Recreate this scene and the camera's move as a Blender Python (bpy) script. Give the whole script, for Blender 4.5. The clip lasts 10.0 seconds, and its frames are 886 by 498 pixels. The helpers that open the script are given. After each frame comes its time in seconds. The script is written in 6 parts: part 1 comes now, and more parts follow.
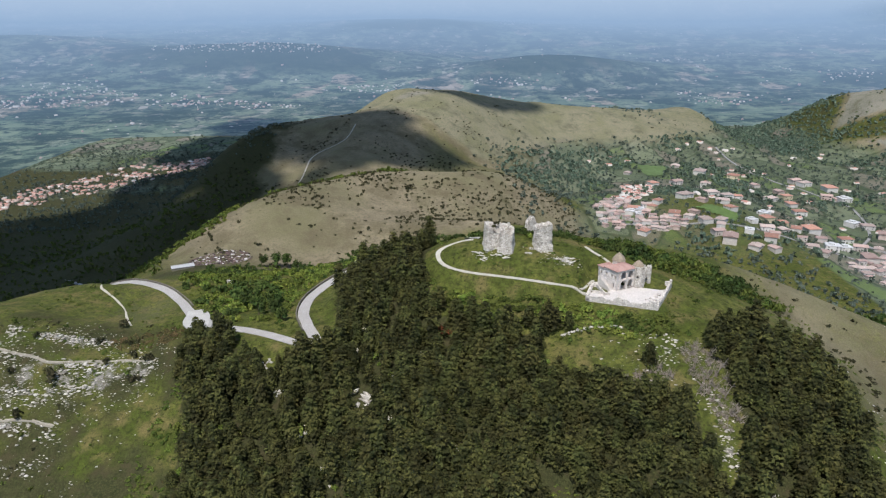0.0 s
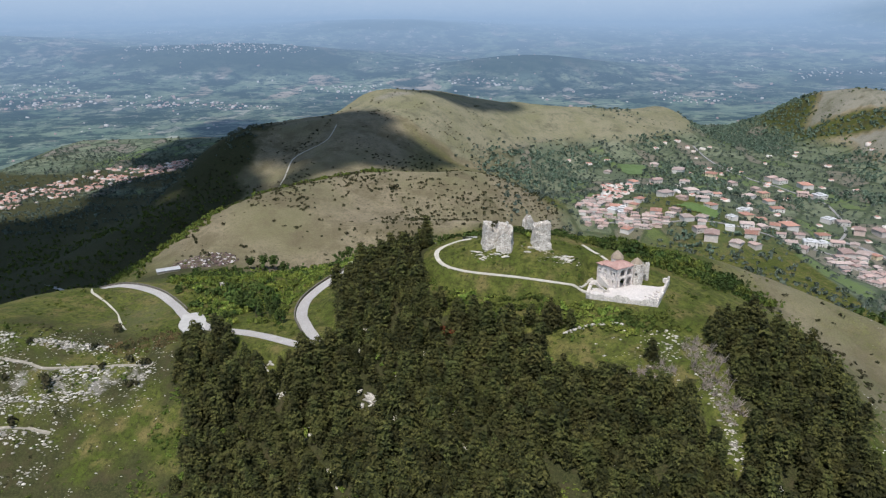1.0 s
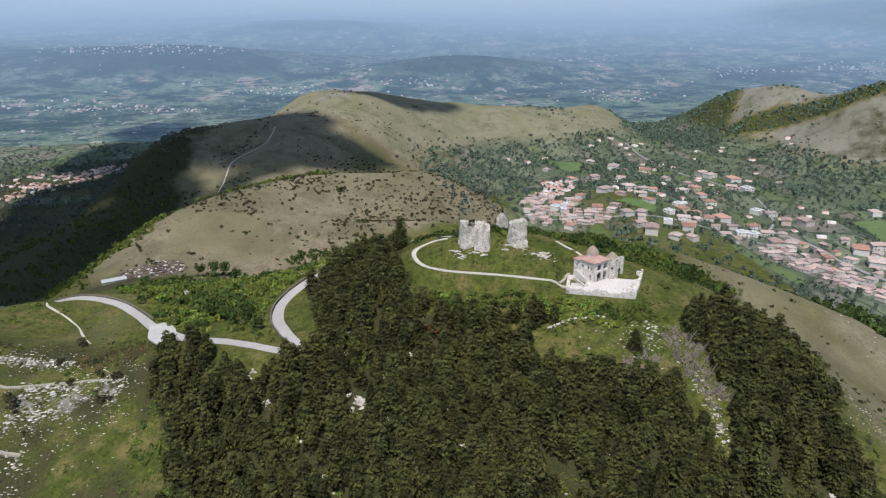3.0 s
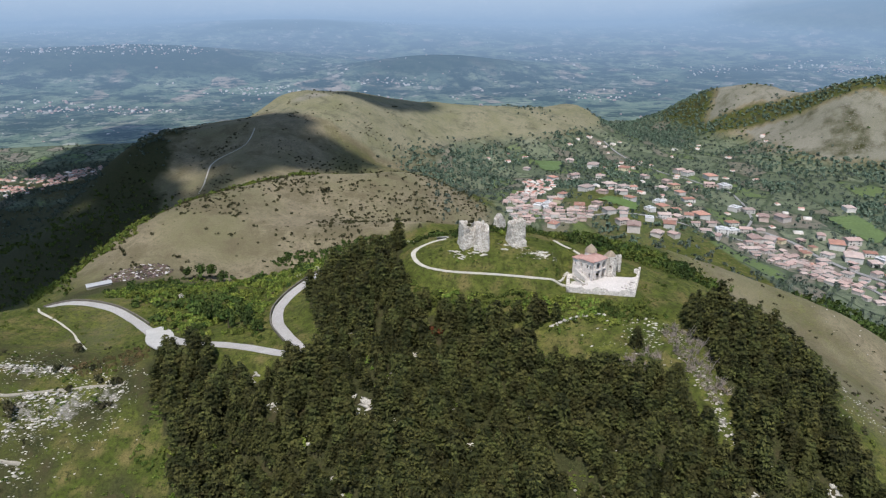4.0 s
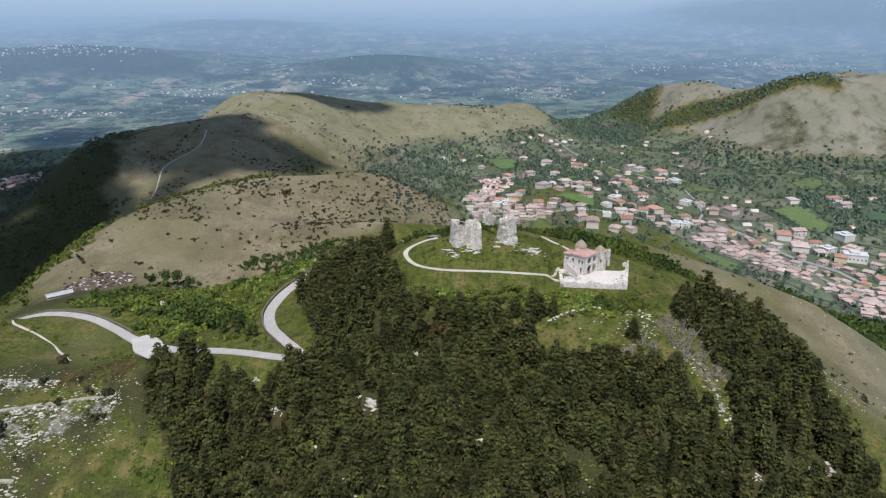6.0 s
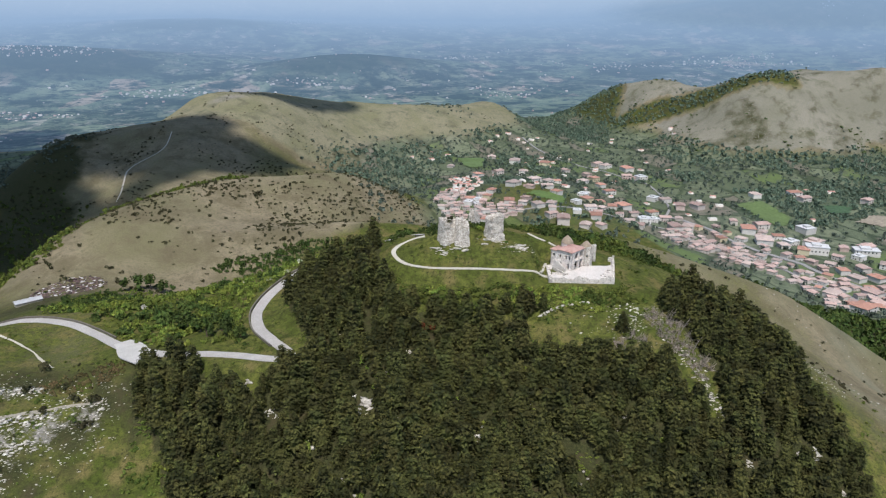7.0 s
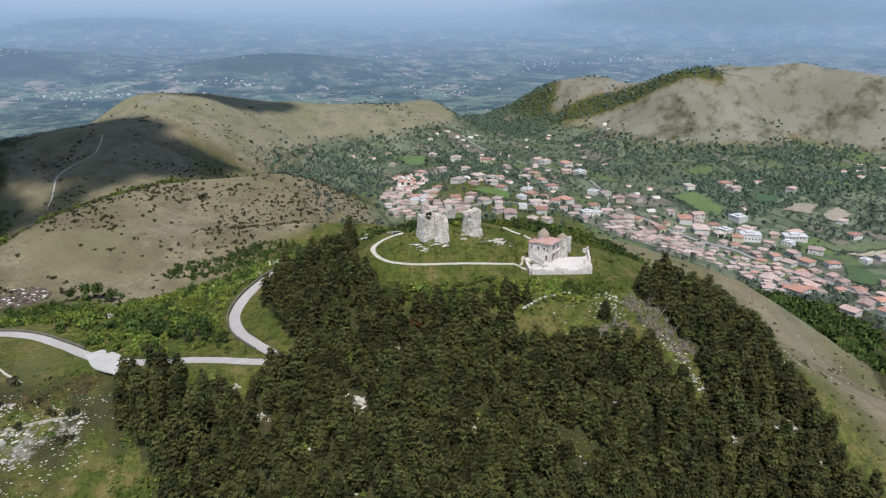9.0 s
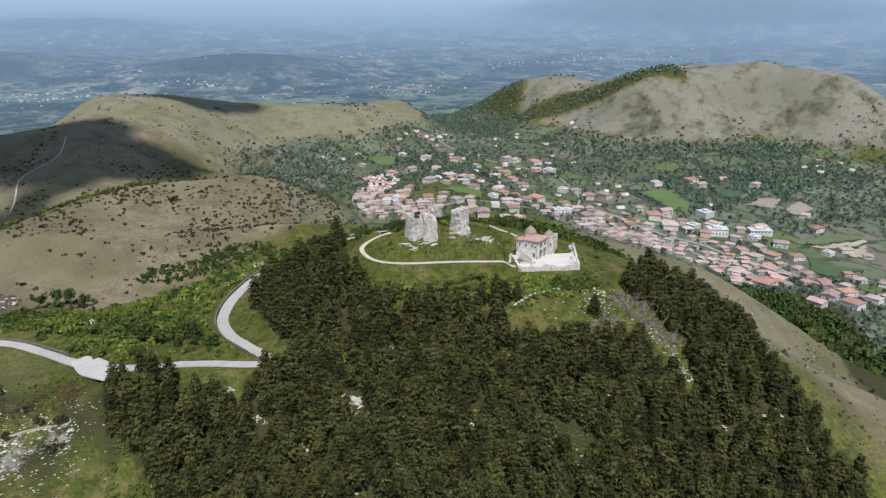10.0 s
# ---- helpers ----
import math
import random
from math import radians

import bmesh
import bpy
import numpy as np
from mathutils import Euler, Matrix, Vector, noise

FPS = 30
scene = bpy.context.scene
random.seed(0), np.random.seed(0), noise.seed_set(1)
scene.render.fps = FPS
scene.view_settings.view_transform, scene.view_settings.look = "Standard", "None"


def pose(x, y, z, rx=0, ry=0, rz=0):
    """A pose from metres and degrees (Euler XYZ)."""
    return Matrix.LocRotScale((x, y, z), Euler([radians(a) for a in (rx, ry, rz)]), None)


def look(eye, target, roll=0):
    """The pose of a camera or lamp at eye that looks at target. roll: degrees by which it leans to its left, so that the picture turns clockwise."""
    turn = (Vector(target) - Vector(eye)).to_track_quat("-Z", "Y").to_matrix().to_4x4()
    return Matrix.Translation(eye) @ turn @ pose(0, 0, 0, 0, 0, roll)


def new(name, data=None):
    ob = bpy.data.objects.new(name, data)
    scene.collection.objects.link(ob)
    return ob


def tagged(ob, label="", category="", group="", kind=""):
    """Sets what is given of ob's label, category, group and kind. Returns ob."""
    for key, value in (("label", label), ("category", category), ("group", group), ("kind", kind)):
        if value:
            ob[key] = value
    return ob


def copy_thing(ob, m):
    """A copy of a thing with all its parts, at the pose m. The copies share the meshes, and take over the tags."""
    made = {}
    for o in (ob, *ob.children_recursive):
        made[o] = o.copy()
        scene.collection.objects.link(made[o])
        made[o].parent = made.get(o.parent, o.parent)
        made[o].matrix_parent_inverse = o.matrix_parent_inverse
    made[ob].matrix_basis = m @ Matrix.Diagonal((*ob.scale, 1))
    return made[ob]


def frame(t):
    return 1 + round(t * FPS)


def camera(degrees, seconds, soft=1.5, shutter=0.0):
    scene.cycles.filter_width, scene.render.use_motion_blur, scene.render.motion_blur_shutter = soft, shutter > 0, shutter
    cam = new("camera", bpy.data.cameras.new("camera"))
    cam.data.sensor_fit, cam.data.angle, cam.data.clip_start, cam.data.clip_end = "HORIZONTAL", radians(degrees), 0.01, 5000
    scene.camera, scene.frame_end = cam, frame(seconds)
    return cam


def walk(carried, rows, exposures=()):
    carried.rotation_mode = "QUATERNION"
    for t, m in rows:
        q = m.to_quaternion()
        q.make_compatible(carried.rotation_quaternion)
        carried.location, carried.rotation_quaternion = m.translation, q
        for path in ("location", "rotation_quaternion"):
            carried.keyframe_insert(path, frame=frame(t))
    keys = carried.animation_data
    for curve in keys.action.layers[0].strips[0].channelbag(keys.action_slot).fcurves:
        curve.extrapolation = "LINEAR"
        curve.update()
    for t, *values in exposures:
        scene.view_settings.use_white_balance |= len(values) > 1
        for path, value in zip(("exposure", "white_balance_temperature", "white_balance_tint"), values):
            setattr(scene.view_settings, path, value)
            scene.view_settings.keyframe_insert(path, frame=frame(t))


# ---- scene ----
cam = camera(64.7, 10.0, 1.22)
PATH = [
    (0, (0.222, 0.481, 66.485), (0.22, 2.374, 65.838), -0.0),
    (0.5, (-2.875, 0.296, 66.509), (-2.847, 2.188, 65.862), 0.0),
    (1, (-5.9, 0.19, 66.442), (-5.838, 2.082, 65.796), 0.0),
    (1.5, (-9.018, 0.209, 66.404), (-8.905, 2.098, 65.758), 0.1),
    (2, (-12.263, 0.199, 66.448), (-12.1, 2.085, 65.802), 0.1),
    (2.5, (-15.427, 0.314, 66.435), (-15.216, 2.196, 65.79), 0.1),
    (4, (-25.286, 0.553, 67.182), (-24.97, 2.419, 66.536), 0.1),
    (4.5, (-28.602, 0.81, 67.332), (-28.252, 2.67, 66.685), 0.1),
    (5, (-31.867, 1.172, 67.323), (-31.483, 3.025, 66.677), 0.1),
    (5.5, (-35.114, 1.525, 67.356), (-34.694, 3.371, 66.71), 0.1),
    (7, (-44.984, 3.013, 67.161), (-44.427, 4.821, 66.513), 0.1),
    (7.5, (-48.276, 3.674, 67.036), (-47.673, 5.467, 66.388), 0.1),
    (8, (-51.337, 4.217, 67.007), (-50.694, 5.996, 66.357), 0.1),
    (8.5, (-54.683, 5.103, 66.836), (-53.996, 6.865, 66.185), 0.1),
    (9, (-57.95, 6.138, 66.784), (-57.218, 7.881, 66.133), 0.1),
    (9.5, (-61.099, 7.01, 66.795), (-60.323, 8.735, 66.143), 0.1),
    (10, (-64.364, 7.886, 66.843), (-63.545, 9.59, 66.191), 0.1),
]
walk(cam, [(t, look(eye, target, roll)) for t, eye, target, roll in PATH], [(0, 0.08, 6350, 10)])

# light: a high, slightly warm sun behind the camera, clear hazy sky
SUN = Vector((-0.14, -0.46, 0.87)).normalized()
world = bpy.data.worlds.new("world")
scene.world = world
world.use_nodes = True
wn = world.node_tree
sky = wn.nodes.new("ShaderNodeTexSky")
sky.sky_type, sky.sun_disc = "NISHITA", False
sky.sun_elevation, sky.sun_rotation = math.asin(SUN.z), math.atan2(SUN.x, SUN.y)
sky.dust_density, sky.air_density = 0.6, 1.2
wn.nodes["Background"].inputs[1].default_value = 0.13
wn.links.new(sky.outputs[0], wn.nodes["Background"].inputs[0])
lamp = bpy.data.lights.new("sun", "SUN")
lamp.energy, lamp.angle, lamp.color = 4.7, radians(1.8), (1.0, 0.95, 0.9)
sun = new("sun", lamp)
sun.matrix_world = look(SUN * 900, (0, 0, 0))

rng = np.random.default_rng(7)


# ---- node materials ----
class Nodes:
    """A node material under construction."""

    def __init__(self, name, rough=0.9, metal=0.0, spec=0.25):
        self.m = bpy.data.materials.new(name)
        self.m.use_nodes = True
        self.t = self.m.node_tree
        self.b = self.t.nodes["Principled BSDF"]
        self.b.inputs["Roughness"].default_value = rough
        self.b.inputs["Metallic"].default_value = metal
        self.b.inputs["Specular IOR Level"].default_value = spec
        self.pos = self.t.nodes.new("ShaderNodeNewGeometry").outputs["Position"]
        self.obj = self.t.nodes.new("ShaderNodeTexCoord").outputs["Object"]

    def add(self, kind, **inputs):
        n = self.t.nodes.new(kind)
        for key, value in inputs.items():
            self.put(value, n.inputs[key.replace("_", " ")])
        return n

    def put(self, value, socket):
        if isinstance(value, bpy.types.NodeSocket):
            self.t.links.new(value, socket)
        else:
            socket.default_value = value

    def noise(self, scale, detail=4.0, rough=0.55, at=None):
        return self.add("ShaderNodeTexNoise", Vector=at or self.pos, Scale=scale, Detail=detail, Roughness=rough).outputs["Fac"]

    def cells(self, scale, at=None, feature="F1"):
        n = self.add("ShaderNodeTexVoronoi", Vector=at or self.pos, Scale=scale)
        n.feature = feature
        return n

    def step(self, value, low, high):
        n = self.add("ShaderNodeMapRange", Value=value)
        n.inputs["From Min"].default_value, n.inputs["From Max"].default_value = low, high
        return n.outputs["Result"]

    def mix(self, fac, a, b, how="MIX"):
        n = self.t.nodes.new("ShaderNodeMix")
        n.data_type, n.blend_type = "RGBA", how
        for value, k in ((fac, 0), (a, 6), (b, 7)):
            if k and isinstance(value, tuple) and len(value) == 3:
                value = (*value, 1)
            self.put(value, n.inputs[k])
        return n.outputs[2]

    def maths(self, how, a, b=0.0):
        n = self.t.nodes.new("ShaderNodeMath")
        n.operation = how
        self.put(a, n.inputs[0])
        self.put(b, n.inputs[1])
        return n.outputs[0]

    def vary(self, colour, amount=0.25):
        """Lighter or darker from object to object."""
        r = self.t.nodes.new("ShaderNodeObjectInfo").outputs["Random"]
        n = self.add("ShaderNodeHueSaturation", Color=colour, Value=self.step(r, -0.5 / amount + 0.5 - 0.5, 0))
        n.inputs["Value"].default_value = 1
        v = self.add("ShaderNodeMapRange", Value=r)
        v.inputs["To Min"].default_value, v.inputs["To Max"].default_value = 1 - amount, 1 + amount
        self.t.links.new(v.outputs[0], n.inputs["Value"])
        return n.outputs[0]

    def bump(self, height, strength, distance):
        n = self.add("ShaderNodeBump", Height=height, Strength=strength, Distance=distance)
        self.t.links.new(n.outputs[0], self.b.inputs["Normal"])

    def done(self, colour):
        self.put(colour if not isinstance(colour, tuple) else (*colour, 1), self.b.inputs["Base Color"])
        return self.m


def plain(name, a, b, scale, rough=0.9, bump=0.0, fine=8.0, vary=0.0, local=False, spec=0.25):
    """Two tones by coarse and fine noise, with relief."""
    n = Nodes(name, rough, spec=spec)
    at = n.obj if local else n.pos
    c = n.mix(n.step(n.noise(scale, at=at), 0.35, 0.65), a, b)
    c = n.mix(n.step(n.noise(scale * fine, 3.0, at=at), 0.3, 0.75), c, tuple(v * 0.62 for v in a))
    if vary:
        c = n.vary(c, vary)
    if bump:
        n.bump(n.noise(scale * fine, 5.0, at=at), 0.7, bump)
    return n.done(c)


def foliage(name, dark, light, vary=0.22, swing=0.32):
    """Leaves: every spray has its own tone, with lighter young tips."""
    n = Nodes(name, 0.75, spec=0.15)
    island = n.t.nodes.new("ShaderNodeNewGeometry").outputs["Random Per Island"]
    c = n.mix(island, dark, light)
    c = n.mix(n.step(n.noise(0.045, 3.0), 0.4, 0.65), c, n.mix(0.5, c, tuple(v * 0.7 for v in light)))
    plant = n.add("ShaderNodeSeparateColor", Color=n.cells(0.3).outputs["Color"]).outputs[0]
    tone = n.add("ShaderNodeMapRange", Value=plant)
    tone.inputs["To Min"].default_value, tone.inputs["To Max"].default_value = 1 - swing, 1 + swing
    lean = n.add("ShaderNodeMapRange", Value=n.add("ShaderNodeSeparateColor", Color=n.cells(0.27).outputs["Color"]).outputs[1])
    lean.inputs["To Min"].default_value, lean.inputs["To Max"].default_value = 0.475, 0.515
    shift = n.add("ShaderNodeHueSaturation", Color=c, Value=tone.outputs[0], Hue=lean.outputs[0])
    c = n.vary(shift.outputs[0], vary)
    m = n.done(c)
    thin = n.add("ShaderNodeBsdfTranslucent", Color=c)
    both = n.t.nodes.new("ShaderNodeMixShader")
    both.inputs[0].default_value = 0.14
    n.t.links.new(n.b.outputs[0], both.inputs[1])
    n.t.links.new(thin.outputs[0], both.inputs[2])
    n.t.links.new(both.outputs[0], n.t.nodes["Material Output"].inputs[0])
    return m


def patchwork(n, scale, turn):
    """Fields: a tone for each, and the distance to the hedge."""
    squash = n.add("ShaderNodeMapping", Vector=n.pos)
    bend = n.add("ShaderNodeTexNoise", Vector=n.pos, Scale=scale * 0.5, Detail=3.0)
    bent = n.add("ShaderNodeVectorMath", Vector=n.pos)
    scaled = n.add("ShaderNodeVectorMath", Vector=bend.outputs["Color"])
    scaled.operation, bent.operation = "SCALE", "ADD"
    scaled.inputs["Scale"].default_value = 1.1 / scale
    n.t.links.new(scaled.outputs[0], bent.inputs[1])
    n.t.links.new(bent.outputs[0], squash.inputs["Vector"])
    squash.inputs["Scale"].default_value = (scale, scale * 0.55, 0.0)
    squash.inputs["Rotation"].default_value = (0, 0, turn)
    field = n.cells(1.0, at=squash.outputs[0])
    tone = n.add("ShaderNodeSeparateColor", Color=field.outputs["Color"])
    hedge = n.cells(1.0, at=squash.outputs[0], feature="DISTANCE_TO_EDGE")
    return tone.outputs[0], tone.outputs[1], hedge.outputs["Distance"]


def ground_material():
    """Pasture, dry hill grass, bare limestone, leaf litter and fields, laid out by the cover that grows there."""
    n = Nodes("ground", 0.95, spec=0.1)
    layer = n.t.nodes.new("ShaderNodeVertexColor")
    layer.layer_name = "cover"
    cover = n.add("ShaderNodeSeparateColor", Color=layer.outputs[0])
    dry, rock, wood, tilled = cover.outputs[0], cover.outputs[1], cover.outputs[2], layer.outputs[1]
    big, mid, fine, tiny = n.noise(0.012, 5.0), n.noise(0.07, 5.0), n.noise(0.5, 4.0), n.noise(2.6, 4.0)
    green = n.mix(n.step(mid, 0.38, 0.62), (0.074, 0.093, 0.016), (0.14, 0.146, 0.034))
    green = n.mix(n.step(fine, 0.38, 0.68), green, (0.045, 0.056, 0.011))
    green = n.mix(n.step(n.noise(0.16, 3.0), 0.5, 0.7), green, (0.16, 0.132, 0.05))
    green = n.mix(n.step(n.noise(1.1, 5.0, 0.7), 0.5, 0.68), green, (0.022, 0.026, 0.009))
    straw = n.mix(n.step(mid, 0.35, 0.65), (0.215, 0.178, 0.12), (0.29, 0.242, 0.16))
    straw = n.mix(n.step(fine, 0.45, 0.8), straw, (0.1, 0.088, 0.056))
    straw = n.mix(n.step(big, 0.45, 0.62), straw, (0.175, 0.158, 0.09))
    straw = n.mix(n.step(n.noise(0.03, 6.0, 0.7), 0.47, 0.62), straw, (0.145, 0.122, 0.075))
    pale = n.mix(n.step(n.noise(0.02, 5.0, 0.65), 0.4, 0.62), (0.245, 0.222, 0.148), (0.195, 0.185, 0.108))
    pale = n.mix(n.step(fine, 0.5, 0.8), pale, (0.15, 0.15, 0.1))
    pale = n.mix(n.step(rock, 0.15, 0.4), pale, n.mix(n.step(big, 0.4, 0.6), (0.245, 0.228, 0.182), (0.195, 0.185, 0.142)))
    pale = n.mix(n.step(n.noise(0.05, 7.0, 0.75), 0.5, 0.64), pale, (0.135, 0.132, 0.088))
    straw = n.mix(n.step(dry, 0.85, 0.97), straw, pale)
    c = n.mix(n.step(n.maths("ADD", dry, n.maths("MULTIPLY", n.maths("SUBTRACT", fine, 0.5), 0.6)), 0.2, 0.8), green, straw)
    crop, fallow, hedge = patchwork(n, 0.03, 0.9)
    # Field tones lightened and cooled, so some distance haze is in the colour.
    plot = n.mix(crop, (0.1, 0.135, 0.085), (0.24, 0.265, 0.18))
    plot = n.mix(n.step(fallow, 0.78, 0.8), plot, (0.23, 0.195, 0.17))
    plot = n.mix(n.step(fallow, 0.14, 0.12), plot, (0.14, 0.2, 0.07))
    plot = n.mix(n.step(n.noise(0.06, 5.0, 0.7), 0.48, 0.6), plot, (0.09, 0.115, 0.085))
    rows = n.add("ShaderNodeTexWave", Vector=n.pos, Scale=0.16, Distortion=2.0, Detail=2.0)
    plot = n.mix(n.maths("MULTIPLY", rows.outputs["Fac"], 0.5), plot, (0.08, 0.095, 0.07))
    plot = n.mix(n.step(n.maths("ADD", hedge, n.maths("MULTIPLY", n.noise(0.09), 0.12)), 0.07, 0.12), (0.045, 0.065, 0.045), plot)
    c = n.mix(tilled, c, plot)
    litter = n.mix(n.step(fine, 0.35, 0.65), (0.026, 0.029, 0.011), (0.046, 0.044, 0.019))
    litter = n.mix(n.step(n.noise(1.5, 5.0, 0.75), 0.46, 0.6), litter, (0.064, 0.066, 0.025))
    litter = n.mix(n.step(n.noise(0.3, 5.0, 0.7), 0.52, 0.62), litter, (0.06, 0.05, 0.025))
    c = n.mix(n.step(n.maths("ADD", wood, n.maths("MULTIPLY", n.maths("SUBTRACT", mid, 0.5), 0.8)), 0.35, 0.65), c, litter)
    stone = n.mix(n.step(tiny, 0.35, 0.7), (0.33, 0.31, 0.285), (0.18, 0.165, 0.145))
    grit = n.maths("ADD", n.maths("MULTIPLY", fine, 0.55), n.maths("MULTIPLY", tiny, 0.45))
    c = n.mix(n.step(n.maths("SUBTRACT", n.maths("ADD", rock, n.maths("MULTIPLY", grit, 1.6)), 1.0), 0.3, 0.46), c, stone)
    c = n.mix(n.step(tiny, 0.32, 0.72), c, n.mix(0.5, c, (0.02, 0.025, 0.01)))
    n.bump(n.maths("ADD", fine, n.maths("MULTIPLY", tiny, 0.4)), 0.8, 0.5)
    return n.done(c)


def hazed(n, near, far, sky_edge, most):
    """Summer haze painted as blue emission that grows with distance over the far plain."""
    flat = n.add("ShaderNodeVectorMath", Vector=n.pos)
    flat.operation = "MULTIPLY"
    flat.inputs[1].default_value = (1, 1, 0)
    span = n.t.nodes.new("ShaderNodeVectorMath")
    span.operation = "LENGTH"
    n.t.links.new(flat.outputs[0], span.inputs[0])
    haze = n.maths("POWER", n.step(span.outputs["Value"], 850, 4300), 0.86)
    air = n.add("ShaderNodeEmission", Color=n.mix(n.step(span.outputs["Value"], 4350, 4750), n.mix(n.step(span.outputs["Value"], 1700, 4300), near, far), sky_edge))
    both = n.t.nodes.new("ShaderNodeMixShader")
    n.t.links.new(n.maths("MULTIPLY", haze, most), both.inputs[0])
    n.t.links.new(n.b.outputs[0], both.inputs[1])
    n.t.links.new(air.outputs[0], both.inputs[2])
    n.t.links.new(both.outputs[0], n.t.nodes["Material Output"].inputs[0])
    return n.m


# Haze emission colours: near plain, far plain, rim that stands for sky.
HAZE_GLOW = ((0.128, 0.212, 0.36), (0.3, 0.43, 0.62), (0.46, 0.58, 0.75))


def distance_material():
    """The far plain: small fields, copses and hedges, with summer haze painted over them as glow."""
    n = Nodes("hazed_far_land", 1.0, spec=0.0)
    crop, fallow, hedge = patchwork(n, 0.034, 0.5)
    c = n.mix(crop, (0.06, 0.09, 0.075), (0.17, 0.2, 0.14))
    c = n.mix(n.step(fallow, 0.82, 0.86), c, (0.3, 0.29, 0.26))
    c = n.mix(n.step(n.maths("ADD", hedge, n.maths("MULTIPLY", n.noise(0.07), 0.2)), 0.1, 0.17), (0.03, 0.048, 0.032), c)
    broad, sown, _ = patchwork(n, 0.011, 0.15)
    wide = n.mix(broad, (0.1, 0.15, 0.1), (0.2, 0.25, 0.16))
    wide = n.mix(n.step(sown, 0.82, 0.83), wide, (0.34, 0.29, 0.23))
    c = n.mix(n.maths("MULTIPLY", n.step(n.noise(0.0016, 2.0), 0.4, 0.55), 0.75), c, wide)
    c = n.mix(n.step(n.noise(0.0075, 8.0, 0.72), 0.46, 0.56), c, (0.032, 0.052, 0.036))
    c = n.mix(n.step(n.noise(0.03, 6.0, 0.7), 0.5, 0.62), c, (0.025, 0.042, 0.03))
    pale = n.maths("MULTIPLY", n.step(n.noise(0.11, 4.0, 0.7), 0.62, 0.7), n.step(n.noise(0.004, 3.0), 0.45, 0.6))
    c = n.mix(pale, c, (0.36, 0.33, 0.29))
    layer = n.t.nodes.new("ShaderNodeVertexColor")
    layer.layer_name = "cover"
    land = n.add("ShaderNodeSeparateColor", Color=layer.outputs[0])
    c = n.mix(n.maths("MULTIPLY", land.outputs[0], 0.85), c, (0.03, 0.05, 0.036))
    n.done(c)
    # Wooded hills and the far mountain get a thinner painted haze.
    return hazed(n, *HAZE_GLOW, n.maths("SUBTRACT", 0.97, n.maths("MULTIPLY", land.outputs[1], 0.24)))


# Distant walls and roofs with the same haze glow mixed in.
def far_house_material():
    n = Nodes("hazed_far_plaster", 0.9)
    island = n.t.nodes.new("ShaderNodeNewGeometry").outputs["Random Per Island"]
    c = n.mix(n.step(island, 0.5, 0.6), (0.5, 0.48, 0.46), (0.36, 0.27, 0.24))
    n.done(c)
    return hazed(n, *HAZE_GLOW, 1.0)


def masonry(name, a, b, joint, scale):
    """Rubble stone with joints between the blocks."""
    n = Nodes(name, 0.92)
    cell = n.cells(scale, at=n.obj)
    edge = n.cells(scale, at=n.obj, feature="DISTANCE_TO_EDGE")
    tone = n.add("ShaderNodeSeparateColor", Color=cell.outputs["Color"])
    c = n.mix(tone.outputs[0], a, b)
    c = n.mix(n.step(n.noise(0.9, 5.0, at=n.obj), 0.46, 0.72), c, tuple(v * 0.6 for v in b))
    c = n.mix(n.step(edge.outputs["Distance"], 0.02, 0.1), joint, c)
    # Random dark spots painted as shaded holes in the stonework.
    c = n.mix(n.step(n.noise(2.2, 4.0, at=n.obj), 0.6, 0.68), c, (0.13, 0.115, 0.09))
    n.bump(n.maths("ADD", n.step(edge.outputs["Distance"], 0.0, 0.15), n.noise(7.0, at=n.obj)), 0.8, 0.08)
    return n.done(c)


GROUND = ground_material()
FAR = distance_material()
PINE = foliage("pine_needles", (0.0125, 0.0165, 0.0055), (0.065, 0.067, 0.0185), 0.22, 0.5)
LEAF = foliage("shrub_leaves", (0.048, 0.075, 0.014), (0.118, 0.15, 0.03))
FRESH = foliage("fresh_leaves", (0.07, 0.112, 0.017), (0.19, 0.235, 0.046))
BRUSH = foliage("brush_leaves", (0.022, 0.042, 0.01), (0.07, 0.105, 0.024))
# Gully and mountain-foot woods: distance haze put into paler, bluer leaf tones.
DEEP = foliage("hazed_deep_leaves", (0.052, 0.082, 0.058), (0.115, 0.155, 0.11))
BRACKEN = foliage("old_bracken", (0.075, 0.058, 0.024), (0.16, 0.125, 0.055))
BLOSSOM = foliage("pale_blossom", (0.16, 0.2, 0.08), (0.46, 0.46, 0.33))
RUST = foliage("rusty_leaves", (0.1, 0.03, 0.012), (0.2, 0.07, 0.03))
HEATH = foliage("dark_scrub_leaves", (0.028, 0.032, 0.014), (0.07, 0.065, 0.03))
# Valley trees, their leaf colour lightened and blued as painted haze.
WOODS = foliage("hazed_woodland_leaves", (0.064, 0.092, 0.07), (0.15, 0.182, 0.142))
EARTH = plain("stony_earth", (0.36, 0.33, 0.27), (0.27, 0.24, 0.19), 0.6, bump=0.04)
TWIG = plain("dead_twigs", (0.25, 0.21, 0.175), (0.33, 0.285, 0.245), 2.0)
BARK = plain("bark", (0.1, 0.075, 0.055), (0.16, 0.13, 0.1), 1.5, bump=0.03)
STONE = masonry("limestone_rubble", (0.66, 0.62, 0.56), (0.5, 0.46, 0.41), (0.3, 0.265, 0.22), 1.9)
WALLS = masonry("patched_stone_render", (0.8, 0.745, 0.7), (0.7, 0.63, 0.58), (0.6, 0.54, 0.5), 1.5)
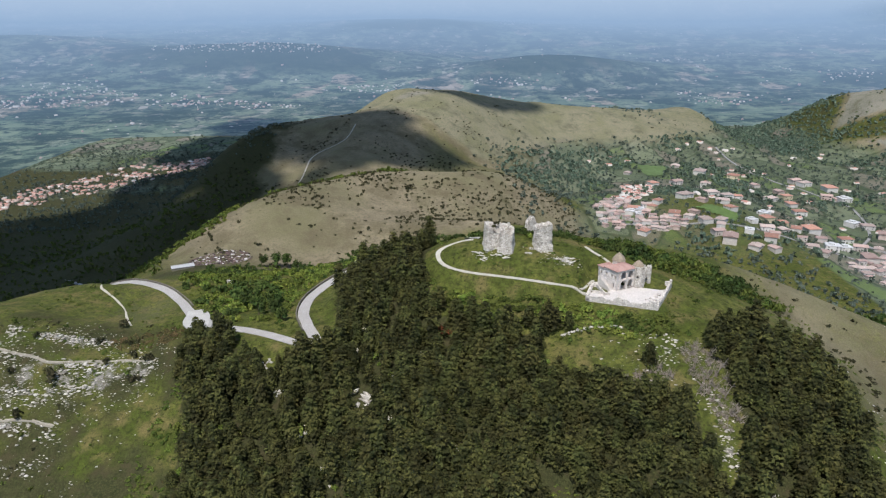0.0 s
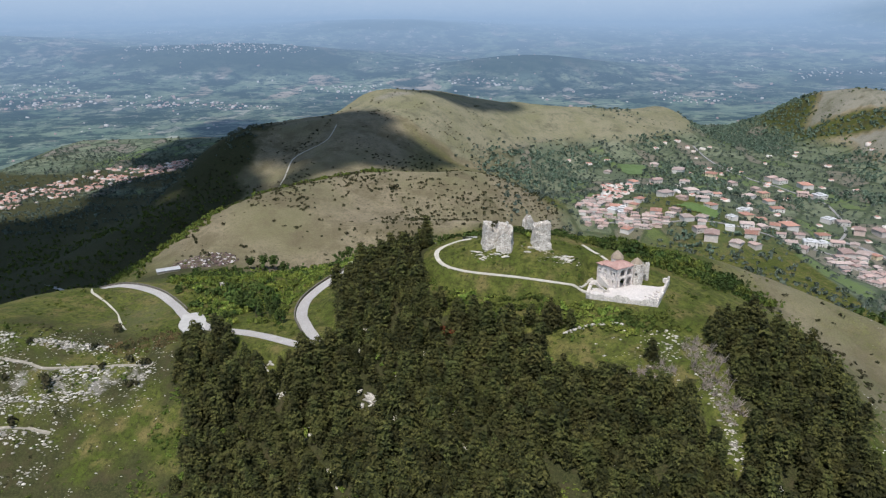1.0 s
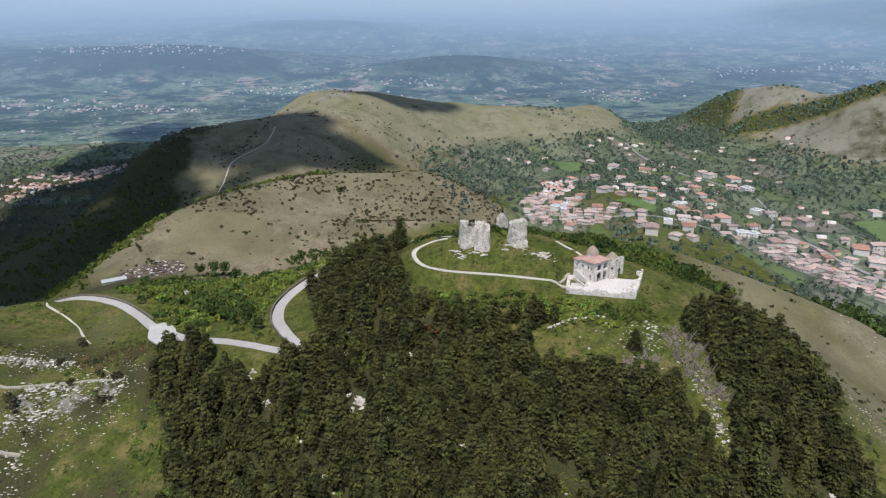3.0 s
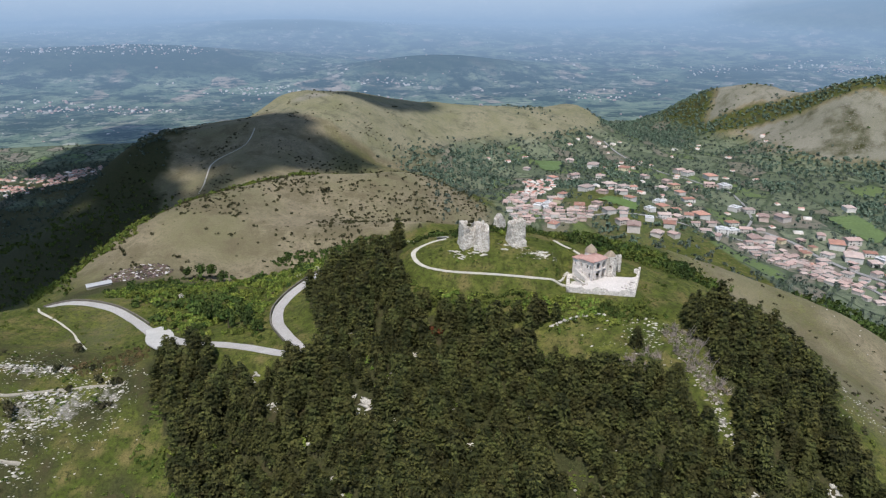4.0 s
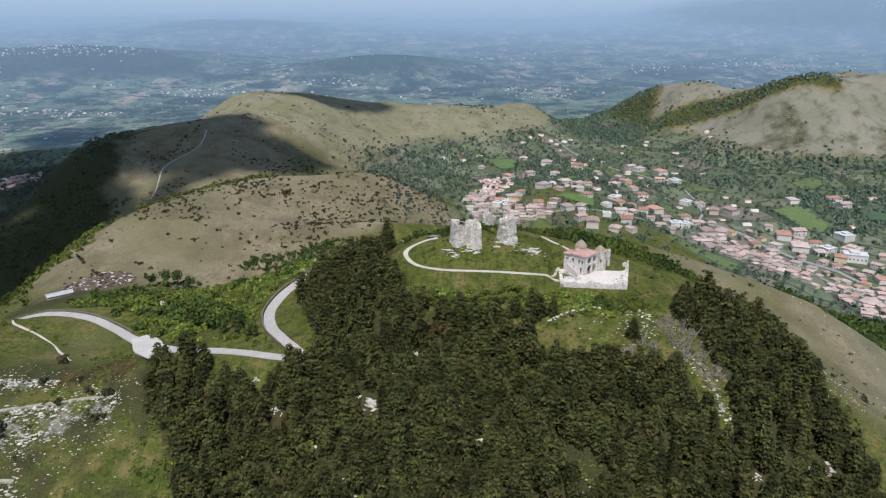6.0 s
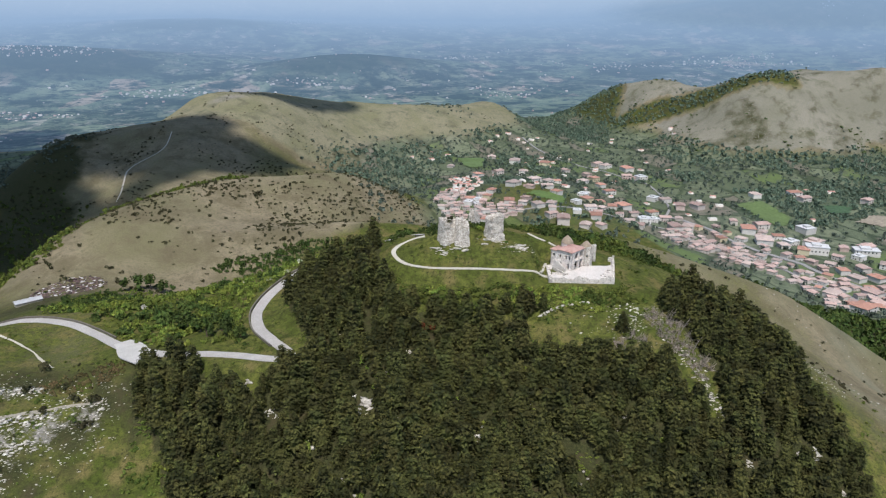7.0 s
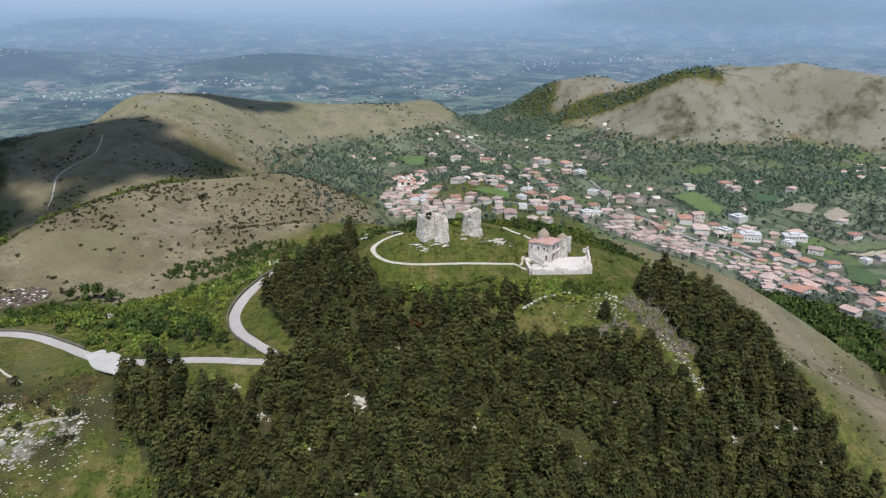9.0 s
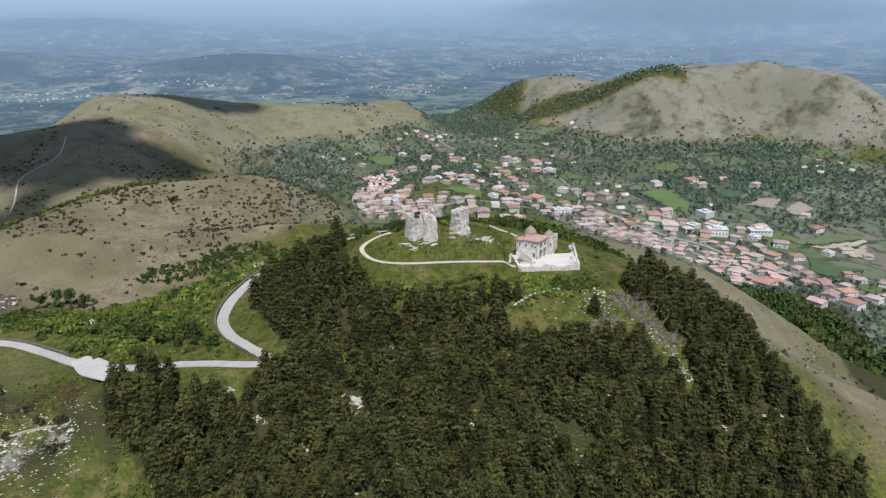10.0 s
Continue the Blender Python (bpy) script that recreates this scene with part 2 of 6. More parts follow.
PAVING = plain("pale_paving", (0.66, 0.61, 0.57), (0.54, 0.5, 0.46), 0.35, 0.85, 0.02)
def rock_material():
    n = Nodes("limestone", 0.92)
    island = n.t.nodes.new("ShaderNodeNewGeometry").outputs["Random Per Island"]
    c = n.mix(island, (0.27, 0.245, 0.205), (0.66, 0.62, 0.56))
    c = n.mix(n.step(n.noise(1.6, 5.0), 0.45, 0.7), c, (0.2, 0.19, 0.15))
    n.bump(n.noise(6.0, 4.0), 0.7, 0.06)
    return n.done(c)


ROCK = rock_material()
ASPHALT = plain("worn_asphalt", (0.43, 0.41, 0.39), (0.36, 0.34, 0.32), 0.25, 0.9, 0.01, fine=12)
CONCRETE = plain("bleached_concrete", (0.54, 0.52, 0.49), (0.44, 0.42, 0.39), 0.3, 0.9, 0.01, fine=12)
GRAVEL = plain("pale_gravel", (0.52, 0.49, 0.42), (0.43, 0.4, 0.33), 0.4, 0.95, 0.03)
TILES = plain("terracotta_tiles", (0.48, 0.31, 0.27), (0.36, 0.21, 0.175), 0.5, bump=0.05)
# Near-black paint that imitates the shade inside the castle house.
ROOM_SHADE = plain("painted_room_shade", (0.035, 0.03, 0.026), (0.05, 0.042, 0.036), 1.0)
SHEET = plain("weathered_sheet_metal", (0.46, 0.46, 0.47), (0.36, 0.36, 0.37), 0.6, 0.5, spec=0.5)


def scrap_material():
    n = Nodes("mixed_scrap", 0.9)
    island = n.t.nodes.new("ShaderNodeNewGeometry").outputs["Random Per Island"]
    c = n.mix(n.step(island, 0.1, 0.8), (0.035, 0.026, 0.024), (0.15, 0.1, 0.092))
    c = n.mix(n.step(island, 0.84, 0.88), c, (0.5, 0.47, 0.46))
    return n.done(c)


LITTER = scrap_material()
FAR_HOUSE = far_house_material()
DOME = plain("weathered_dome_tiles", (0.34, 0.275, 0.205), (0.25, 0.205, 0.155), 1.2, bump=0.05)
STONE_PALE = masonry("pale_terrace_stone", (0.72, 0.67, 0.62), (0.6, 0.55, 0.5), (0.42, 0.38, 0.34), 1.7)
SOIL = plain("planted_soil", (0.09, 0.1, 0.03), (0.16, 0.15, 0.07), 1.0, bump=0.05)


def vapour():
    """White cloud, thin enough in places to let sunlight through."""
    n = Nodes("cloud_vapour", 1.0, spec=0.0)
    n.done(n.mix(n.noise(0.02), (0.85, 0.86, 0.88), (0.8, 0.81, 0.84)))
    clear = n.t.nodes.new("ShaderNodeBsdfTransparent")
    both = n.t.nodes.new("ShaderNodeMixShader")
    wisp = n.add("ShaderNodeMapRange", Value=n.noise(0.017, 4.0, 0.6))
    for key, value in (("From Min", 0.46), ("From Max", 0.68), ("To Min", 0.06), ("To Max", 0.5)):
        wisp.inputs[key].default_value = value
    n.t.links.new(wisp.outputs[0], both.inputs[0])
    n.t.links.new(n.b.outputs[0], both.inputs[1])
    n.t.links.new(clear.outputs[0], both.inputs[2])
    n.t.links.new(both.outputs[0], n.t.nodes["Material Output"].inputs[0])
    return n.m


CLOUD = vapour()


# ---- meshes ----
def mesh_from(name, verts, faces, material, smooth=False):
    me = bpy.data.meshes.new(name)
    me.from_pydata(np.asarray(verts).tolist(), [], faces if isinstance(faces, list) else faces.tolist())
    me.materials.append(material)
    if smooth:
        me.polygons.foreach_set("use_smooth", [True] * len(me.polygons))
    me.update()
    return me


def part(name, bm, material, parent=None, label=""):
    """One bmesh as one mesh object under a thing or a part."""
    me = bpy.data.meshes.new(name)
    bmesh.ops.recalc_face_normals(bm, faces=bm.faces)
    bm.to_mesh(me)
    bm.free()
    me.materials.append(material)
    ob = new(name, me)
    ob.parent = parent
    return tagged(ob, label)


def part_mesh(name, me, parent=None, label=""):
    ob = new(name, me)
    ob.parent = parent
    return tagged(ob, label)


def box(bm, x0, x1, y0, y1, z0, z1, bevel=0.0):
    vs = [bm.verts.new((x, y, z)) for z in (z0, z1) for x, y in ((x0, y0), (x1, y0), (x1, y1), (x0, y1))]
    for f in ((3, 2, 1, 0), (4, 5, 6, 7), (0, 1, 5, 4), (1, 2, 6, 5), (2, 3, 7, 6), (3, 0, 4, 7)):
        bm.faces.new([vs[i] for i in f])
    return bm


def boxed(*a):
    return box(bmesh.new(), *a)


def lattice(x, y, seed):
    i, j = np.floor(x).astype(np.int64), np.floor(y).astype(np.int64)
    u, v = x - i, y - j
    u, v = u * u * (3 - 2 * u), v * v * (3 - 2 * v)

    def at(a, b):
        h = (a * 374761393 + b * 668265263 + seed * 974711) & 0x7FFFFFFF
        h = ((h ^ (h >> 13)) * 1274126177) & 0x7FFFFFFF
        return ((h ^ (h >> 16)) & 0xFFFF) / 65535.0

    return (at(i, j) * (1 - u) + at(i + 1, j) * u) * (1 - v) + (at(i, j + 1) * (1 - u) + at(i + 1, j + 1) * u) * v


def fbm(x, y, size, octaves=4, seed=0):
    """Smooth noise about zero, from -1 to 1, of that size in metres."""
    total, weight, norm = 0, 1.0, 0
    for k in range(octaves):
        total = total + weight * lattice(x / size + 17.3 * k, y / size - 9.1 * k, seed + k)
        norm, weight, size = norm + weight, weight * 0.5, size * 0.5
    return 2 * total / norm - 1


# ---- the lie of the land ----
def hill(x, y, cx, cy, height, long, wide, turn):
    c, s = math.cos(turn), math.sin(turn)
    u, v = ((x - cx) * c + (y - cy) * s) / long, ((y - cy) * c - (x - cx) * s) / wide
    return height * np.exp(-0.5 * (u * u + v * v))


def smooth(a, b, v):
    k = np.clip((v - a) / (b - a), 0, 1)
    return k * k * (3 - 2 * k)


def along(x, y, line):
    """Distance from a line of points and how far along it the nearest place is."""
    best, place, run = np.full(np.shape(x), 1e9), np.zeros(np.shape(x)), 0.0
    for (ax, ay), (bx, by) in zip(line, line[1:]):
        dx, dy = bx - ax, by - ay
        size = math.hypot(dx, dy)
        k = np.clip(((x - ax) * dx + (y - ay) * dy) / size**2, 0, 1)
        d = np.hypot(x - ax - k * dx, y - ay - k * dy)
        place = np.where(d < best, run + k * size, place)
        best, run = np.minimum(d, best), run + size
    return best, place


def curve(points, step=1.5):
    """A smooth line through the points."""
    p = np.array(points, float)
    p = np.vstack([2 * p[0] - p[1], p, 2 * p[-1] - p[-2]])
    out = []
    for a, b, c, d in zip(p, p[1:], p[2:], p[3:]):
        n = max(2, int(np.hypot(*(c - b)[:2]) / step))
        for t in np.arange(n) / n:
            out.append(0.5 * (2 * b + (c - a) * t + (2 * a - 5 * b + 4 * c - d) * t**2 + (3 * b - a - 3 * c + d) * t**3))
    return np.array(out + [p[-2]])


def inside(x, y, poly):
    hit = np.zeros(np.shape(x), bool)
    for (ax, ay), (bx, by) in zip(poly, poly[1:] + poly[:1]):
        cross = ((ay > y) != (by > y)) & (x < (bx - ax) * (y - ay) / (by - ay + 1e-12) + ax)
        hit ^= cross
    return hit


def bare(x, y):
    """Height of the hills alone."""
    z = -190.0 + 0 * x
    z = z + hill(x, y, 57, 184, 70.9, 123, 68, -0.62)  # castle hill
    z = z + hill(x, y, 9, 193, 9.1, 24, 16, -0.12)  # its knoll
    z = z + hill(x, y, 58, 115, 5.6, 43, 40, 0.0)
    z = z + hill(x, y, -150, 194, 41.0, 51, 30, -0.46)  # rocky spur
    z = z + hill(x, y, -48, 170, 9.9, 14, 32, 0.72)
    z = z + hill(x, y, -124, 238, 12.1, 38, 14, 0.01)
    z = z + hill(x, y, -106, 526, 54.7, 80, 42, 0.92)  # scrubby brown hill
    z = z + hill(x, y, 42, 602, 57.8, 77, 47, 0.89)
    z = z + hill(x, y, -139, 339, 27.3, 57, 94, 0.05)
    z = z + hill(x, y, -122, 804, 50.3, 51, 163, 0.3)  # long hill behind it
    z = z + hill(x, y, -241, 803, 78.4, 49, 142, -0.09)
    z = z + hill(x, y, -25, 982, 111.0, 90, 164, -0.09)  # straw-coloured hill
    z = z + hill(x, y, 214, 1103, 73.4, 135, 83, 0.13)
    z = z + hill(x, y, 386, 1225, 33.1, 52, 78, 0.12)
    z = z + hill(x, y, 713, 1181, 80.4, 68, 90, -0.21)  # bare mountain beyond the village
    z = z + hill(x, y, 617, 1073, 59.4, 42, 100, 0.36)
    z = z + hill(x, y, 718, 857, 104.0, 72, 75, 0.9)
    z = z + hill(x, y, 872, 794, 87.0, 47, 153, 0.25)
    z = z + hill(x, y, 974, 803, 41.3, 49, 121, -0.58)
    z = z + hill(x, y, 1051, 1081, 95.3, 171, 104, 0.36)
    z = z + hill(x, y, 613, 720, 65.7, 519, 630, 0.97)  # upland valley
    z = z + hill(x, y, 240, 627, 29.5, 61, 102, -0.03)
    z = z + hill(x, y, 199, 270, 32.9, 154, 53, 0.15)
    z = z + hill(x, y, 165, 224, 30.4, 63, 22, -0.31)
    z = z + hill(x, y, -62, 51, 108.3, 318, 230, -1.12)
    z = z + hill(x, y, 417, 400, -6.3, 147, 152, 0.01)
    z = z + hill(x, y, 58, 443, 50.6, 109, 38, -0.1)
    z = z + hill(x, y, -249, 729, -27.3, 43, 52, 0.0)  # hollow beside the shaded hill
    z = z + hill(x, y, 50, 851, -22.6, 48, 22, 0.55)  # ravine between shaded and straw-coloured hill
    z = z + hill(x, y, 11, 1032, -9.1, 60, 41, 0.0)  # shoulders of the straw-coloured hill
    z = z + hill(x, y, -82, 988, 14.3, 27, 22, 0.0)
    z = z + hill(x, y, 229, 1203, 16.8, 52, 39, 0.0)
    z = z + hill(x, y, 411, 1167, 10.8, 22, 47, 0.0)
    z = z + hill(x, y, 229, 1115, -9.1, 45, 48, 0.0)
    z = z + hill(x, y, -90, 742, -9.3, 32, 40, 0.0)
    z = z + hill(x, y, -142, 809, -13.0, 29, 25, 0.0)
    z = z + hill(x, y, 682, 1038, 25.8, 28, 62, 0.0)  # bare cone and its foot
    z = z + hill(x, y, 567, 1101, -12.5, 28, 64, 0.3)
    z = z + hill(x, y, 571, 1009, 17.5, 39, 39, 0.0)
    z = z + hill(x, y, 962, 688, 43.8, 32, 77, 0.0)  # shoulders of the bare mountain
    z = z + hill(x, y, 905, 956, 27.0, 72, 34, 0.0)
    z = z + hill(x, y, 866, 806, 11.1, 48, 22, 0.0)
    z = z + hill(x, y, 1080, 798, 20.1, 59, 80, 0.0)
    z = z + hill(x, y, 1049, 1079, 10.0, 60, 60, 0.0)
    z = z + hill(x, y, 704, 869, -6.7, 36, 33, 0.0)
    z = z + hill(x, y, 115, 250, -1.1, 25, 25, 0.0)  # dry flank above the village
    z = z + hill(x, y, 155, 250, -7.5, 30, 30, 0.0)
    z = z + hill(x, y, 200, 290, 19.0, 35, 35, 0.0)
    z = z + hill(x, y, 160, 190, 1.5, 25, 30, 0.0)
    z = z + hill(x, y, 135, 150, -7.2, 22, 25, 0.0)
    z = z + hill(x, y, 190, 220, -7.5, 35, 30, 0.0)
    z = z + hill(x, y, 320, 480, 3.0, 60, 50, 0.0)
    z = z + hill(x, y, 130, 212, -6.1, 22, 18, 0.0)
    z = z + hill(x, y, 100, 215, -0.9, 16, 18, 0.0)
    r = np.hypot(x, y)
    k = np.clip((r - 2000) / 2850, 0, 1.1)
    # Rim lifted past the horizon so its haze glow stands in for sky.
    z = z + 255 * k**1.6 + 170 * smooth(0.8, 1.0, k)
    z = z + hill(x, y, 400, 2680, 70, 280, 150, 0.1)  # low wooded hills in the plain
    z = z + hill(x, y, -150, 4000, 55, 500, 260, 0.0)
    z = z + hill(x, y, -720, 2950, 78, 440, 190, 0.1)
    z = z + hill(x, y, -1800, 3000, 60, 400, 200, 0.5)
    z = z + hill(x, y, 2950, 3080, 165, 640, 230, -0.74)  # far mountain
    return z


def relief(x, y):
    r = np.hypot(x - 10, y - 150)
    mid = smooth(250, 500, r)
    return 0.35 * fbm(x, y, 5, 3, 1) + 0.7 * fbm(x, y, 22, 3, 2) * smooth(20, 60, np.hypot(x - 25, y - 188)) + mid * (5 * fbm(x, y, 110, 4, 3) + 1.2 * fbm(x, y, 25, 3, 4))


# lines on the ground, as seen from above
ROAD = curve([(-300, 520), (-238, 455), (-190, 385), (-168, 330), (-156, 285), (-142, 256), (-126, 243), (-112, 236.5), (-104, 232.5), (-96, 227), (-88, 218), (-83, 210), (-76, 199), (-70, 192), (-62, 186), (-53, 180.5), (-45, 175.5), (-40.5, 172.6), (-37, 171.2), (-34.8, 172.8), (-36, 176.5), (-38.8, 183), (-41.6, 192), (-41.4, 204), (-36.5, 215), (-28, 223.5), (-19, 227), (-8, 226), (4, 220), (10, 210), (8, 199)])
FOOT = curve([(9, 197), (4, 197.5), (0, 196.5), (-1.6, 193.5), (0, 188), (4, 184), (9, 181), (18, 177.6), (28, 174.7), (37, 172.6), (41, 172.5)], 1.0)
TRACK = curve([(-121, 231), (-119, 227), (-113, 221.5), (-106, 213.5), (-101, 205), (-97, 199)], 1.0)
LEDGES = [curve(l, 1.0) for l in ([(-128, 178), (-117, 175.5), (-109, 174), (-101, 175.5), (-92, 177.5), (-82, 177.5)], [(-122, 160), (-116, 159), (-110, 159), (-102, 157.5)], [(-126, 187), (-116, 185), (-107, 186), (-98, 187)], [(-128, 168.5), (-118, 166.5), (-108, 167), (-96, 169)], [(-118, 151), (-109, 149.5), (-99, 150.5)])]
PLATFORM = (37.2, 169.0, -20.0)  # front left corner of the castle terrace and its turn
FLOOR_Z = -4.2


def to_platform(x, y):
    a = radians(PLATFORM[2])
    dx, dy = x - PLATFORM[0], y - PLATFORM[1]
    return dx * math.cos(a) + dy * math.sin(a), dy * math.cos(a) - dx * math.sin(a)


ROAD_Z = np.convolve(np.pad(bare(ROAD[:, 0], ROAD[:, 1]), 8, "edge"), np.ones(17) / 17, "valid")
ROAD_RUN = np.concatenate([[0], np.cumsum(np.hypot(*np.diff(ROAD, axis=0).T))])
FOOT_Z = np.convolve(np.pad(bare(FOOT[:, 0], FOOT[:, 1]), 4, "edge"), np.ones(9) / 9, "valid")
FOOT_RUN = np.concatenate([[0], np.cumsum(np.hypot(*np.diff(FOOT, axis=0).T))])


def ground_z(x, y):
    x, y = np.asarray(x, float), np.asarray(y, float)
    z = bare(x, y) + relief(x, y)
    near = (x > -330) & (x < 130) & (y > 140) & (y < 560)
    if near.any():
        xs, ys, zs = x[near], y[near], z[near]
        d, run = along(xs, ys, ROAD[::3].tolist())
        k = 1 - smooth(3.2, 7.5, d)
        zs = zs * (1 - k) + np.interp(run, ROAD_RUN[::3], ROAD_Z[::3]) * k
        d, run = along(xs, ys, FOOT[::2].tolist())
        k = 1 - smooth(1.6, 3.5, d)
        zs = zs * (1 - k) + np.interp(run, FOOT_RUN[::2], FOOT_Z[::2]) * k
        u, v = to_platform(xs, ys)
        out = np.maximum(np.maximum(-u, u - 18.2), np.maximum(-v, v - 15))
        k = 1 - smooth(0.3, 4.0, out)
        zs = zs * (1 - k) + (FLOOR_Z - 1.25 + 0.11 * np.clip(v, 0, 16)) * k
        z[near] = zs
    for i, line in enumerate(LEDGES):
        close = (np.abs(x + 105) < 40) & (np.abs(y - 172) < 30)
        if close.any():
            d, _ = along(x[close], y[close], line[::2].tolist())
            z[close] = z[close] + 0.5 * np.exp(-((d / 1.2) ** 2)) * (1 if i else 0.7)
    return z


def z_at(x, y):
    return float(ground_z(np.array([x]), np.array([y]))[0])


# outlines in plan of what grows where
FOREST = [(-73, 186), (-64, 183.5), (-59, 178.5), (-56, 172), (-47, 166.5), (-44, 160), (-41, 166), (-31, 169), (-29, 175), (-31, 190), (-33, 204), (-28, 214), (-18, 219), (-4, 214), (-3, 204), (-7, 190), (1, 171), (13, 164.5), (22, 160), (25, 152), (30, 146), (37, 143), (40, 138), (47, 136.8), (54, 134), (55, 130), (54.5, 125), (56, 120), (58, 117.5), (62, 116), (64, 108), (66, 70), (-62, 70), (-66, 140), (-67, 154), (-69, 164), (-73, 172), (-75, 180)]
GROVE = [(66, 158), (71, 162), (78, 163), (85, 163), (91, 158), (95, 152), (96, 144), (94, 133), (90, 123), (88.5, 116), (86.5, 108), (83, 99), (83, 90), (84, 70), (66, 70), (63, 108), (60, 116), (62.5, 124), (64.5, 131), (66, 139), (65, 147), (64.5, 154)]


def wooded_flank(x, y):
    """The leafy north flank of the cone and the cleft beside it."""
    s = (x - 612) * 0.85 - (y - 1073) * 0.53
    return np.maximum(smooth(0, -22, s) * smooth(0.12, 0.35, hill(x, y, 590, 1080, 1, 90, 130, 0.3)), 1 - smooth(14, 26, along(x, y, [(720, 835), (702, 855), (677, 872), (654, 903), (635, 945), (605, 974), (576, 994), (540, 1010)])[0]))


def cover_at(x, y):
    """How dry, how stony and how shaded by litter the ground is."""
    wob = fbm(x, y, 30, 4, 11)
    r = np.hypot(x, y)
    dry = np.zeros(np.shape(x))
    dist_brown = hill(x, y, -30, 520, 1, 135, 70, 0.65)
    dry = np.maximum(dry, 0.82 * smooth(0.25, 0.5, dist_brown + 0.12 * wob))
    straw = hill(x, y, 40, 1000, 1, 150, 120, 0.1) + hill(x, y, 260, 1110, 1, 170, 75, 0.15)
    dry = np.maximum(dry, smooth(0.35, 0.6, straw + 0.1 * wob))
    z = bare(x, y)
    crag = smooth(-118, -104, z + 8 * wob) * smooth(480, 560, x) * smooth(500, 600, y)
    leafy = wooded_flank(x + 12 * wob, y)
    crag = crag * (1 - leafy)
    dry = np.maximum(dry, crag)
    dry = np.maximum(dry, 0.8 * smooth(0.3, 0.7, hill(x, y, -150, 820, 1, 130, 160, 0.0)))
    flank = smooth(75, 130, x) * (1 - smooth(330, 380, y)) * (1 - smooth(240, 300, x))
    dry = np.maximum(dry, (0.76 + 0.4 * wob) * flank)
    dry = np.maximum(dry, (0.2 + 0.35 * wob) * smooth(-78, -95, x) * (1 - smooth(230, 260, y)))
    rock = np.zeros(np.shape(x))
    spur = smooth(-72, -86, x) * (1 - smooth(186, 200, y)) * (1 - smooth(-160, -175, -x * -1))
    for line in LEDGES:
        close = r < 300
        d, _ = along(x[close], y[close], line[::2].tolist())
        rock[close] = np.maximum(rock[close], (0.5 + 0.3 * fbm(x[close], y[close], 9, 3, 22)) * np.exp(-((d / 2.4) ** 2)))
    rock = np.maximum(rock, spur * (0.13 + 0.48 * fbm(x, y, 14, 3, 21)))
    wild = 0.5 + 0.5 * fbm(x, y, 5, 3, 23)
    patch = hill(x, y, -87, 175, 1, 8, 4.5, 0.1) + 0.9 * hill(x, y, -106, 186, 1, 16, 4, 0.0) + 0.8 * hill(x, y, -112, 172, 1, 12, 3, 0.0) + 0.6 * hill(x, y, -100, 163, 1, 16, 9, 0.0)
    rock = np.maximum(rock, patch * (0.12 + 0.62 * wild))
    rock = np.maximum(rock, (0.02 + 0.85 * wild**1.5) * (hill(x, y, 60, 134.5, 1, 2.4, 4, 0.1) + hill(x, y, 60.2, 126.5, 1, 2.0, 5.5, 0.0)))
    rock = np.maximum(rock, (0.08 + 0.38 * wild) * hill(x, y, 51, 149, 1, 11, 6, 0.1))
    rock = np.maximum(rock, 0.3 * flank * smooth(0.1, 0.4, fbm(x, y, 45, 3, 31)))
    rock = np.maximum(rock, crag * (0.43 + 0.12 * fbm(x, y * 2.2, 22, 4, 41)))
    rock = np.maximum(rock, 0.4 * dist_brown * smooth(0.25, 0.5, fbm(x, y, 40, 3, 51)))
    rock = np.maximum(rock, 0.5 * hill(x, y, 33, 183, 1, 4, 2.5, 0.0))
    rock = np.maximum(rock, 0.6 * hill(x, y, -40, 953, 1, 20, 10, 0.3))
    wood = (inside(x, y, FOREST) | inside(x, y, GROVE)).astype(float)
    wood = np.maximum(wood, smooth(-60, -72, x) * (1 - smooth(190, 215, y)) * (0.5 + 0.22 * smooth(165, 140, y) + 0.6 * fbm(x, y, 9, 4, 63)))
    valley = smooth(500, 620, y) * smooth(-104, -116, z) * smooth(60, 160, x)
    wood = np.maximum(wood, valley * (0.28 + 0.36 * wob))
    plain_ = smooth(-140, -165, z)
    # Lowland woods; the dark litter colour also stands in for shadow there.
    wood = np.maximum(wood, plain_ * (1 - smooth(1180, 1420, y)) * (0.55 + 0.5 * fbm(x, y, 90, 3, 61)))
    wood = np.maximum(wood, 0.5 * leafy)
    tussock = fbm(x, y, 26, 4, 109)
    wood = np.maximum(wood, (0.2 + 0.34 * tussock) * smooth(0.2, 0.5, dist_brown))
    wood = np.maximum(wood, (0.26 + 0.5 * tussock) * crag)
    wood = np.maximum(wood, (0.42 + 0.5 * wob) * smooth(0.3, 0.7, hill(x, y, -130, 340, 1, 50, 65, 0.1)))
    gorge = hill(x, y, 165, 905, 1, 100, 40, 0.45) + hill(x, y, 20, 700, 1, 110, 28, 0.55)
    wood = np.maximum(wood, 0.45 * smooth(0.3, 0.6, gorge))
    dry = np.maximum(dry, 0.5 * smooth(0.1, 0.4, hill(x, y, 30, 780, 1, 120, 60, 0.5)))
    slope = smooth(120, 150, x) * (1 - smooth(360, 420, y)) * smooth(-78, -98, z)
    wood = np.maximum(wood, slope * 0.8)
    wood = np.maximum(wood, 0.9 * smooth(-165, -215, x + 18 * wob) * smooth(420, 520, y) * (1 - smooth(900, 960, y)))
    tilled = np.maximum(0.8 * valley * smooth(-0.5, 0.1, fbm(x, y, 160, 3, 62) + 0.4), plain_)
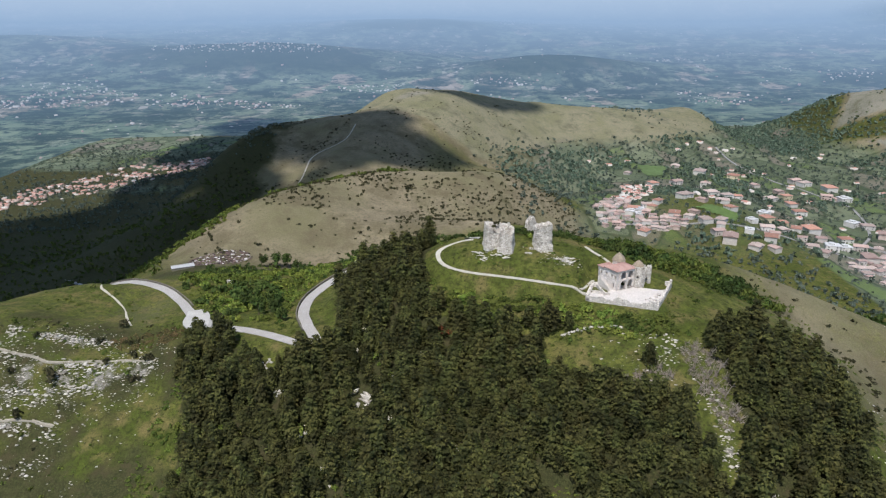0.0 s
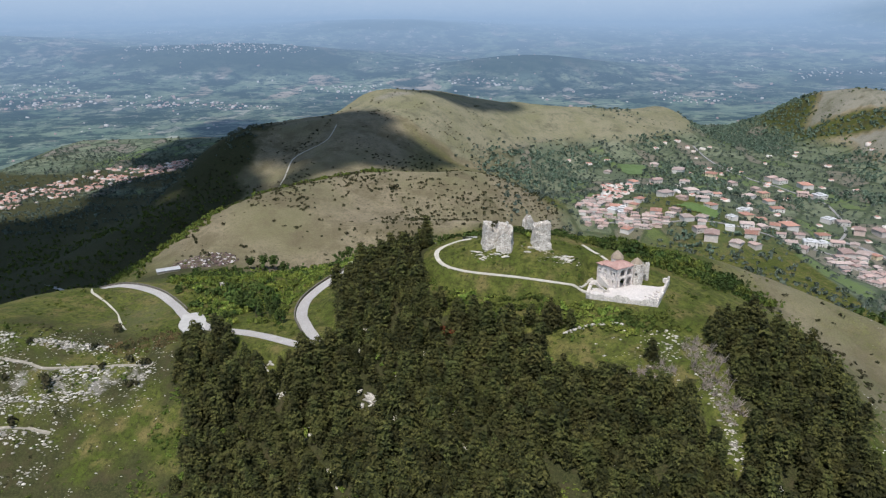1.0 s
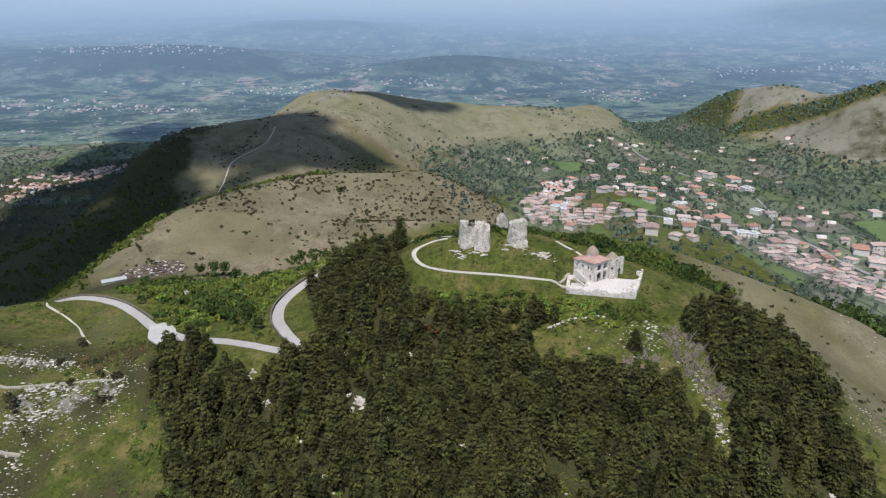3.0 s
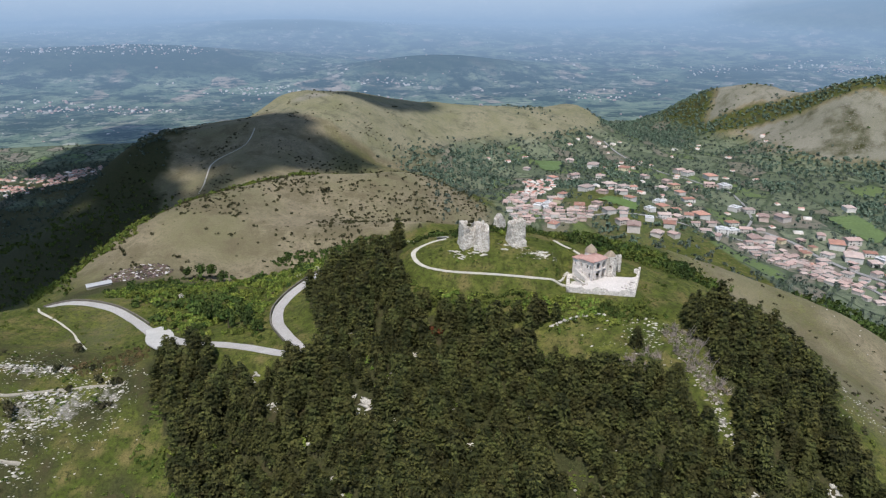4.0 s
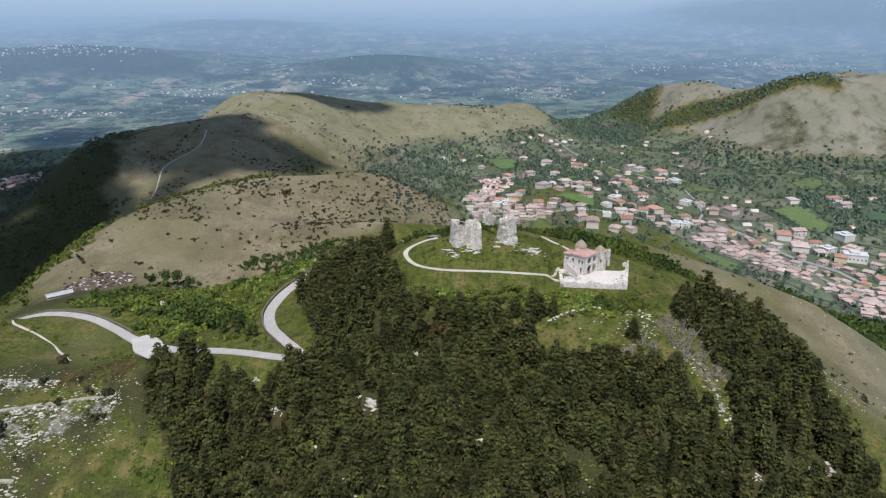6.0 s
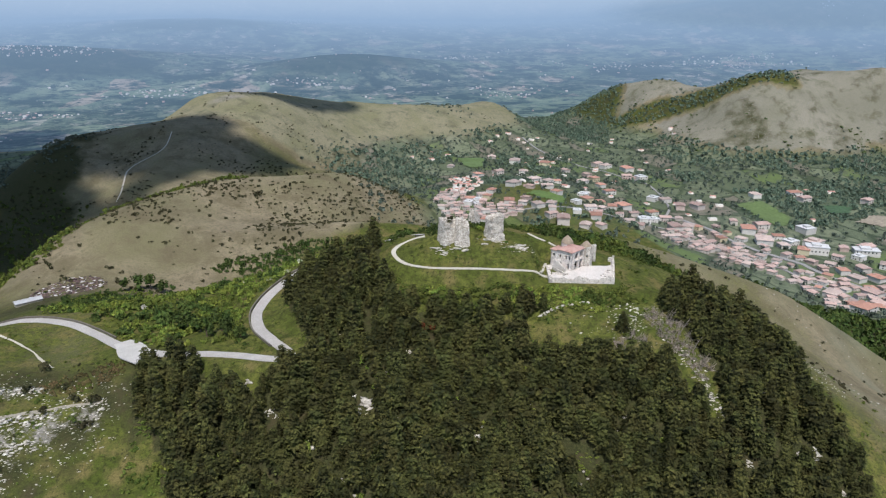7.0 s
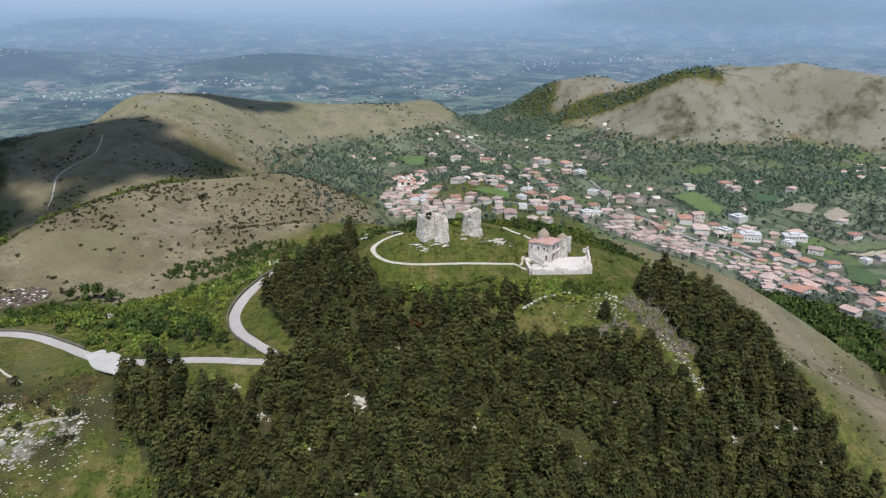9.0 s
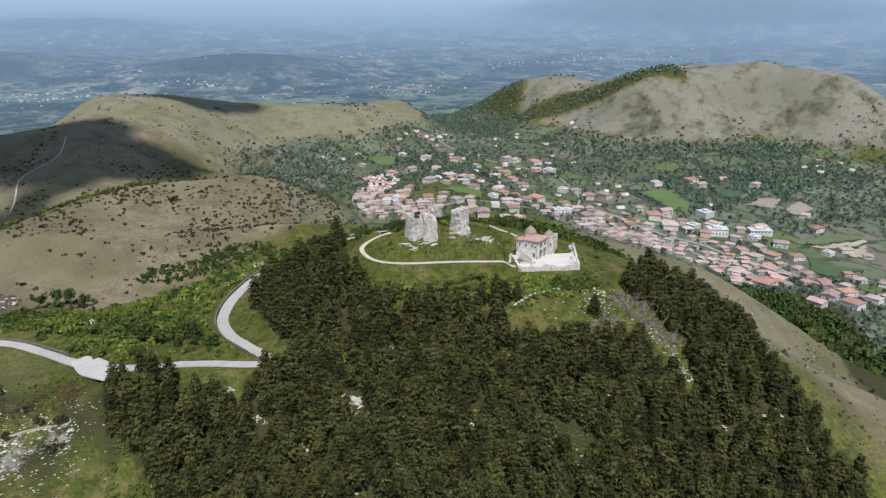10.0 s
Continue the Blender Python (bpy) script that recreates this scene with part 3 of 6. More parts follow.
    tilled = np.where((x > 300) & (y < 600), 0.9 * smooth(-118, -126, z), tilled)
    wood = np.where((tilled > 0.5) & (plain_ < 0.5), wood * 0.3, wood)
    return np.clip(np.stack([dry, rock, wood, tilled], -1), 0, 1)


def steps(points):
    """Coordinates with a spacing for each stretch: (from, spacing), ..., end."""
    out = []
    for (a, s), nxt in zip(points[:-1], points[1:]):
        b = nxt[0] if isinstance(nxt, tuple) else nxt
        n = max(1, round((b - a) / s))
        out += list(a + (b - a) * np.arange(n) / n)
    return np.array(out + [points[-1]])


def sheet(name, xs, ys, material, hole=None, drop=0.0):
    gx, gy = np.meshgrid(xs, ys)
    fx, fy = gx.ravel(), gy.ravel()
    gz = ground_z(fx, fy) - drop
    nx, ny = len(xs), len(ys)
    a = (np.arange(ny - 1)[:, None] * nx + np.arange(nx - 1)[None]).ravel()
    if hole:
        mx, my = (gx[:-1, :-1] + gx[1:, 1:]) / 2, (gy[:-1, :-1] + gy[1:, 1:]) / 2
        a = a[~((mx > hole[0]) & (mx < hole[1]) & (my > hole[2]) & (my < hole[3])).ravel()]
    me = mesh_from(name, np.stack([fx, fy, gz], -1), np.stack([a, a + 1, a + nx + 1, a + nx], -1), material, True)
    return me, fx, fy


me, fx, fy = sheet("ground", steps([(-700, 25), (-340, 8), (-150, 1.6), (130, 4), (340, 9), (1000, 25), 1500]),
                   steps([(-1000, 80), (-40, 10), (60, 1.6), (240, 4), (460, 7), (1250, 20), 1450]), GROUND)
layer = me.color_attributes.new("cover", "FLOAT_COLOR", "POINT")
layer.data.foreach_set("color", cover_at(fx, fy).ravel())
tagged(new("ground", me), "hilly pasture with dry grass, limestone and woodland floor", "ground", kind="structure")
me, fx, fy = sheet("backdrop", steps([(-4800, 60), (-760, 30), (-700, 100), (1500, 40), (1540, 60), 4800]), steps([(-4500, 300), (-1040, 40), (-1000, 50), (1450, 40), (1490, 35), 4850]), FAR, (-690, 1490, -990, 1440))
woody = 0.8 * hill(fx, fy, 400, 2640, 1, 270, 130, 0.1) + 0.85 * hill(fx, fy, -760, 2850, 1, 500, 230, 0.1) + 0.7 * hill(fx, fy, -620, 2050, 1, 150, 60, 0.2) + 0.8 * hill(fx, fy, -150, 3950, 1, 420, 160, 0.0) + 0.6 * hill(fx, fy, 1500, 2500, 1, 260, 160, 0.3)
far_top = smooth(0.12, 0.4, hill(fx, fy, 2950, 3080, 1, 640, 230, -0.74))
woody = smooth(0.35, 0.65, woody + 0.25 * fbm(fx, fy, 160, 4, 97))
layer = me.color_attributes.new("cover", "FLOAT_COLOR", "POINT")
layer.data.foreach_set("color", np.stack([np.maximum(woody, far_top), np.maximum(0.2 * woody, 0.6 * far_top), woody, np.ones(len(fx))], -1).ravel())
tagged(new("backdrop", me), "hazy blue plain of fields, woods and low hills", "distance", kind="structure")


# ---- roads ----
def ribbon(name, line, width, material, label, lift=0.12, thick=0.35, wobble=0.0, seed=0):
    """A road laid on the ground, with thickness and uneven verges."""
    d = np.gradient(line, axis=0)
    d /= np.hypot(*d.T)[:, None]
    side = np.stack([-d[:, 1], d[:, 0]], -1)
    w = (width if not callable(width) else np.array([width(*p) for p in line])) * np.ones(len(line)) / 2
    run = np.arange(len(line)) * 1.0
    l = line + side * (w + wobble * fbm(run, run * 0, 6, 3, seed))[:, None]
    r = line - side * (w + wobble * fbm(run, run * 0 + 99, 6, 3, seed + 5))[:, None]
    n = len(line)
    rows = []
    for k in (0.0, 0.33, 0.67, 1.0):
        p = l * (1 - k) + r * k
        rows.append(np.column_stack([p, ground_z(p[:, 0], p[:, 1]) + lift]))
    top = np.array(rows)
    top[:, :, 2] = np.maximum(top[:, :, 2], top[1:3, :, 2].max(0))
    low = top[[0, 3]].copy()
    low[:, :, 2] -= thick
    v = np.concatenate([top.reshape(-1, 3), low.reshape(-1, 3)])
    f = []
    for i in range(n - 1):
        for k in range(3):
            f.append((k * n + i, (k + 1) * n + i, (k + 1) * n + i + 1, k * n + i + 1))
        f += [(4 * n + i, i, i + 1, 4 * n + i + 1), (3 * n + i, 5 * n + i, 5 * n + i + 1, 3 * n + i + 1)]
    return tagged(new(name, mesh_from(name, v, f, material)), label, kind="structure")


ribbon("road", ROAD, lambda x, y: 3.2 + 2.2 * math.exp(-((x + 76) ** 2 + (y - 199) ** 2) / 70), ASPHALT, "pale worn asphalt lane winding up the hill", wobble=0.25)
ribbon("road", curve([(-80.5, 209.5), (-78, 204), (-75.8, 197), (-73.4, 191), (-71.8, 187)]), lambda x, y: 2.4 + 5.8 * math.sin(math.pi * min(1.0, max(0.0, (y - 185.5) / 26))) ** 0.8, CONCRETE, "broad whitish concrete lay-by at the bend", 0.22, wobble=0.5, seed=2)
ribbon("footpath", curve([(46.8, 185.5), (45.5, 188), (43.5, 191), (41.5, 194)], 1.0), 0.8, GRAVEL, "pale gravel path climbing behind the terrace", wobble=0.3, seed=8)
ribbon("footpath", curve([(36.6, 173.6), (38.4, 175.6), (40.2, 178.6), (41.6, 180.2)], 1.0), 0.6, GRAVEL, "narrow trodden path up to the house wall", wobble=0.2, seed=13)
ribbon("footpath", FOOT, 1.35, GRAVEL, "pale gravel footpath round the grassy knoll", wobble=0.3, seed=3)
ribbon("track", TRACK, 0.65, GRAVEL, "pale worn footpath in the grass", 0.08, wobble=0.4, seed=4)
for ledge in LEDGES[:2]:
    ribbon("track", ledge + np.array([0, 1.4]), 1.0, EARTH, "narrow stony path between rock ledges", 0.06, wobble=0.5, seed=6)


def verge_wall(run, off, label):
    """A low rubble wall beside the road."""
    d = np.gradient(run, axis=0)
    d /= np.hypot(*d.T)[:, None]
    line = run + np.stack([-d[:, 1], d[:, 0]], -1) * off
    return ribbon("wall", line, 0.4, VERGE, label, 0.62, 1.2, 0.06, 9)


VERGE = plain("dark_mossy_rubble", (0.13, 0.115, 0.095), (0.2, 0.18, 0.15), 0.9, bump=0.05)
k0 = int(np.argmin(np.hypot(ROAD[:, 0] + 126, ROAD[:, 1] - 243)))
k1 = int(np.argmin(np.hypot(ROAD[:, 0] + 84, ROAD[:, 1] - 211)))
k2 = int(np.argmin(np.hypot(ROAD[:, 0] + 38, ROAD[:, 1] - 180)))
k3 = int(np.argmin(np.hypot(ROAD[:, 0] + 19, ROAD[:, 1] - 227)))
verge_wall(ROAD[k0:k1], 2.1, "low dark rubble wall along the lane")
verge_wall(ROAD[k2:k3], 2.1, "low dark rubble wall round the bend")


# ---- foliage ----
def sprays(centres, normals, size, stretch, seed):
    """Small bent leaf sprays, two triangles each."""
    g = np.random.default_rng(seed)
    n = len(centres)
    a = np.cross(normals, g.normal(size=(n, 3)))
    a /= np.linalg.norm(a, axis=1)[:, None] + 1e-9
    b = np.cross(normals, a)
    s = size * g.uniform(0.6, 1.4, (n, 1))
    v = np.stack([centres - a * s * 0.5, centres - b * s * stretch * 0.5 + normals * s * 0.12, centres + a * s * 0.5, centres + b * s * stretch * 0.5 + normals * s * 0.12], 1)
    i = np.arange(n)[:, None] * 4
    return v.reshape(-1, 3), np.concatenate([i + [0, 1, 2], i + [0, 2, 3]], 0)


def unit(v):
    return v / (np.linalg.norm(v, axis=1)[:, None] + 1e-9)


def pine_crown(seed, height, radius, levels=10, each=9, along_=7):
    """Tiers of branches tipped with small upturned needle tufts: a rounded, uneven cone."""
    g = np.random.default_rng(seed)
    c, n, a, w = [], [], [], []
    for q in range(levels):
        h = 0.1 + 0.88 * (q + g.uniform(-0.25, 0.25)) / (levels - 1)
        reach = radius * max(0.04, 1.02 - h) ** 0.5 * 1.1
        count = each if h < 0.75 else each - 3
        for k in range(count):
            ang = 6.283 * (k + g.uniform(-0.35, 0.35)) / count + q * 0.7
            d = np.array([math.cos(ang), math.sin(ang), g.uniform(-0.05, 0.35)])
            r = reach * g.uniform(0.66, 1.2)
            for m in range(along_):
                t = 0.4 + 0.6 * (m + g.uniform(0, 0.6)) / along_
                side = np.array([-d[1], d[0], 0]) * g.normal() * 0.17 * radius
                c.append(np.array([0, 0, height * h]) + d * r * t + side + np.array([0, 0, g.normal() * 0.02 * height]))
                n.append(np.array([d[0] * 0.6, d[1] * 0.6, 1.0]) + g.normal(size=3) * 0.28)
                a.append(d + g.normal(size=3) * 0.5)
                w.append(radius * g.uniform(0.15, 0.27))
    c, n, a, w = np.array(c), unit(np.array(n)), np.array(a), np.array(w)[:, None]
    b_ = unit(np.cross(n, a))
    a = unit(np.cross(b_, n))
    v = np.stack([c - a * w * 0.55 - b_ * w * 0.5, c - a * w * 0.4 + b_ * w * 0.55, c + a * w * 0.95 + n * w * 0.15], 1).reshape(-1, 3)
    f = np.arange(len(c) * 3).reshape(-1, 3)
    m = 7
    rows = [(0.1, 0.3), (0.3, 0.62), (0.62, 0.46), (0.93, 0.05)]
    cv = np.array([(radius * r * math.cos(6.283 * k / m + q) * g.uniform(0.8, 1.1), radius * r * math.sin(6.283 * k / m + q) * g.uniform(0.8, 1.1), height * z) for q, (z, r) in enumerate(rows) for k in range(m)])
    cf = np.array([t for q in range(3) for k in range(m) for t in ((q * m + k, q * m + (k + 1) % m, q * m + m + k), (q * m + (k + 1) % m, q * m + m + (k + 1) % m, q * m + m + k))])
    return np.concatenate([v, cv]), np.concatenate([f, cf + len(v)])


def bush_crown(seed, height, radius, count=120, size=0.42, core=4):
    """A low, many-lobed mass of leaves."""
    g = np.random.default_rng(seed)
    lobes = np.column_stack([g.normal(size=(6, 2)) * radius * 0.42, g.uniform(0.3, 0.62, 6) * height])
    d = unit(g.normal(size=(count, 3)))
    d[:, 2] = np.abs(d[:, 2]) * 0.9 - 0.12
    c = lobes[g.integers(0, 6, count)] + d * np.array([radius, radius, height]) * g.uniform(0.34, 0.52, (count, 1))
    v, f = sprays(c, unit(d + 0.5 * g.normal(size=d.shape)), radius * size, 0.8, seed)
    cv, cf = [], []
    for l in lobes[:core]:
        b = len(cv)
        cv += [l + np.array([math.cos(k * 1.257) * radius * 0.36, math.sin(k * 1.257) * radius * 0.36, -height * 0.25]) for k in range(5)] + [l + np.array([0, 0, height * 0.32])]
        cf += [(b + k, b + (k + 1) % 5, b + 5) for k in range(5)]
    return np.concatenate([v, np.array(cv)]), np.concatenate([f, np.array(cf) + len(v)])


def trunk_mesh(name, height, base, material=BARK, limbs=0, seed=0):
    """A tapered, slightly bent stem with short limbs."""
    g = np.random.default_rng(seed)
    v, f = [], []

    def stem(a, b, r0, r1, rings=3, sides=6):
        a, b = np.array(a, float), np.array(b, float)
        o = len(v)
        d = unit((b - a)[None])[0]
        s = unit(np.cross(d, [0.3, 0.9, 0.2])[None])[0]
        t = np.cross(d, s)
        for q in range(rings + 1):
            k = q / rings
            p = a * (1 - k) + b * k + (s * g.normal() + t * g.normal()) * 0.03 * np.linalg.norm(b - a) * (0 < q < rings)
            r = r0 + (r1 - r0) * k
            v.extend(p + r * (s * math.cos(6.283 * j / sides) + t * math.sin(6.283 * j / sides)) for j in range(sides))
        for q in range(rings):
            f.extend((o + q * sides + j, o + q * sides + (j + 1) % sides, o + (q + 1) * sides + (j + 1) % sides, o + (q + 1) * sides + j) for j in range(sides))

    stem((0, 0, -0.5), (0.15, 0.1, height), base, base * 0.3)
    for _ in range(limbs):
        h, a = g.uniform(0.3, 0.9) * height, g.uniform(0, 6.283)
        l = (1.1 - h / height) * height * 0.42
        stem((0.1, 0.05, h), (l * math.cos(a), l * math.sin(a), h + l * 0.3), base * 0.35, base * 0.12, 2, 4)
    return mesh_from(name, np.array(v), [tuple(q) for q in f], material, True)


def scattered(xs, ys, kinds, lo, hi, seed, sink=0.15, squash=(1, 1), lie=False):
    """One joined mesh of many plants: places, kinds of (verts, faces), range of sizes."""
    g = np.random.default_rng(seed)
    zs = ground_z(np.asarray(xs), np.asarray(ys))
    vs, fs, base = [], [], 0
    for x, y, z in zip(xs, ys, zs):
        v, f = kinds[g.integers(len(kinds))]
        a, s = g.uniform(0, 6.283) if not lie else g.normal() * 0.35, lo + (hi - lo) * g.random() ** 1.6
        c, q = math.cos(a) * s, math.sin(a) * s
        k = s * g.uniform(*squash) if squash != (1, 1) else s
        vs.append(np.column_stack([v[:, 0] * c - v[:, 1] * q + x, v[:, 0] * q + v[:, 1] * c + y, v[:, 2] * k + z - sink * s]))
        fs.append(f + base)
        base += len(v)
    return np.concatenate(vs), np.concatenate(fs)


def fast_mesh(name, v, f, material):
    me = bpy.data.meshes.new(name)
    me.vertices.add(len(v))
    me.vertices.foreach_set("co", v.astype(np.float32).ravel())
    me.loops.add(f.size)
    me.loops.foreach_set("vertex_index", f.astype(np.int32).ravel())
    me.polygons.add(len(f))
    me.polygons.foreach_set("loop_start", np.arange(0, f.size, f.shape[1], dtype=np.int32))
    me.materials.append(material)
    me.update(calc_edges=True)
    return me


def spread(x0, x1, y0, y1, gap, keep, seed, jitter=0.42):
    """Jittered places on a staggered grid, where keep(x, y) holds."""
    g = np.random.default_rng(seed)
    gx, gy = np.meshgrid(np.arange(x0, x1, gap), np.arange(y0, y1, gap * 0.87))
    gx = gx + (np.arange(gx.shape[0]) % 2)[:, None] * gap / 2
    x = (gx + g.uniform(-jitter, jitter, gx.shape) * gap).ravel()
    y = (gy + g.uniform(-jitter, jitter, gy.shape) * gap).ravel()
    ok = keep(x, y)
    return x[ok], y[ok]


def clear_of_roads(x, y, gap=3.6):
    d, _ = along(x, y, ROAD[::3].tolist())
    e, _ = along(x, y, FOOT[::2].tolist())
    return (d > gap) & (e > gap - 1)


OUTCROPS = [(65.6, 116.9, 1.3), (52.4, 115.3, 0.9), (59.0, 109.5, 1.0), (76.0, 109.5, 1.9), (74.6, 123.8, 0.7), (39.7, 107.6, 0.9), (-4.9, 163.6, 0.7), (-22.2, 168.9, 0.7), (-12.7, 146.5, 0.6), (-1.5, 150.4, 0.6), (37.9, 129.2, 0.5), (-28.0, 137.0, 0.8), (77.0, 101.0, 1.2), (-41.6, 157.3, 0.8), (-18.9, 151.8, 2.7), (-12.6, 158.6, 1.4), (-46.6, 166.6, 1.2), (-21.0, 176.8, 0.8), (17.9, 138.0, 0.7), (-40.6, 155.6, 0.6)]

LAWNS = [(19.3, 134.8, 1.7), (25.0, 121.5, 2.4), (1.0, 165.0, 2.0), (30.5, 130.0, 1.3)]  # grassy gaps


def forest_floor(x, y):
    glade = np.zeros(len(x), bool)
    for ox_, oy_, r in OUTCROPS:
        glade |= ((x - ox_) / (0.9 + 0.7 * r)) ** 2 + ((y - oy_ + 1.9) / (1.5 + 1.5 * r)) ** 2 < 1
    for ox_, oy_, r in LAWNS:
        glade |= np.hypot(x - ox_, y - oy_ + 1.2) < r
    gaps = fbm(x, y, 8, 3, 71) > 0.64
    return (inside(x, y, FOREST) | inside(x, y, GROVE)) & clear_of_roads(x, y, 2.7) & ~gaps & ~glade


px, py = spread(-80, 106, 80, 225, 3.4, forest_floor, 3)
shades = [pine_crown(s, h, r) for s, h, r in ((1, 6.0, 2.15), (2, 7.2, 2.25), (3, 5.2, 2.25), (4, 6.8, 2.0), (5, 5.8, 2.45), (6, 7.6, 2.35))]
order = np.argsort(np.hypot(px + 32, py - 60))
near, rest = order[:290], order[290:]
pines = []
for i, (v, f) in enumerate(shades):
    tree = new("pine_tree")
    tagged(tree, "dark green pine with a bluntly conical crown on the slope", "tree", "pines on the castle hill")
    part_mesh("crown", fast_mesh("crown", v, f, PINE), tree)
    part_mesh("trunk", trunk_mesh("trunk", 5.2, 0.16, BARK, 4, i), tree)
    pines.append(tree)
pz = ground_z(px, py)
g = np.random.default_rng(12)
for k, i in enumerate(near):
    src = pines[k % 6]
    s = g.uniform(0.78, 1.2)
    m = pose(px[i], py[i], pz[i], g.normal() * 3, g.normal() * 3, g.uniform(0, 360)) @ Matrix.Scale(s, 4)
    if k < 6:
        src.matrix_basis = m
    else:
        t = copy_thing(src, m)
        t.matrix_basis = m
v, f = scattered(px[rest], py[rest], shades, 0.76, 1.35, 5)
tagged(new("pine_wood", fast_mesh("pine_wood", v, f, PINE)), "dense dark green pine wood covering the hillside", "woodland", kind="stuff")


# ---- limestone rocks ----
def rock_kind(seed, flat=0.6):
    g = np.random.default_rng(seed)
    bm = bmesh.new()
    bmesh.ops.create_icosphere(bm, subdivisions=1, radius=1.0)
    for w in bm.verts:
        w.co *= g.uniform(0.6, 1.25)
        w.co.x *= 1.5
        w.co.z *= flat * 0.8
    v = np.array([w.co[:] for w in bm.verts])
    f = np.array([[w.index for w in q.verts] for q in bm.faces])
    bm.free()
    return v, f


rocks = [rock_kind(s, q) for s, q in ((1, 0.5), (2, 0.7), (3, 0.45), (4, 0.6), (5, 0.8))]


def stony(x, y):
    c = cover_at(x, y)[:, 1]
    return np.random.default_rng(5).random(len(x)) < np.clip(c * 1.3 - 0.1 + 0.25 * fbm(x * 0.35, y, 2.2, 3, 24) * (c > 0.05), 0, 0.8)


rx, ry = spread(-140, 110, 90, 215, 0.62, stony, 8)
v, f = scattered(rx, ry, rocks, 0.05, 0.34, 9, 0.0, (0.3, 0.8), True)
tagged(new("limestone_rubble", fast_mesh("limestone_rubble", v, f, ROCK)), "scattered pale limestone rocks in the grass", "rocks", kind="stuff")
gx, gy = [], []
g = np.random.default_rng(46)
for cx, cy, sx, sy, n in ((60, 134.5, 1.2, 2.6, 34), (60.2, 127, 0.9, 3.6, 46), (59.6, 121, 1.0, 2.2, 26), (65.3, 116.5, 0.9, 1.4, 12), (51, 156, 2.2, 1.0, 16), (57, 153, 2.0, 1.2, 14), (49, 153, 1.6, 1.0, 10), (60, 144, 1.4, 3.4, 12)):
    gx.append(g.normal(cx, sx, n))
    gy.append(g.normal(cy, sy, n))
v, f = scattered(np.concatenate(gx), np.concatenate(gy), rocks, 0.1, 0.52, 47, 0.0, (0.5, 1.0))
tagged(new("limestone_rubble", fast_mesh("limestone_rubble", v, f, ROCK)), "bleached limestone boulders in the gully above the pines", "rocks", kind="stuff")
lx, ly = [], []
g = np.random.default_rng(41)
for ledge, wide in zip(LEDGES, (1.3, 1.1, 1.0, 1.5, 1.3)):
    pts = np.repeat(ledge, 10, 0) + g.normal(size=(len(ledge) * 10, 2)) * np.array([0.6, wide])
    keep = fbm(pts[:, 0], pts[:, 1], 5, 2, 44) > (-0.2 if ledge[0, 1] > 155 else 0.15)
    lx.append(pts[keep, 0])
    ly.append(pts[keep, 1] - 0.8)
v, f = scattered(np.concatenate(lx), np.concatenate(ly), rocks, 0.1, 0.62, 43, 0.0, (0.4, 0.9), True)
tagged(new("limestone_ledge", fast_mesh("limestone_ledge", v, f, ROCK)), "broken pale limestone ledges along the slope", "rocks", kind="stuff")


# ---- castle on the hilltop ----
def strip_wall(length, thick, low, top, openings=(), step=0.22, rag=0.0, seed=0):
    """A wall along +x with real openings (x0, x1, z0, z1, arched) and an even or ragged top."""
    bm = bmesh.new()
    n = max(2, int(length / step))
    cuts = sorted({round(length * i / n, 3) for i in range(n + 1)} | {v for o in openings for v in o[:2]})
    for a, b in zip(cuts, cuts[1:]):
        if b - a < 0.01:
            continue
        m = (a + b) / 2
        spans = [(low, (top(m) if callable(top) else top) + rag * float(fbm(np.array([m]), np.array([0.0]), 1.3, 3, seed)[0]))]
        for x0, x1, z0, z1, arched in openings:
            if x0 < m < x1:
                r = (x1 - x0) / 2
                head = z1 - r + math.sqrt(max(r * r - (m - x0 - r) ** 2, 0)) if arched else z1
                spans = [q for s, e in spans for q in ((s, min(e, z0)), (max(s, head), e)) if q[1] - q[0] > 0.02]
        for s, e in spans:
            box(bm, a, b, 0, thick, s, e)
    bmesh.ops.remove_doubles(bm, verts=bm.verts, dist=0.001)
    return bm


def placed(ob, m):
    ob.matrix_basis = m
    return ob


def walled_ring(sides, radius, thick, low, top, openings, skip=(), rag=0.0, seed=0):
    """A many-sided tower: one wall a side, openings given by side."""
    bm = bmesh.new()
    width = 2 * radius * math.sin(math.pi / sides)
    for k in range(sides):
        if k in skip:
            continue
        one = strip_wall(width, thick, low, top, openings.get(k, ()), rag=rag, seed=seed + k)
        a = -90 + 360 / sides * k
        mid = radius * math.cos(math.pi / sides)
        m = pose(mid * math.cos(radians(a)), mid * math.sin(radians(a)), 0, 0, 0, a + 90) @ pose(-width / 2, 0, 0)
        one.transform(m)
        me = bpy.data.meshes.new("side")
        one.to_mesh(me)
        one.free()
        bm.from_mesh(me)
        bpy.data.meshes.remove(me)
    return bm


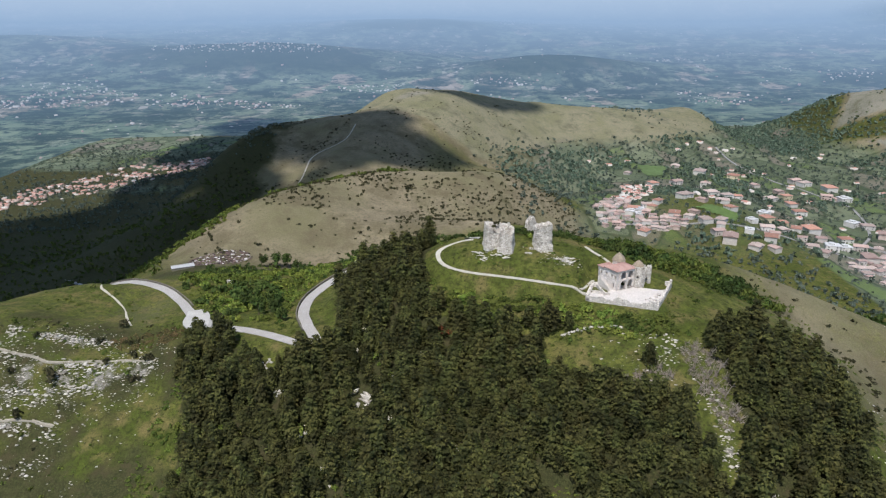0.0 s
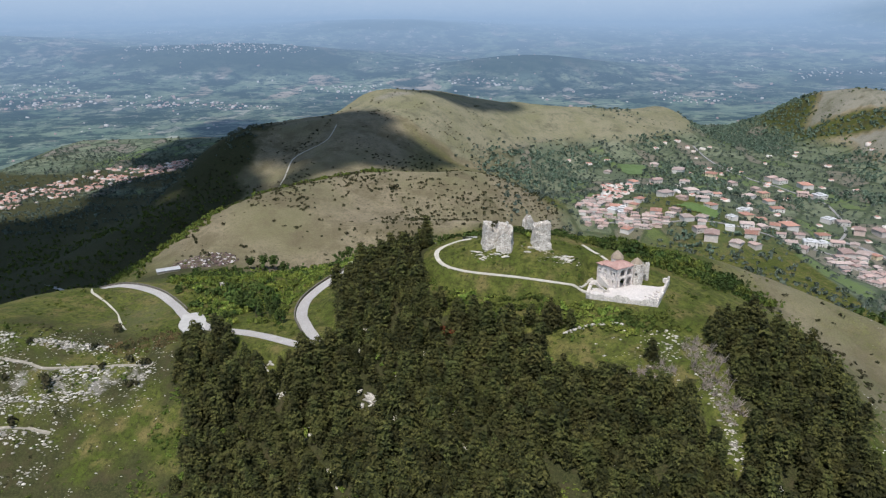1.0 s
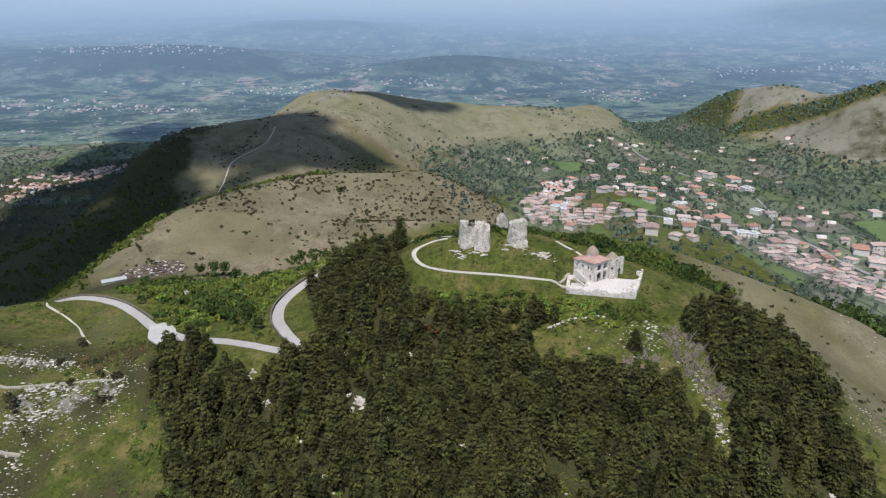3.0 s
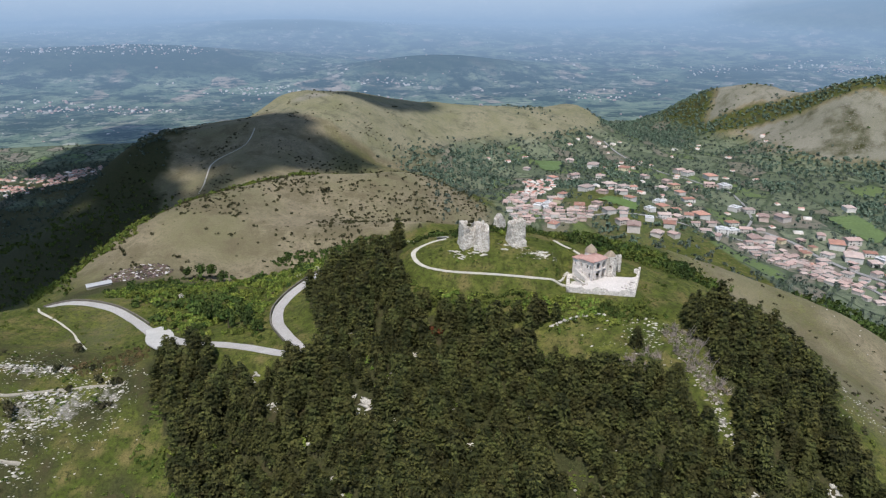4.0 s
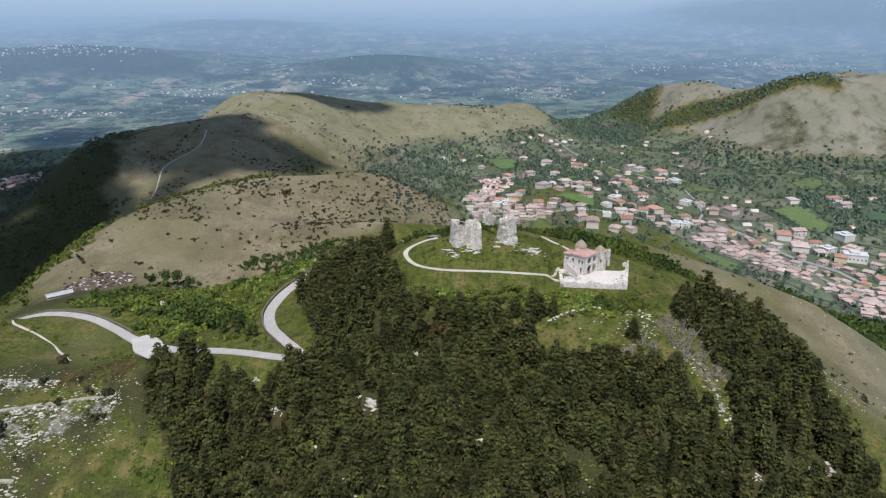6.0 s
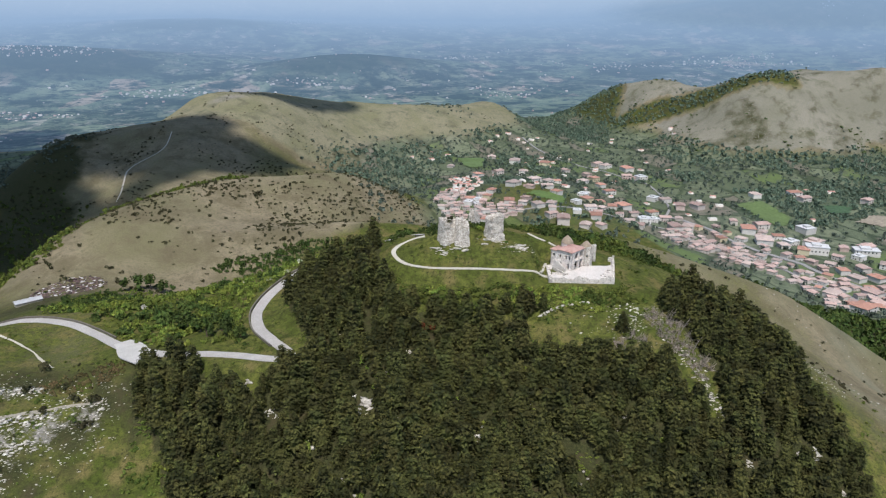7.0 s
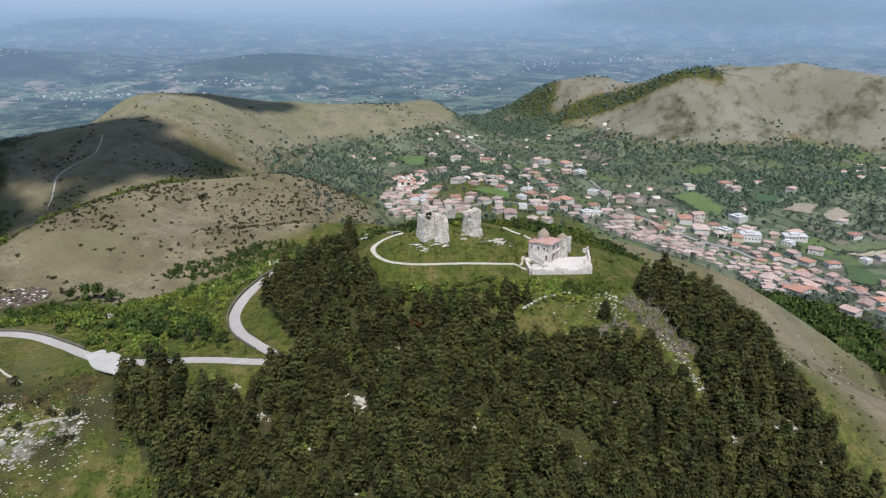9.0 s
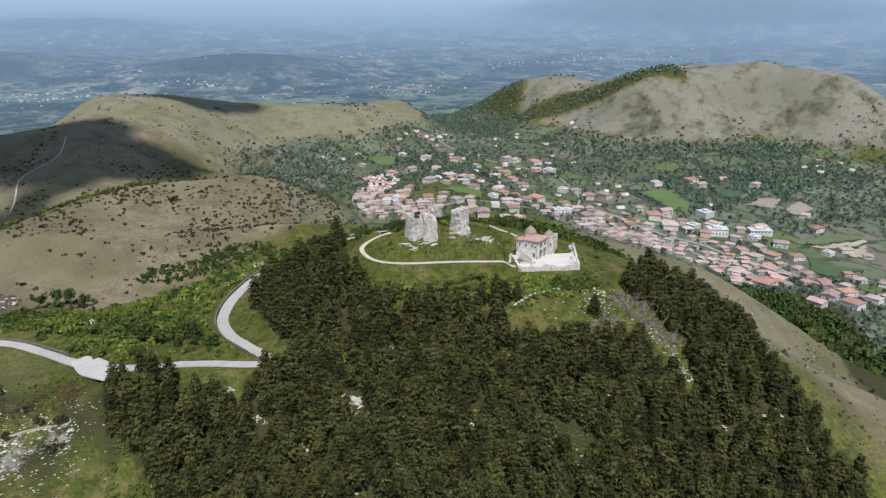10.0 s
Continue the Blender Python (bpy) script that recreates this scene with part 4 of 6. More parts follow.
def cap_cone(sides, radius, z0, z1, belly=0.0, rings=5):
    """A pointed or bulging roof over a many-sided tower."""
    bm = bmesh.new()
    rows = []
    for i in range(rings):
        k = i / rings
        r = radius * ((1 - k) + belly * math.sin(math.pi * k))
        rows.append([bm.verts.new((r * math.cos(6.2832 * j / sides + 0.39), r * math.sin(6.2832 * j / sides + 0.39), z0 + (z1 - z0) * k)) for j in range(sides)])
    tip = bm.verts.new((0, 0, z1))
    bm.faces.new(list(reversed(rows[0])))
    for p, q in zip(rows, rows[1:]):
        for j in range(sides):
            bm.faces.new((p[j], p[(j + 1) % sides], q[(j + 1) % sides], q[j]))
    for j in range(sides):
        bm.faces.new((rows[-1][j], rows[-1][(j + 1) % sides], tip))
    return bm


def castle_house():
    house = new("castle_house")
    tagged(house, "restored pale stone castle house with red tiled roof", "building")
    house.matrix_basis = pose(45.9, 172.7, FLOOR_Z, 0, 0, 29)
    long, deep, eave = 6.3, 7.2, 5.45
    arches = [(0.35, 0.95, 0.0, 2.0, True), (1.6, 3.45, 0.0, 2.45, True), (3.95, 5.8, 0.0, 2.45, True), (0.4, 0.95, 3.2, 4.4, True), (1.6, 3.45, 2.9, 4.85, True), (3.95, 5.8, 2.9, 4.85, True)]
    part("front_wall", strip_wall(long, 0.5, -1.5, eave, arches), WALLS, house)
    windows = [(0.7, 1.35, 3.1, 4.1, True), (2.9, 3.6, 3.2, 4.3, True), (5.0, 5.6, 3.1, 4.3, True), (6.1, 6.7, 3.1, 4.3, True), (5.7, 6.4, 0.2, 2.0, True), (3.2, 3.8, 0.9, 1.8, False)]
    side = part("side_wall", strip_wall(deep, 0.5, -1.5, lambda x: eave if x > 2.4 else eave - 0.5, windows), WALLS, house)
    placed(side, pose(0.0, deep, 0, 0, 0, -90))
    placed(part("back_wall", strip_wall(long, 0.5, -1.5, eave - 0.6), WALLS, house), pose(0, deep - 0.5, 0))
    placed(part("side_wall", strip_wall(deep - 0.5, 0.5, -1.5, eave, [(2, 3, 3, 4.2, False)]), WALLS, house), pose(long, 0.5, 0, 0, 0, 90))
    part("floor_slab", boxed(0.5, long - 0.5, 0.5, deep - 0.5, 2.5, 2.7), WALLS, house)
    for x in (0.02, 1.12, 3.53, 5.9):
        part("pilaster", boxed(x, x + 0.34, -0.16, 0.02, -0.2, 5.2), PAVING, house, "pale dressed-stone pilaster")
    part("string_course", boxed(-0.1, long + 0.1, -0.13, 0.02, 2.52, 2.74), PAVING, house)
    part("cornice", boxed(-0.15, long + 0.15, -0.22, 0.02, eave - 0.28, eave - 0.02), PAVING, house)
    for x0, x1, z0, z1, _ in windows[:4]:
        placed(part("window_surround", boxed(-0.12, x1 - x0 + 0.12, -0.07, 0.01, -0.16, 0.0), PAVING, house), pose(0.0, deep - x0, z0, 0, 0, -90))
    e, h = 0.38, 1.05

    def hipped(bm, x0, x1, y0, y1, z, rise, inset):
        low = [bm.verts.new((x, y, z + d)) for d in (0.0, 0.16) for x, y in ((x0, y0), (x1, y0), (x1, y1), (x0, y1))]
        xm = (x0 + x1) / 2
        r0, r1 = bm.verts.new((xm, y0 + inset, z + 0.16 + rise)), bm.verts.new((xm, y1 - inset, z + 0.16 + rise))
        a, b, c, d = low[4:]
        for q in ((a, b, r0), (b, c, r1, r0), (c, d, r1), (d, a, r0, r1), tuple(reversed(low[:4]))):
            bm.faces.new(q)
        for i in range(4):
            bm.faces.new((low[i], low[(i + 1) % 4], low[4 + (i + 1) % 4], low[4 + i]))
        return bm

    def courses(parent, x0, x1, y0, y1, z, rise, inset):
        """Rows of cover tiles running down the two long slopes."""
        count = int((y1 - y0) / 0.34)
        for sx in (0, 1):
            bm = bmesh.new()
            for k in range(count):
                y = y0 + (k + 0.5) * (y1 - y0) / count
                t = max(0.1, min(1.0, (y - y0) / inset, (y1 - y) / inset))
                xm = (x0 + x1) / 2
                xa, xb = (x0, x0 + (xm - x0) * t) if sx == 0 else (x1, x1 - (x1 - xm) * t)
                za, zb, w = z + 0.16, z + 0.16 + rise * t, 0.06
                q = [bm.verts.new(p) for p in ((xa, y - w, za + 0.01), (xb, y - w, zb + 0.01), (xb, y, zb + 0.09), (xa, y, za + 0.09), (xa, y + w, za + 0.01), (xb, y + w, zb + 0.01))]
                bm.faces.new((q[0], q[1], q[2], q[3]))
                bm.faces.new((q[3], q[2], q[5], q[4]))
            part("tile_course", bm, TILES, parent)

    main = (-e, long + e, -e, 4.9, eave, h, 2.3)
    roof = part("roof", hipped(bmesh.new(), *main), TILES, house, "low hipped roof of faded red tiles")
    courses(roof, *main)
    rear = (-0.3, 3.9, 4.95, deep + 0.3, eave - 0.45, 0.5, 1.0)
    roof = part("roof", hipped(bmesh.new(), *rear), TILES, house, "lower rear roof of faded red tiles")
    courses(roof, *rear)
    # domed stair tower behind
    tower = part("stair_tower", walled_ring(8, 1.75, 0.4, -1.5, 6.3, {0: [(0.4, 0.9, 4.6, 5.6, True)]}), WALLS, house)
    placed(tower, pose(5.3, 5.3, 0))
    placed(part("dome", cap_cone(16, 1.85, 6.3, 8.5, 0.16, 7), DOME, house, "grey-brown tiled dome"), pose(5.3, 5.3, 0))
    # many-sided corner turret with a pointed cap, and broken walls beside it
    turret = part("turret", walled_ring(8, 1.85, 0.5, -0.8, 5.9, {0: [(0.35, 0.85, 4.9, 5.7, True)], 7: [(0.35, 0.85, 2.6, 3.5, True)], 1: [(0.3, 0.95, 0.0, 2.0, True)]}), STONE, house, "rubble-stone corner turret")
    placed(turret, pose(7.75, 0.1, 0))
    placed(part("turret_cap", cap_cone(8, 1.6, 5.9, 7.5, 0.14), DOME, house, "grey-brown pointed cap"), pose(7.55, 0.1, 0))
    w = part("broken_wall", strip_wall(2.6, 0.65, -0.8, lambda x: 5.6 - 0.7 * abs(x - 1.6), [(0.5, 1.1, 2.9, 3.9, True), (0.9, 1.7, 0.0, 2.2, True)], rag=0.7, seed=3), STONE, house, "roofless broken stone wall")
    placed(w, pose(9.0, -0.2, 0, 0, 0, -16))
    w = part("broken_wall", strip_wall(3.4, 0.6, -0.8, lambda x: 5.6 - 0.8 * x, [(1.2, 1.9, 1.8, 3.2, True)], rag=0.6, seed=5), STONE, house, "roofless broken stone wall")
    placed(w, pose(11.4, -0.8, 0, 0, 0, 78))
    # outside stair on the long side, with its flank wall
    for i in range(11):
        part("step", boxed(-1.5, 0.0, 1.0 + i * 0.34, 1.34 + i * 0.34, -1.2, 0.18 * (i + 1)), PAVING, house)
    placed(part("stair_wall", strip_wall(4.2, 0.3, -1.2, lambda x: 0.8 + 0.5 * x), PAVING, house), pose(-1.52, 0.7, 0, 0, 0, 90))
    # Added dark sheet across the room, standing in for shade behind the arches.
    part("room_shade_sheet", boxed(0.5, long - 0.5, 3.4, 3.5, 0.0, eave - 0.2), ROOM_SHADE, house)
    return house


castle_house()


def terrace():
    t = new("castle_terrace")
    tagged(t, "pale paved terrace with low broken parapet walls", "terrace")
    t.matrix_basis = pose(PLATFORM[0], PLATFORM[1], 0, 0, 0, PLATFORM[2])
    bm = bmesh.new()
    plan = [(0.3, 0.3), (17.9, 0.3), (19.0, 7.0), (20.2, 15.0), (0.3, 15.0)]
    low_, top_ = [bm.verts.new((x, y, FLOOR_Z - 2.5)) for x, y in plan], [bm.verts.new((x, y, FLOOR_Z)) for x, y in plan]
    bm.faces.new(top_)
    bm.faces.new(list(reversed(low_)))
    for i in range(5):
        bm.faces.new((low_[i], low_[(i + 1) % 5], top_[(i + 1) % 5], top_[i]))
    part("floor", bm, PAVING, t)
    low = FLOOR_Z - 3.5
    part("front_parapet", strip_wall(18.2, 0.55, low, lambda x: FLOOR_Z + (0.25 if x < 11 else 0.1 if x < 14.5 else 0.45), rag=0.9, seed=7), STONE_PALE, t)
    placed(part("side_parapet", strip_wall(7.2, 0.7, low, lambda x: FLOOR_Z + 0.15, rag=1.3, seed=8), STONE_PALE, t), pose(18.3, 0.1, 0, 0, 0, 80.5))
    placed(part("side_parapet", strip_wall(8.2, 0.6, low, lambda x: FLOOR_Z + 0.5 + 0.14 * x, rag=0.8, seed=18), STONE_PALE, t), pose(19.5, 7.1, 0, 0, 0, 81.5))
    placed(part("gate_pillar", strip_wall(1.5, 0.7, low, FLOOR_Z + 1.35, rag=0.5, seed=28), STONE_PALE, t), pose(18.9, 14.5, 0))
    placed(part("side_parapet", strip_wall(10, 0.9, low, lambda x: FLOOR_Z + 0.5, rag=0.5, seed=9), STONE_PALE, t), pose(0.0, 10.0, 0, 0, 0, -90))
    placed(part("inner_wall", strip_wall(6.0, 0.4, FLOOR_Z - 1, FLOOR_Z + 0.9, rag=0.3, seed=10), STONE_PALE, t), pose(1.6, 7.5, 0, 0, 0, -62))
    placed(part("inner_wall", strip_wall(4.6, 0.4, FLOOR_Z - 1, FLOOR_Z + 0.7, rag=0.3, seed=11), STONE_PALE, t), pose(1.2, 3.0, 0, 0, 0, 0))
    placed(part("planting_bed", boxed(0.9, 5.0, 3.4, 7.4, FLOOR_Z - 0.5, FLOOR_Z + 0.12), SOIL, t), pose(0, 0, 0))
    for x, y, s in ((16.9, 1.2, 0.8), (16.2, 2.4, 0.6), (17.2, 3.4, 0.7), (15.2, 1.0, 0.5), (16.0, 4.4, 0.5), (17.4, 5.6, 0.6), (17.9, 7.4, 0.7), (15.0, 3.2, 0.35), (16.8, 6.6, 0.3)):
        bm = bmesh.new()
        bmesh.ops.create_icosphere(bm, subdivisions=1, radius=s)
        for v in bm.verts:
            v.co *= random.uniform(0.7, 1.2)
            v.co.z *= 0.7
        bmesh.ops.translate(bm, verts=bm.verts, vec=(x, y, FLOOR_Z + s * 0.25))
        part("fallen_block", bm, STONE_PALE, t)
    return t


terrace()


ROCKS = [fast_mesh("fallen_block", v, f, ROCK) for v, f in rocks]


def ruin_tower(x, y, wide, deep, high, turn, seed, label, crest):
    """A stump of a rubble tower: squared plan, stones set in and out, a top broken in steps, hollows where stones fell."""
    rings, sides = 30, 64
    g = np.random.default_rng(seed)
    ang = np.arange(sides) / sides * 2 * math.pi
    c, s = np.cos(ang), np.sin(ang)
    sup = (np.abs(c) ** 9 + np.abs(s) ** 9) ** (-1 / 9)
    around = np.interp(ang / 6.2832 * len(crest), np.arange(len(crest) + 1), list(crest) + [crest[0]])
    top = high * (around + 0.07 * fbm(ang * 3, ang * 0 + seed, 0.9, 3, seed))
    v = []
    for i in range(rings + 1):
        k = i / rings
        hgt = top * k
        flare = 1.0 + 0.16 * (1 - hgt / high) ** 4 - 0.05 * k
        block = lattice(np.floor(ang * 5) * 3.7, np.floor(hgt / 0.55) * 2.3, seed) - 0.5
        hollow = np.clip(fbm(ang * 2.2, hgt, 1.7, 3, seed + 7) - 0.3, 0, 1)
        off = 1 + 0.09 * fbm(ang * 3, hgt, 2.0, 4, seed + 2) + 0.07 * block - 0.3 * hollow + 0.012 * g.normal(size=sides)
        v.append(np.column_stack([c * sup * wide / 2 * flare * off, s * sup * deep / 2 * flare * off, hgt - 0.8 * (i == 0)]))
    inner = v[-1] * np.array([0.55, 0.55, 1.0])
    inner[:, 2] -= 0.25 * high * g.uniform(0.3, 1.0, sides)
    v = np.concatenate(v + [inner, np.array([[0, 0, high * 0.42]])])
    f = [(i * sides + j, i * sides + (j + 1) % sides, (i + 1) * sides + (j + 1) % sides, (i + 1) * sides + j) for i in range(rings + 1) for j in range(sides)]
    f += [((rings + 1) * sides + j, (rings + 1) * sides + (j + 1) % sides, (rings + 2) * sides) for j in range(sides)]
    ob = new("ruined_tower", mesh_from("ruined_tower", v, f, STONE))
    ob.matrix_basis = pose(x, y, z_at(x, y) - 0.2, 0, 0, turn)
    return tagged(ob, label, "ruin", "tower stumps on the knoll")


ruin_tower(14.5, 190.4, 5.2, 4.6, 6.8, 10, 4, "broad broken tower stump of pale limestone, grass-topped", (0.8, 0.92, 0.97, 1.0, 0.95, 0.9, 0.62, 0.7))
ruin_tower(18.0, 188.4, 4.0, 4.4, 6.9, -14, 9, "pale limestone fragment leaning against the broad tower stump", (0.72, 0.86, 1.0, 0.97, 0.9, 0.5, 0.72, 0.66))
ruin_tower(28.3, 189.0, 4.6, 4.2, 7.4, 12, 14, "tall pale limestone tower stump with a broken top", (1.0, 0.97, 0.9, 0.86, 0.8, 0.84, 0.96, 1.0))
ruin_tower(26.6, 202.0, 3.4, 2.2, 5.6, 30, 21, "small pale wall remnant behind the tower stumps", (0.7, 0.9, 1.0, 0.75, 0.6, 0.8, 0.95, 0.6))
for x, y, k in ((13.6, 190.8, 0.75), (15.2, 191.2, 0.6), (14.4, 189.6, 0.5), (24.8, 199.5, 0.8), (25.6, 193.5, 0.9)):
    v, f = bush_crown(int(x * 9), 2.0, 1.4, 110)
    ob = new("wall_shrub", fast_mesh("wall_shrub", v, f, HEATH if k < 0.7 else FRESH))
    z = z_at(x, y) + (5.4 if k < 0.7 else -0.2)
    ob.matrix_basis = pose(x, y, z, 0, 0, x * 40) @ Matrix.Scale(k, 4)
    tagged(ob, "wild shrub rooted in the ruined masonry" if k < 0.7 else "bright green shrub among the ruins", "shrub")
g = np.random.default_rng(77)
fallen = [(15.5, 185.6, 4.5, 1.3, 34), (25.2, 187.6, 2.0, 1.0, 10), (34.0, 183.4, 2.6, 1.5, 34), (10.2, 187.4, 2.0, 1.2, 12), (28.5, 186.2, 2.5, 0.6, 9)]
for cx, cy, sx, sy, n in fallen:
    for _ in range(n):
        x, y = g.normal(cx, sx * 0.5), g.normal(cy, sy * 0.5)
        q = 0.12 + 0.5 * g.random() ** 2.2
        v, f = rocks[g.integers(5)]
        ob = new("fallen_block", ROCKS[g.integers(5)])
        ob.matrix_basis = pose(x, y, z_at(x, y) + q * 0.15, g.normal() * 12, g.normal() * 12, g.uniform(-50, 10)) @ Matrix.Diagonal((q * 1.7, q * 0.8, q, 1))
        tagged(ob, "pale fallen limestone block in the grass", "rock", "fallen blocks on the knoll")

# low dry-stone wall below the terrace
low_wall = curve([(29.5, 158.2), (33, 159.2), (38, 159.4), (44, 159.0)], 0.9)
wall = new("dry_stone_wall")
tagged(wall, "low crumbling dry-stone wall across the grass", "wall")
g = np.random.default_rng(31)
stones = [fast_mesh("stone", *rock_kind(60 + k, 0.7), ROCK) for k in range(4)]
for x, y in low_wall:
    for _ in range(2):
        p = part_mesh("stone", stones[g.integers(4)], wall)
        qx, qy = x + g.normal() * 0.3, y + g.normal() * 0.25
        p.matrix_basis = pose(qx, qy, z_at(qx, qy) + g.uniform(0.05, 0.3), 0, 0, g.uniform(0, 360)) @ Matrix.Scale(g.uniform(0.25, 0.5), 4)


# ---- shrubs and woods ----
bushes = [bush_crown(s, h, r, 80, 0.4) for s, h, r in ((1, 2.0, 1.3), (2, 1.7, 1.5), (3, 2.6, 1.4), (4, 1.4, 1.2), (5, 2.2, 1.7))]
small = [bush_crown(s, h, r, 34, 0.62) for s, h, r in ((11, 1.5, 1.1), (12, 1.2, 1.2), (13, 1.9, 1.2), (14, 1.3, 1.4))]
clumps = [bush_crown(s, h, r, 13, 0.86, 2) for s, h, r in ((21, 4.6, 2.6), (22, 4.0, 3.0), (23, 5.6, 2.6), (24, 5.0, 3.2))]

THICKET = [(-80, 212), (-66, 194), (-50, 184), (-44, 186), (-46, 206), (-38, 221), (-14, 232), (10, 232), (30, 240), (10, 280), (-30, 330), (-60, 370), (-100, 395), (-122, 378), (-138, 350), (-126, 312), (-108, 266), (-92, 230)]
BAND = [(38, 203), (52, 194), (62, 190), (70, 186), (79, 182), (88, 187), (100, 200), (110, 208), (108, 215), (70, 217), (44, 213)]
BACK = [(16, 196), (36, 194), (44, 199), (40, 214), (12, 216), (-2, 206), (8, 201)]
SLOPE = [(-4, 186), (2, 178), (14, 172.5), (28, 169.5), (36, 167), (44, 164), (55, 160), (62, 156), (46, 155), (32, 160), (16, 165), (2, 172), (-6, 182)]


def thicket(x, y):
    return inside(x, y, THICKET) & clear_of_roads(x, y, 4.0) & (fbm(x, y, 18, 3, 81) > -0.3)


bx, by = spread(-140, 40, 185, 400, 2.7, thicket, 21)
pick = fbm(bx, by, 16, 3, 89) + np.random.default_rng(3).normal(size=len(bx)) * 0.3
for part_, leaf, lo, hi, words in ((pick < -0.3, LEAF, 0.4, 1.5, "mid-green scrub filling the hollow by the lane"), ((pick >= -0.3) & (pick < 0.42), FRESH, 0.35, 1.25, "bright yellow-green spring scrub in the hollow"), (pick >= 0.42, BRUSH, 0.5, 1.9, "dark green bushes and small trees in the hollow")):
    for zone, kinds_ in ((by < 262, bushes), (by >= 262, small)):
        v, f = scattered(bx[part_ & zone], by[part_ & zone], kinds_, lo, hi, 22)
        tagged(new("thicket", fast_mesh("thicket", v, f, leaf)), words, "shrubs", kind="stuff")
bx, by = spread(-10, 66, 150, 190, 1.5, lambda x, y: inside(x, y, SLOPE) & clear_of_roads(x, y, 3.0) & (fbm(x, y, 9, 3, 90) > -0.55), 61)
pick = fbm(bx, by, 8, 3, 91)
for part_, leaf in ((pick < 0.08, LEAF), (pick >= 0.08, FRESH)):
    v, f = scattered(bx[part_], by[part_], bushes, 0.35, 1.0, 62, squash=(0.5, 0.9))
    tagged(new("brush", fast_mesh("brush", v, f, leaf)), "rich green brush on the bank below the path", "shrubs", kind="stuff")
bx, by = spread(25, 155, 180, 255, 2.7, lambda x, y: inside(x, y, BAND) & (fbm(x, y, 20, 3, 82) > -0.3), 23)
pick = fbm(bx, by, 10, 3, 92)
for part_, leaf in ((pick < 0.1, BRUSH), (pick >= 0.1, LEAF)):
    v, f = scattered(bx[part_], by[part_], bushes, 0.55, 1.6, 24)
    tagged(new("thicket", fast_mesh("thicket", v, f, leaf)), "dense green scrub behind the castle", "shrubs", kind="stuff")
bx, by = spread(-20, 60, 192, 226, 2.1, lambda x, y: (inside(x, y, BACK)) & clear_of_roads(x, y, 3.4) & (fbm(x, y, 12, 3, 93) > -0.2), 63)
v, f = scattered(bx, by, bushes, 0.35, 1.0, 64)
tagged(new("thicket", fast_mesh("thicket", v, f, BRUSH)), "dark green scrub behind the ruined towers", "shrubs", kind="stuff")


bx, by = spread(-110, 40, 400, 440, 3.0, lambda x, y: (hill(x, y, -28, 421, 1, 40, 7, 0.05) + hill(x, y, -88, 394, 1, 12, 6, 0.0)) + 0.3 * fbm(x, y, 14, 3, 108) > 0.55, 79)
v, f = scattered(bx, by, bushes, 0.7, 1.7, 80)
tagged(new("thicket", fast_mesh("thicket", v, f, BRUSH)), "dark grey-green scrub at the foot of the brown hill", "shrubs", kind="stuff")


CREST = [(-190, 400), (-158, 440), (-124, 503), (-94, 542), (-56, 575), (-10, 610), (40, 640)]
bx, by = spread(-235, 60, 385, 690, 4.8, lambda x, y: (along(x + 13, y - 17, CREST)[0] < 15 + 13 * fbm(x, y, 30, 3, 114)) & clear_of_roads(x, y, 5), 85)
v, f = scattered(bx, by, small, 1.0, 2.6, 86)
tagged(new("thicket", fast_mesh("thicket", v, f, LEAF)), "belt of green bushes along the edge of the brown hill", "shrubs", kind="stuff")


def flank_scrub(x, y):
    z = bare(x, y)
    p = 0.03 + 0.25 * smooth(0.25, 0.5, fbm(x, y, 26, 3, 94))
    return (x > 92) & (z > -95) & (y > 120) & ~inside(x, y, BAND) & ~inside(x, y, GROVE) & (np.random.default_rng(19).random(len(x)) < p)


bx, by = spread(90, 300, 110, 330, 3.4, flank_scrub, 65)
v, f = scattered(bx, by, small, 0.35, 1.1, 66, squash=(0.5, 0.9))
tagged(new("flank_scrub", fast_mesh("flank_scrub", v, f, HEATH)), "scattered dark shrubs on the dry grassy flank", "shrubs", kind="stuff")
bx, by = spread(90, 300, 120, 320, 2.4, lambda x, y: (bare(x, y) > -90) & ~inside(x, y, BAND) & ~inside(x, y, GROVE) & (np.random.default_rng(20).random(len(x)) < 0.14 * smooth(0.25, 0.55, fbm(x, y, 30, 3, 98))), 67)
v, f = scattered(bx, by, rocks, 0.1, 0.45, 68, 0.0, (0.4, 0.9))
tagged(new("limestone_rubble", fast_mesh("limestone_rubble", v, f, ROCK)), "pale stones strewn over the dry flank", "rocks", kind="stuff")
bx, by = spread(-80, 106, 78, 225, 2.6, lambda x, y: (inside(x, y, FOREST) | inside(x, y, GROVE)) & clear_of_roads(x, y) & (fbm(x, y, 8, 3, 71) > 0.42) & (np.random.default_rng(21).random(len(x)) < 0.75), 69)
v, f = scattered(bx, by, bushes, 0.3, 0.9, 70)
tagged(new("undergrowth", fast_mesh("undergrowth", v, f, FRESH)), "green undergrowth in the gaps of the pine wood", "shrubs", kind="stuff")
for ox_, oy_, r in LAWNS[:2] + LAWNS[3:]:
    k = np.random.default_rng(int(ox_ * 9))
    v, f = scattered(ox_ + k.normal(size=26) * r * 0.7, oy_ - 1.0 + k.normal(size=26) * r * 0.7, small, 0.2, 0.6, int(oy_), squash=(0.4, 0.8))
    tagged(new("undergrowth", fast_mesh("undergrowth", v, f, FRESH)), "bright tall grass in a clearing of the pine wood", "shrubs", kind="stuff")
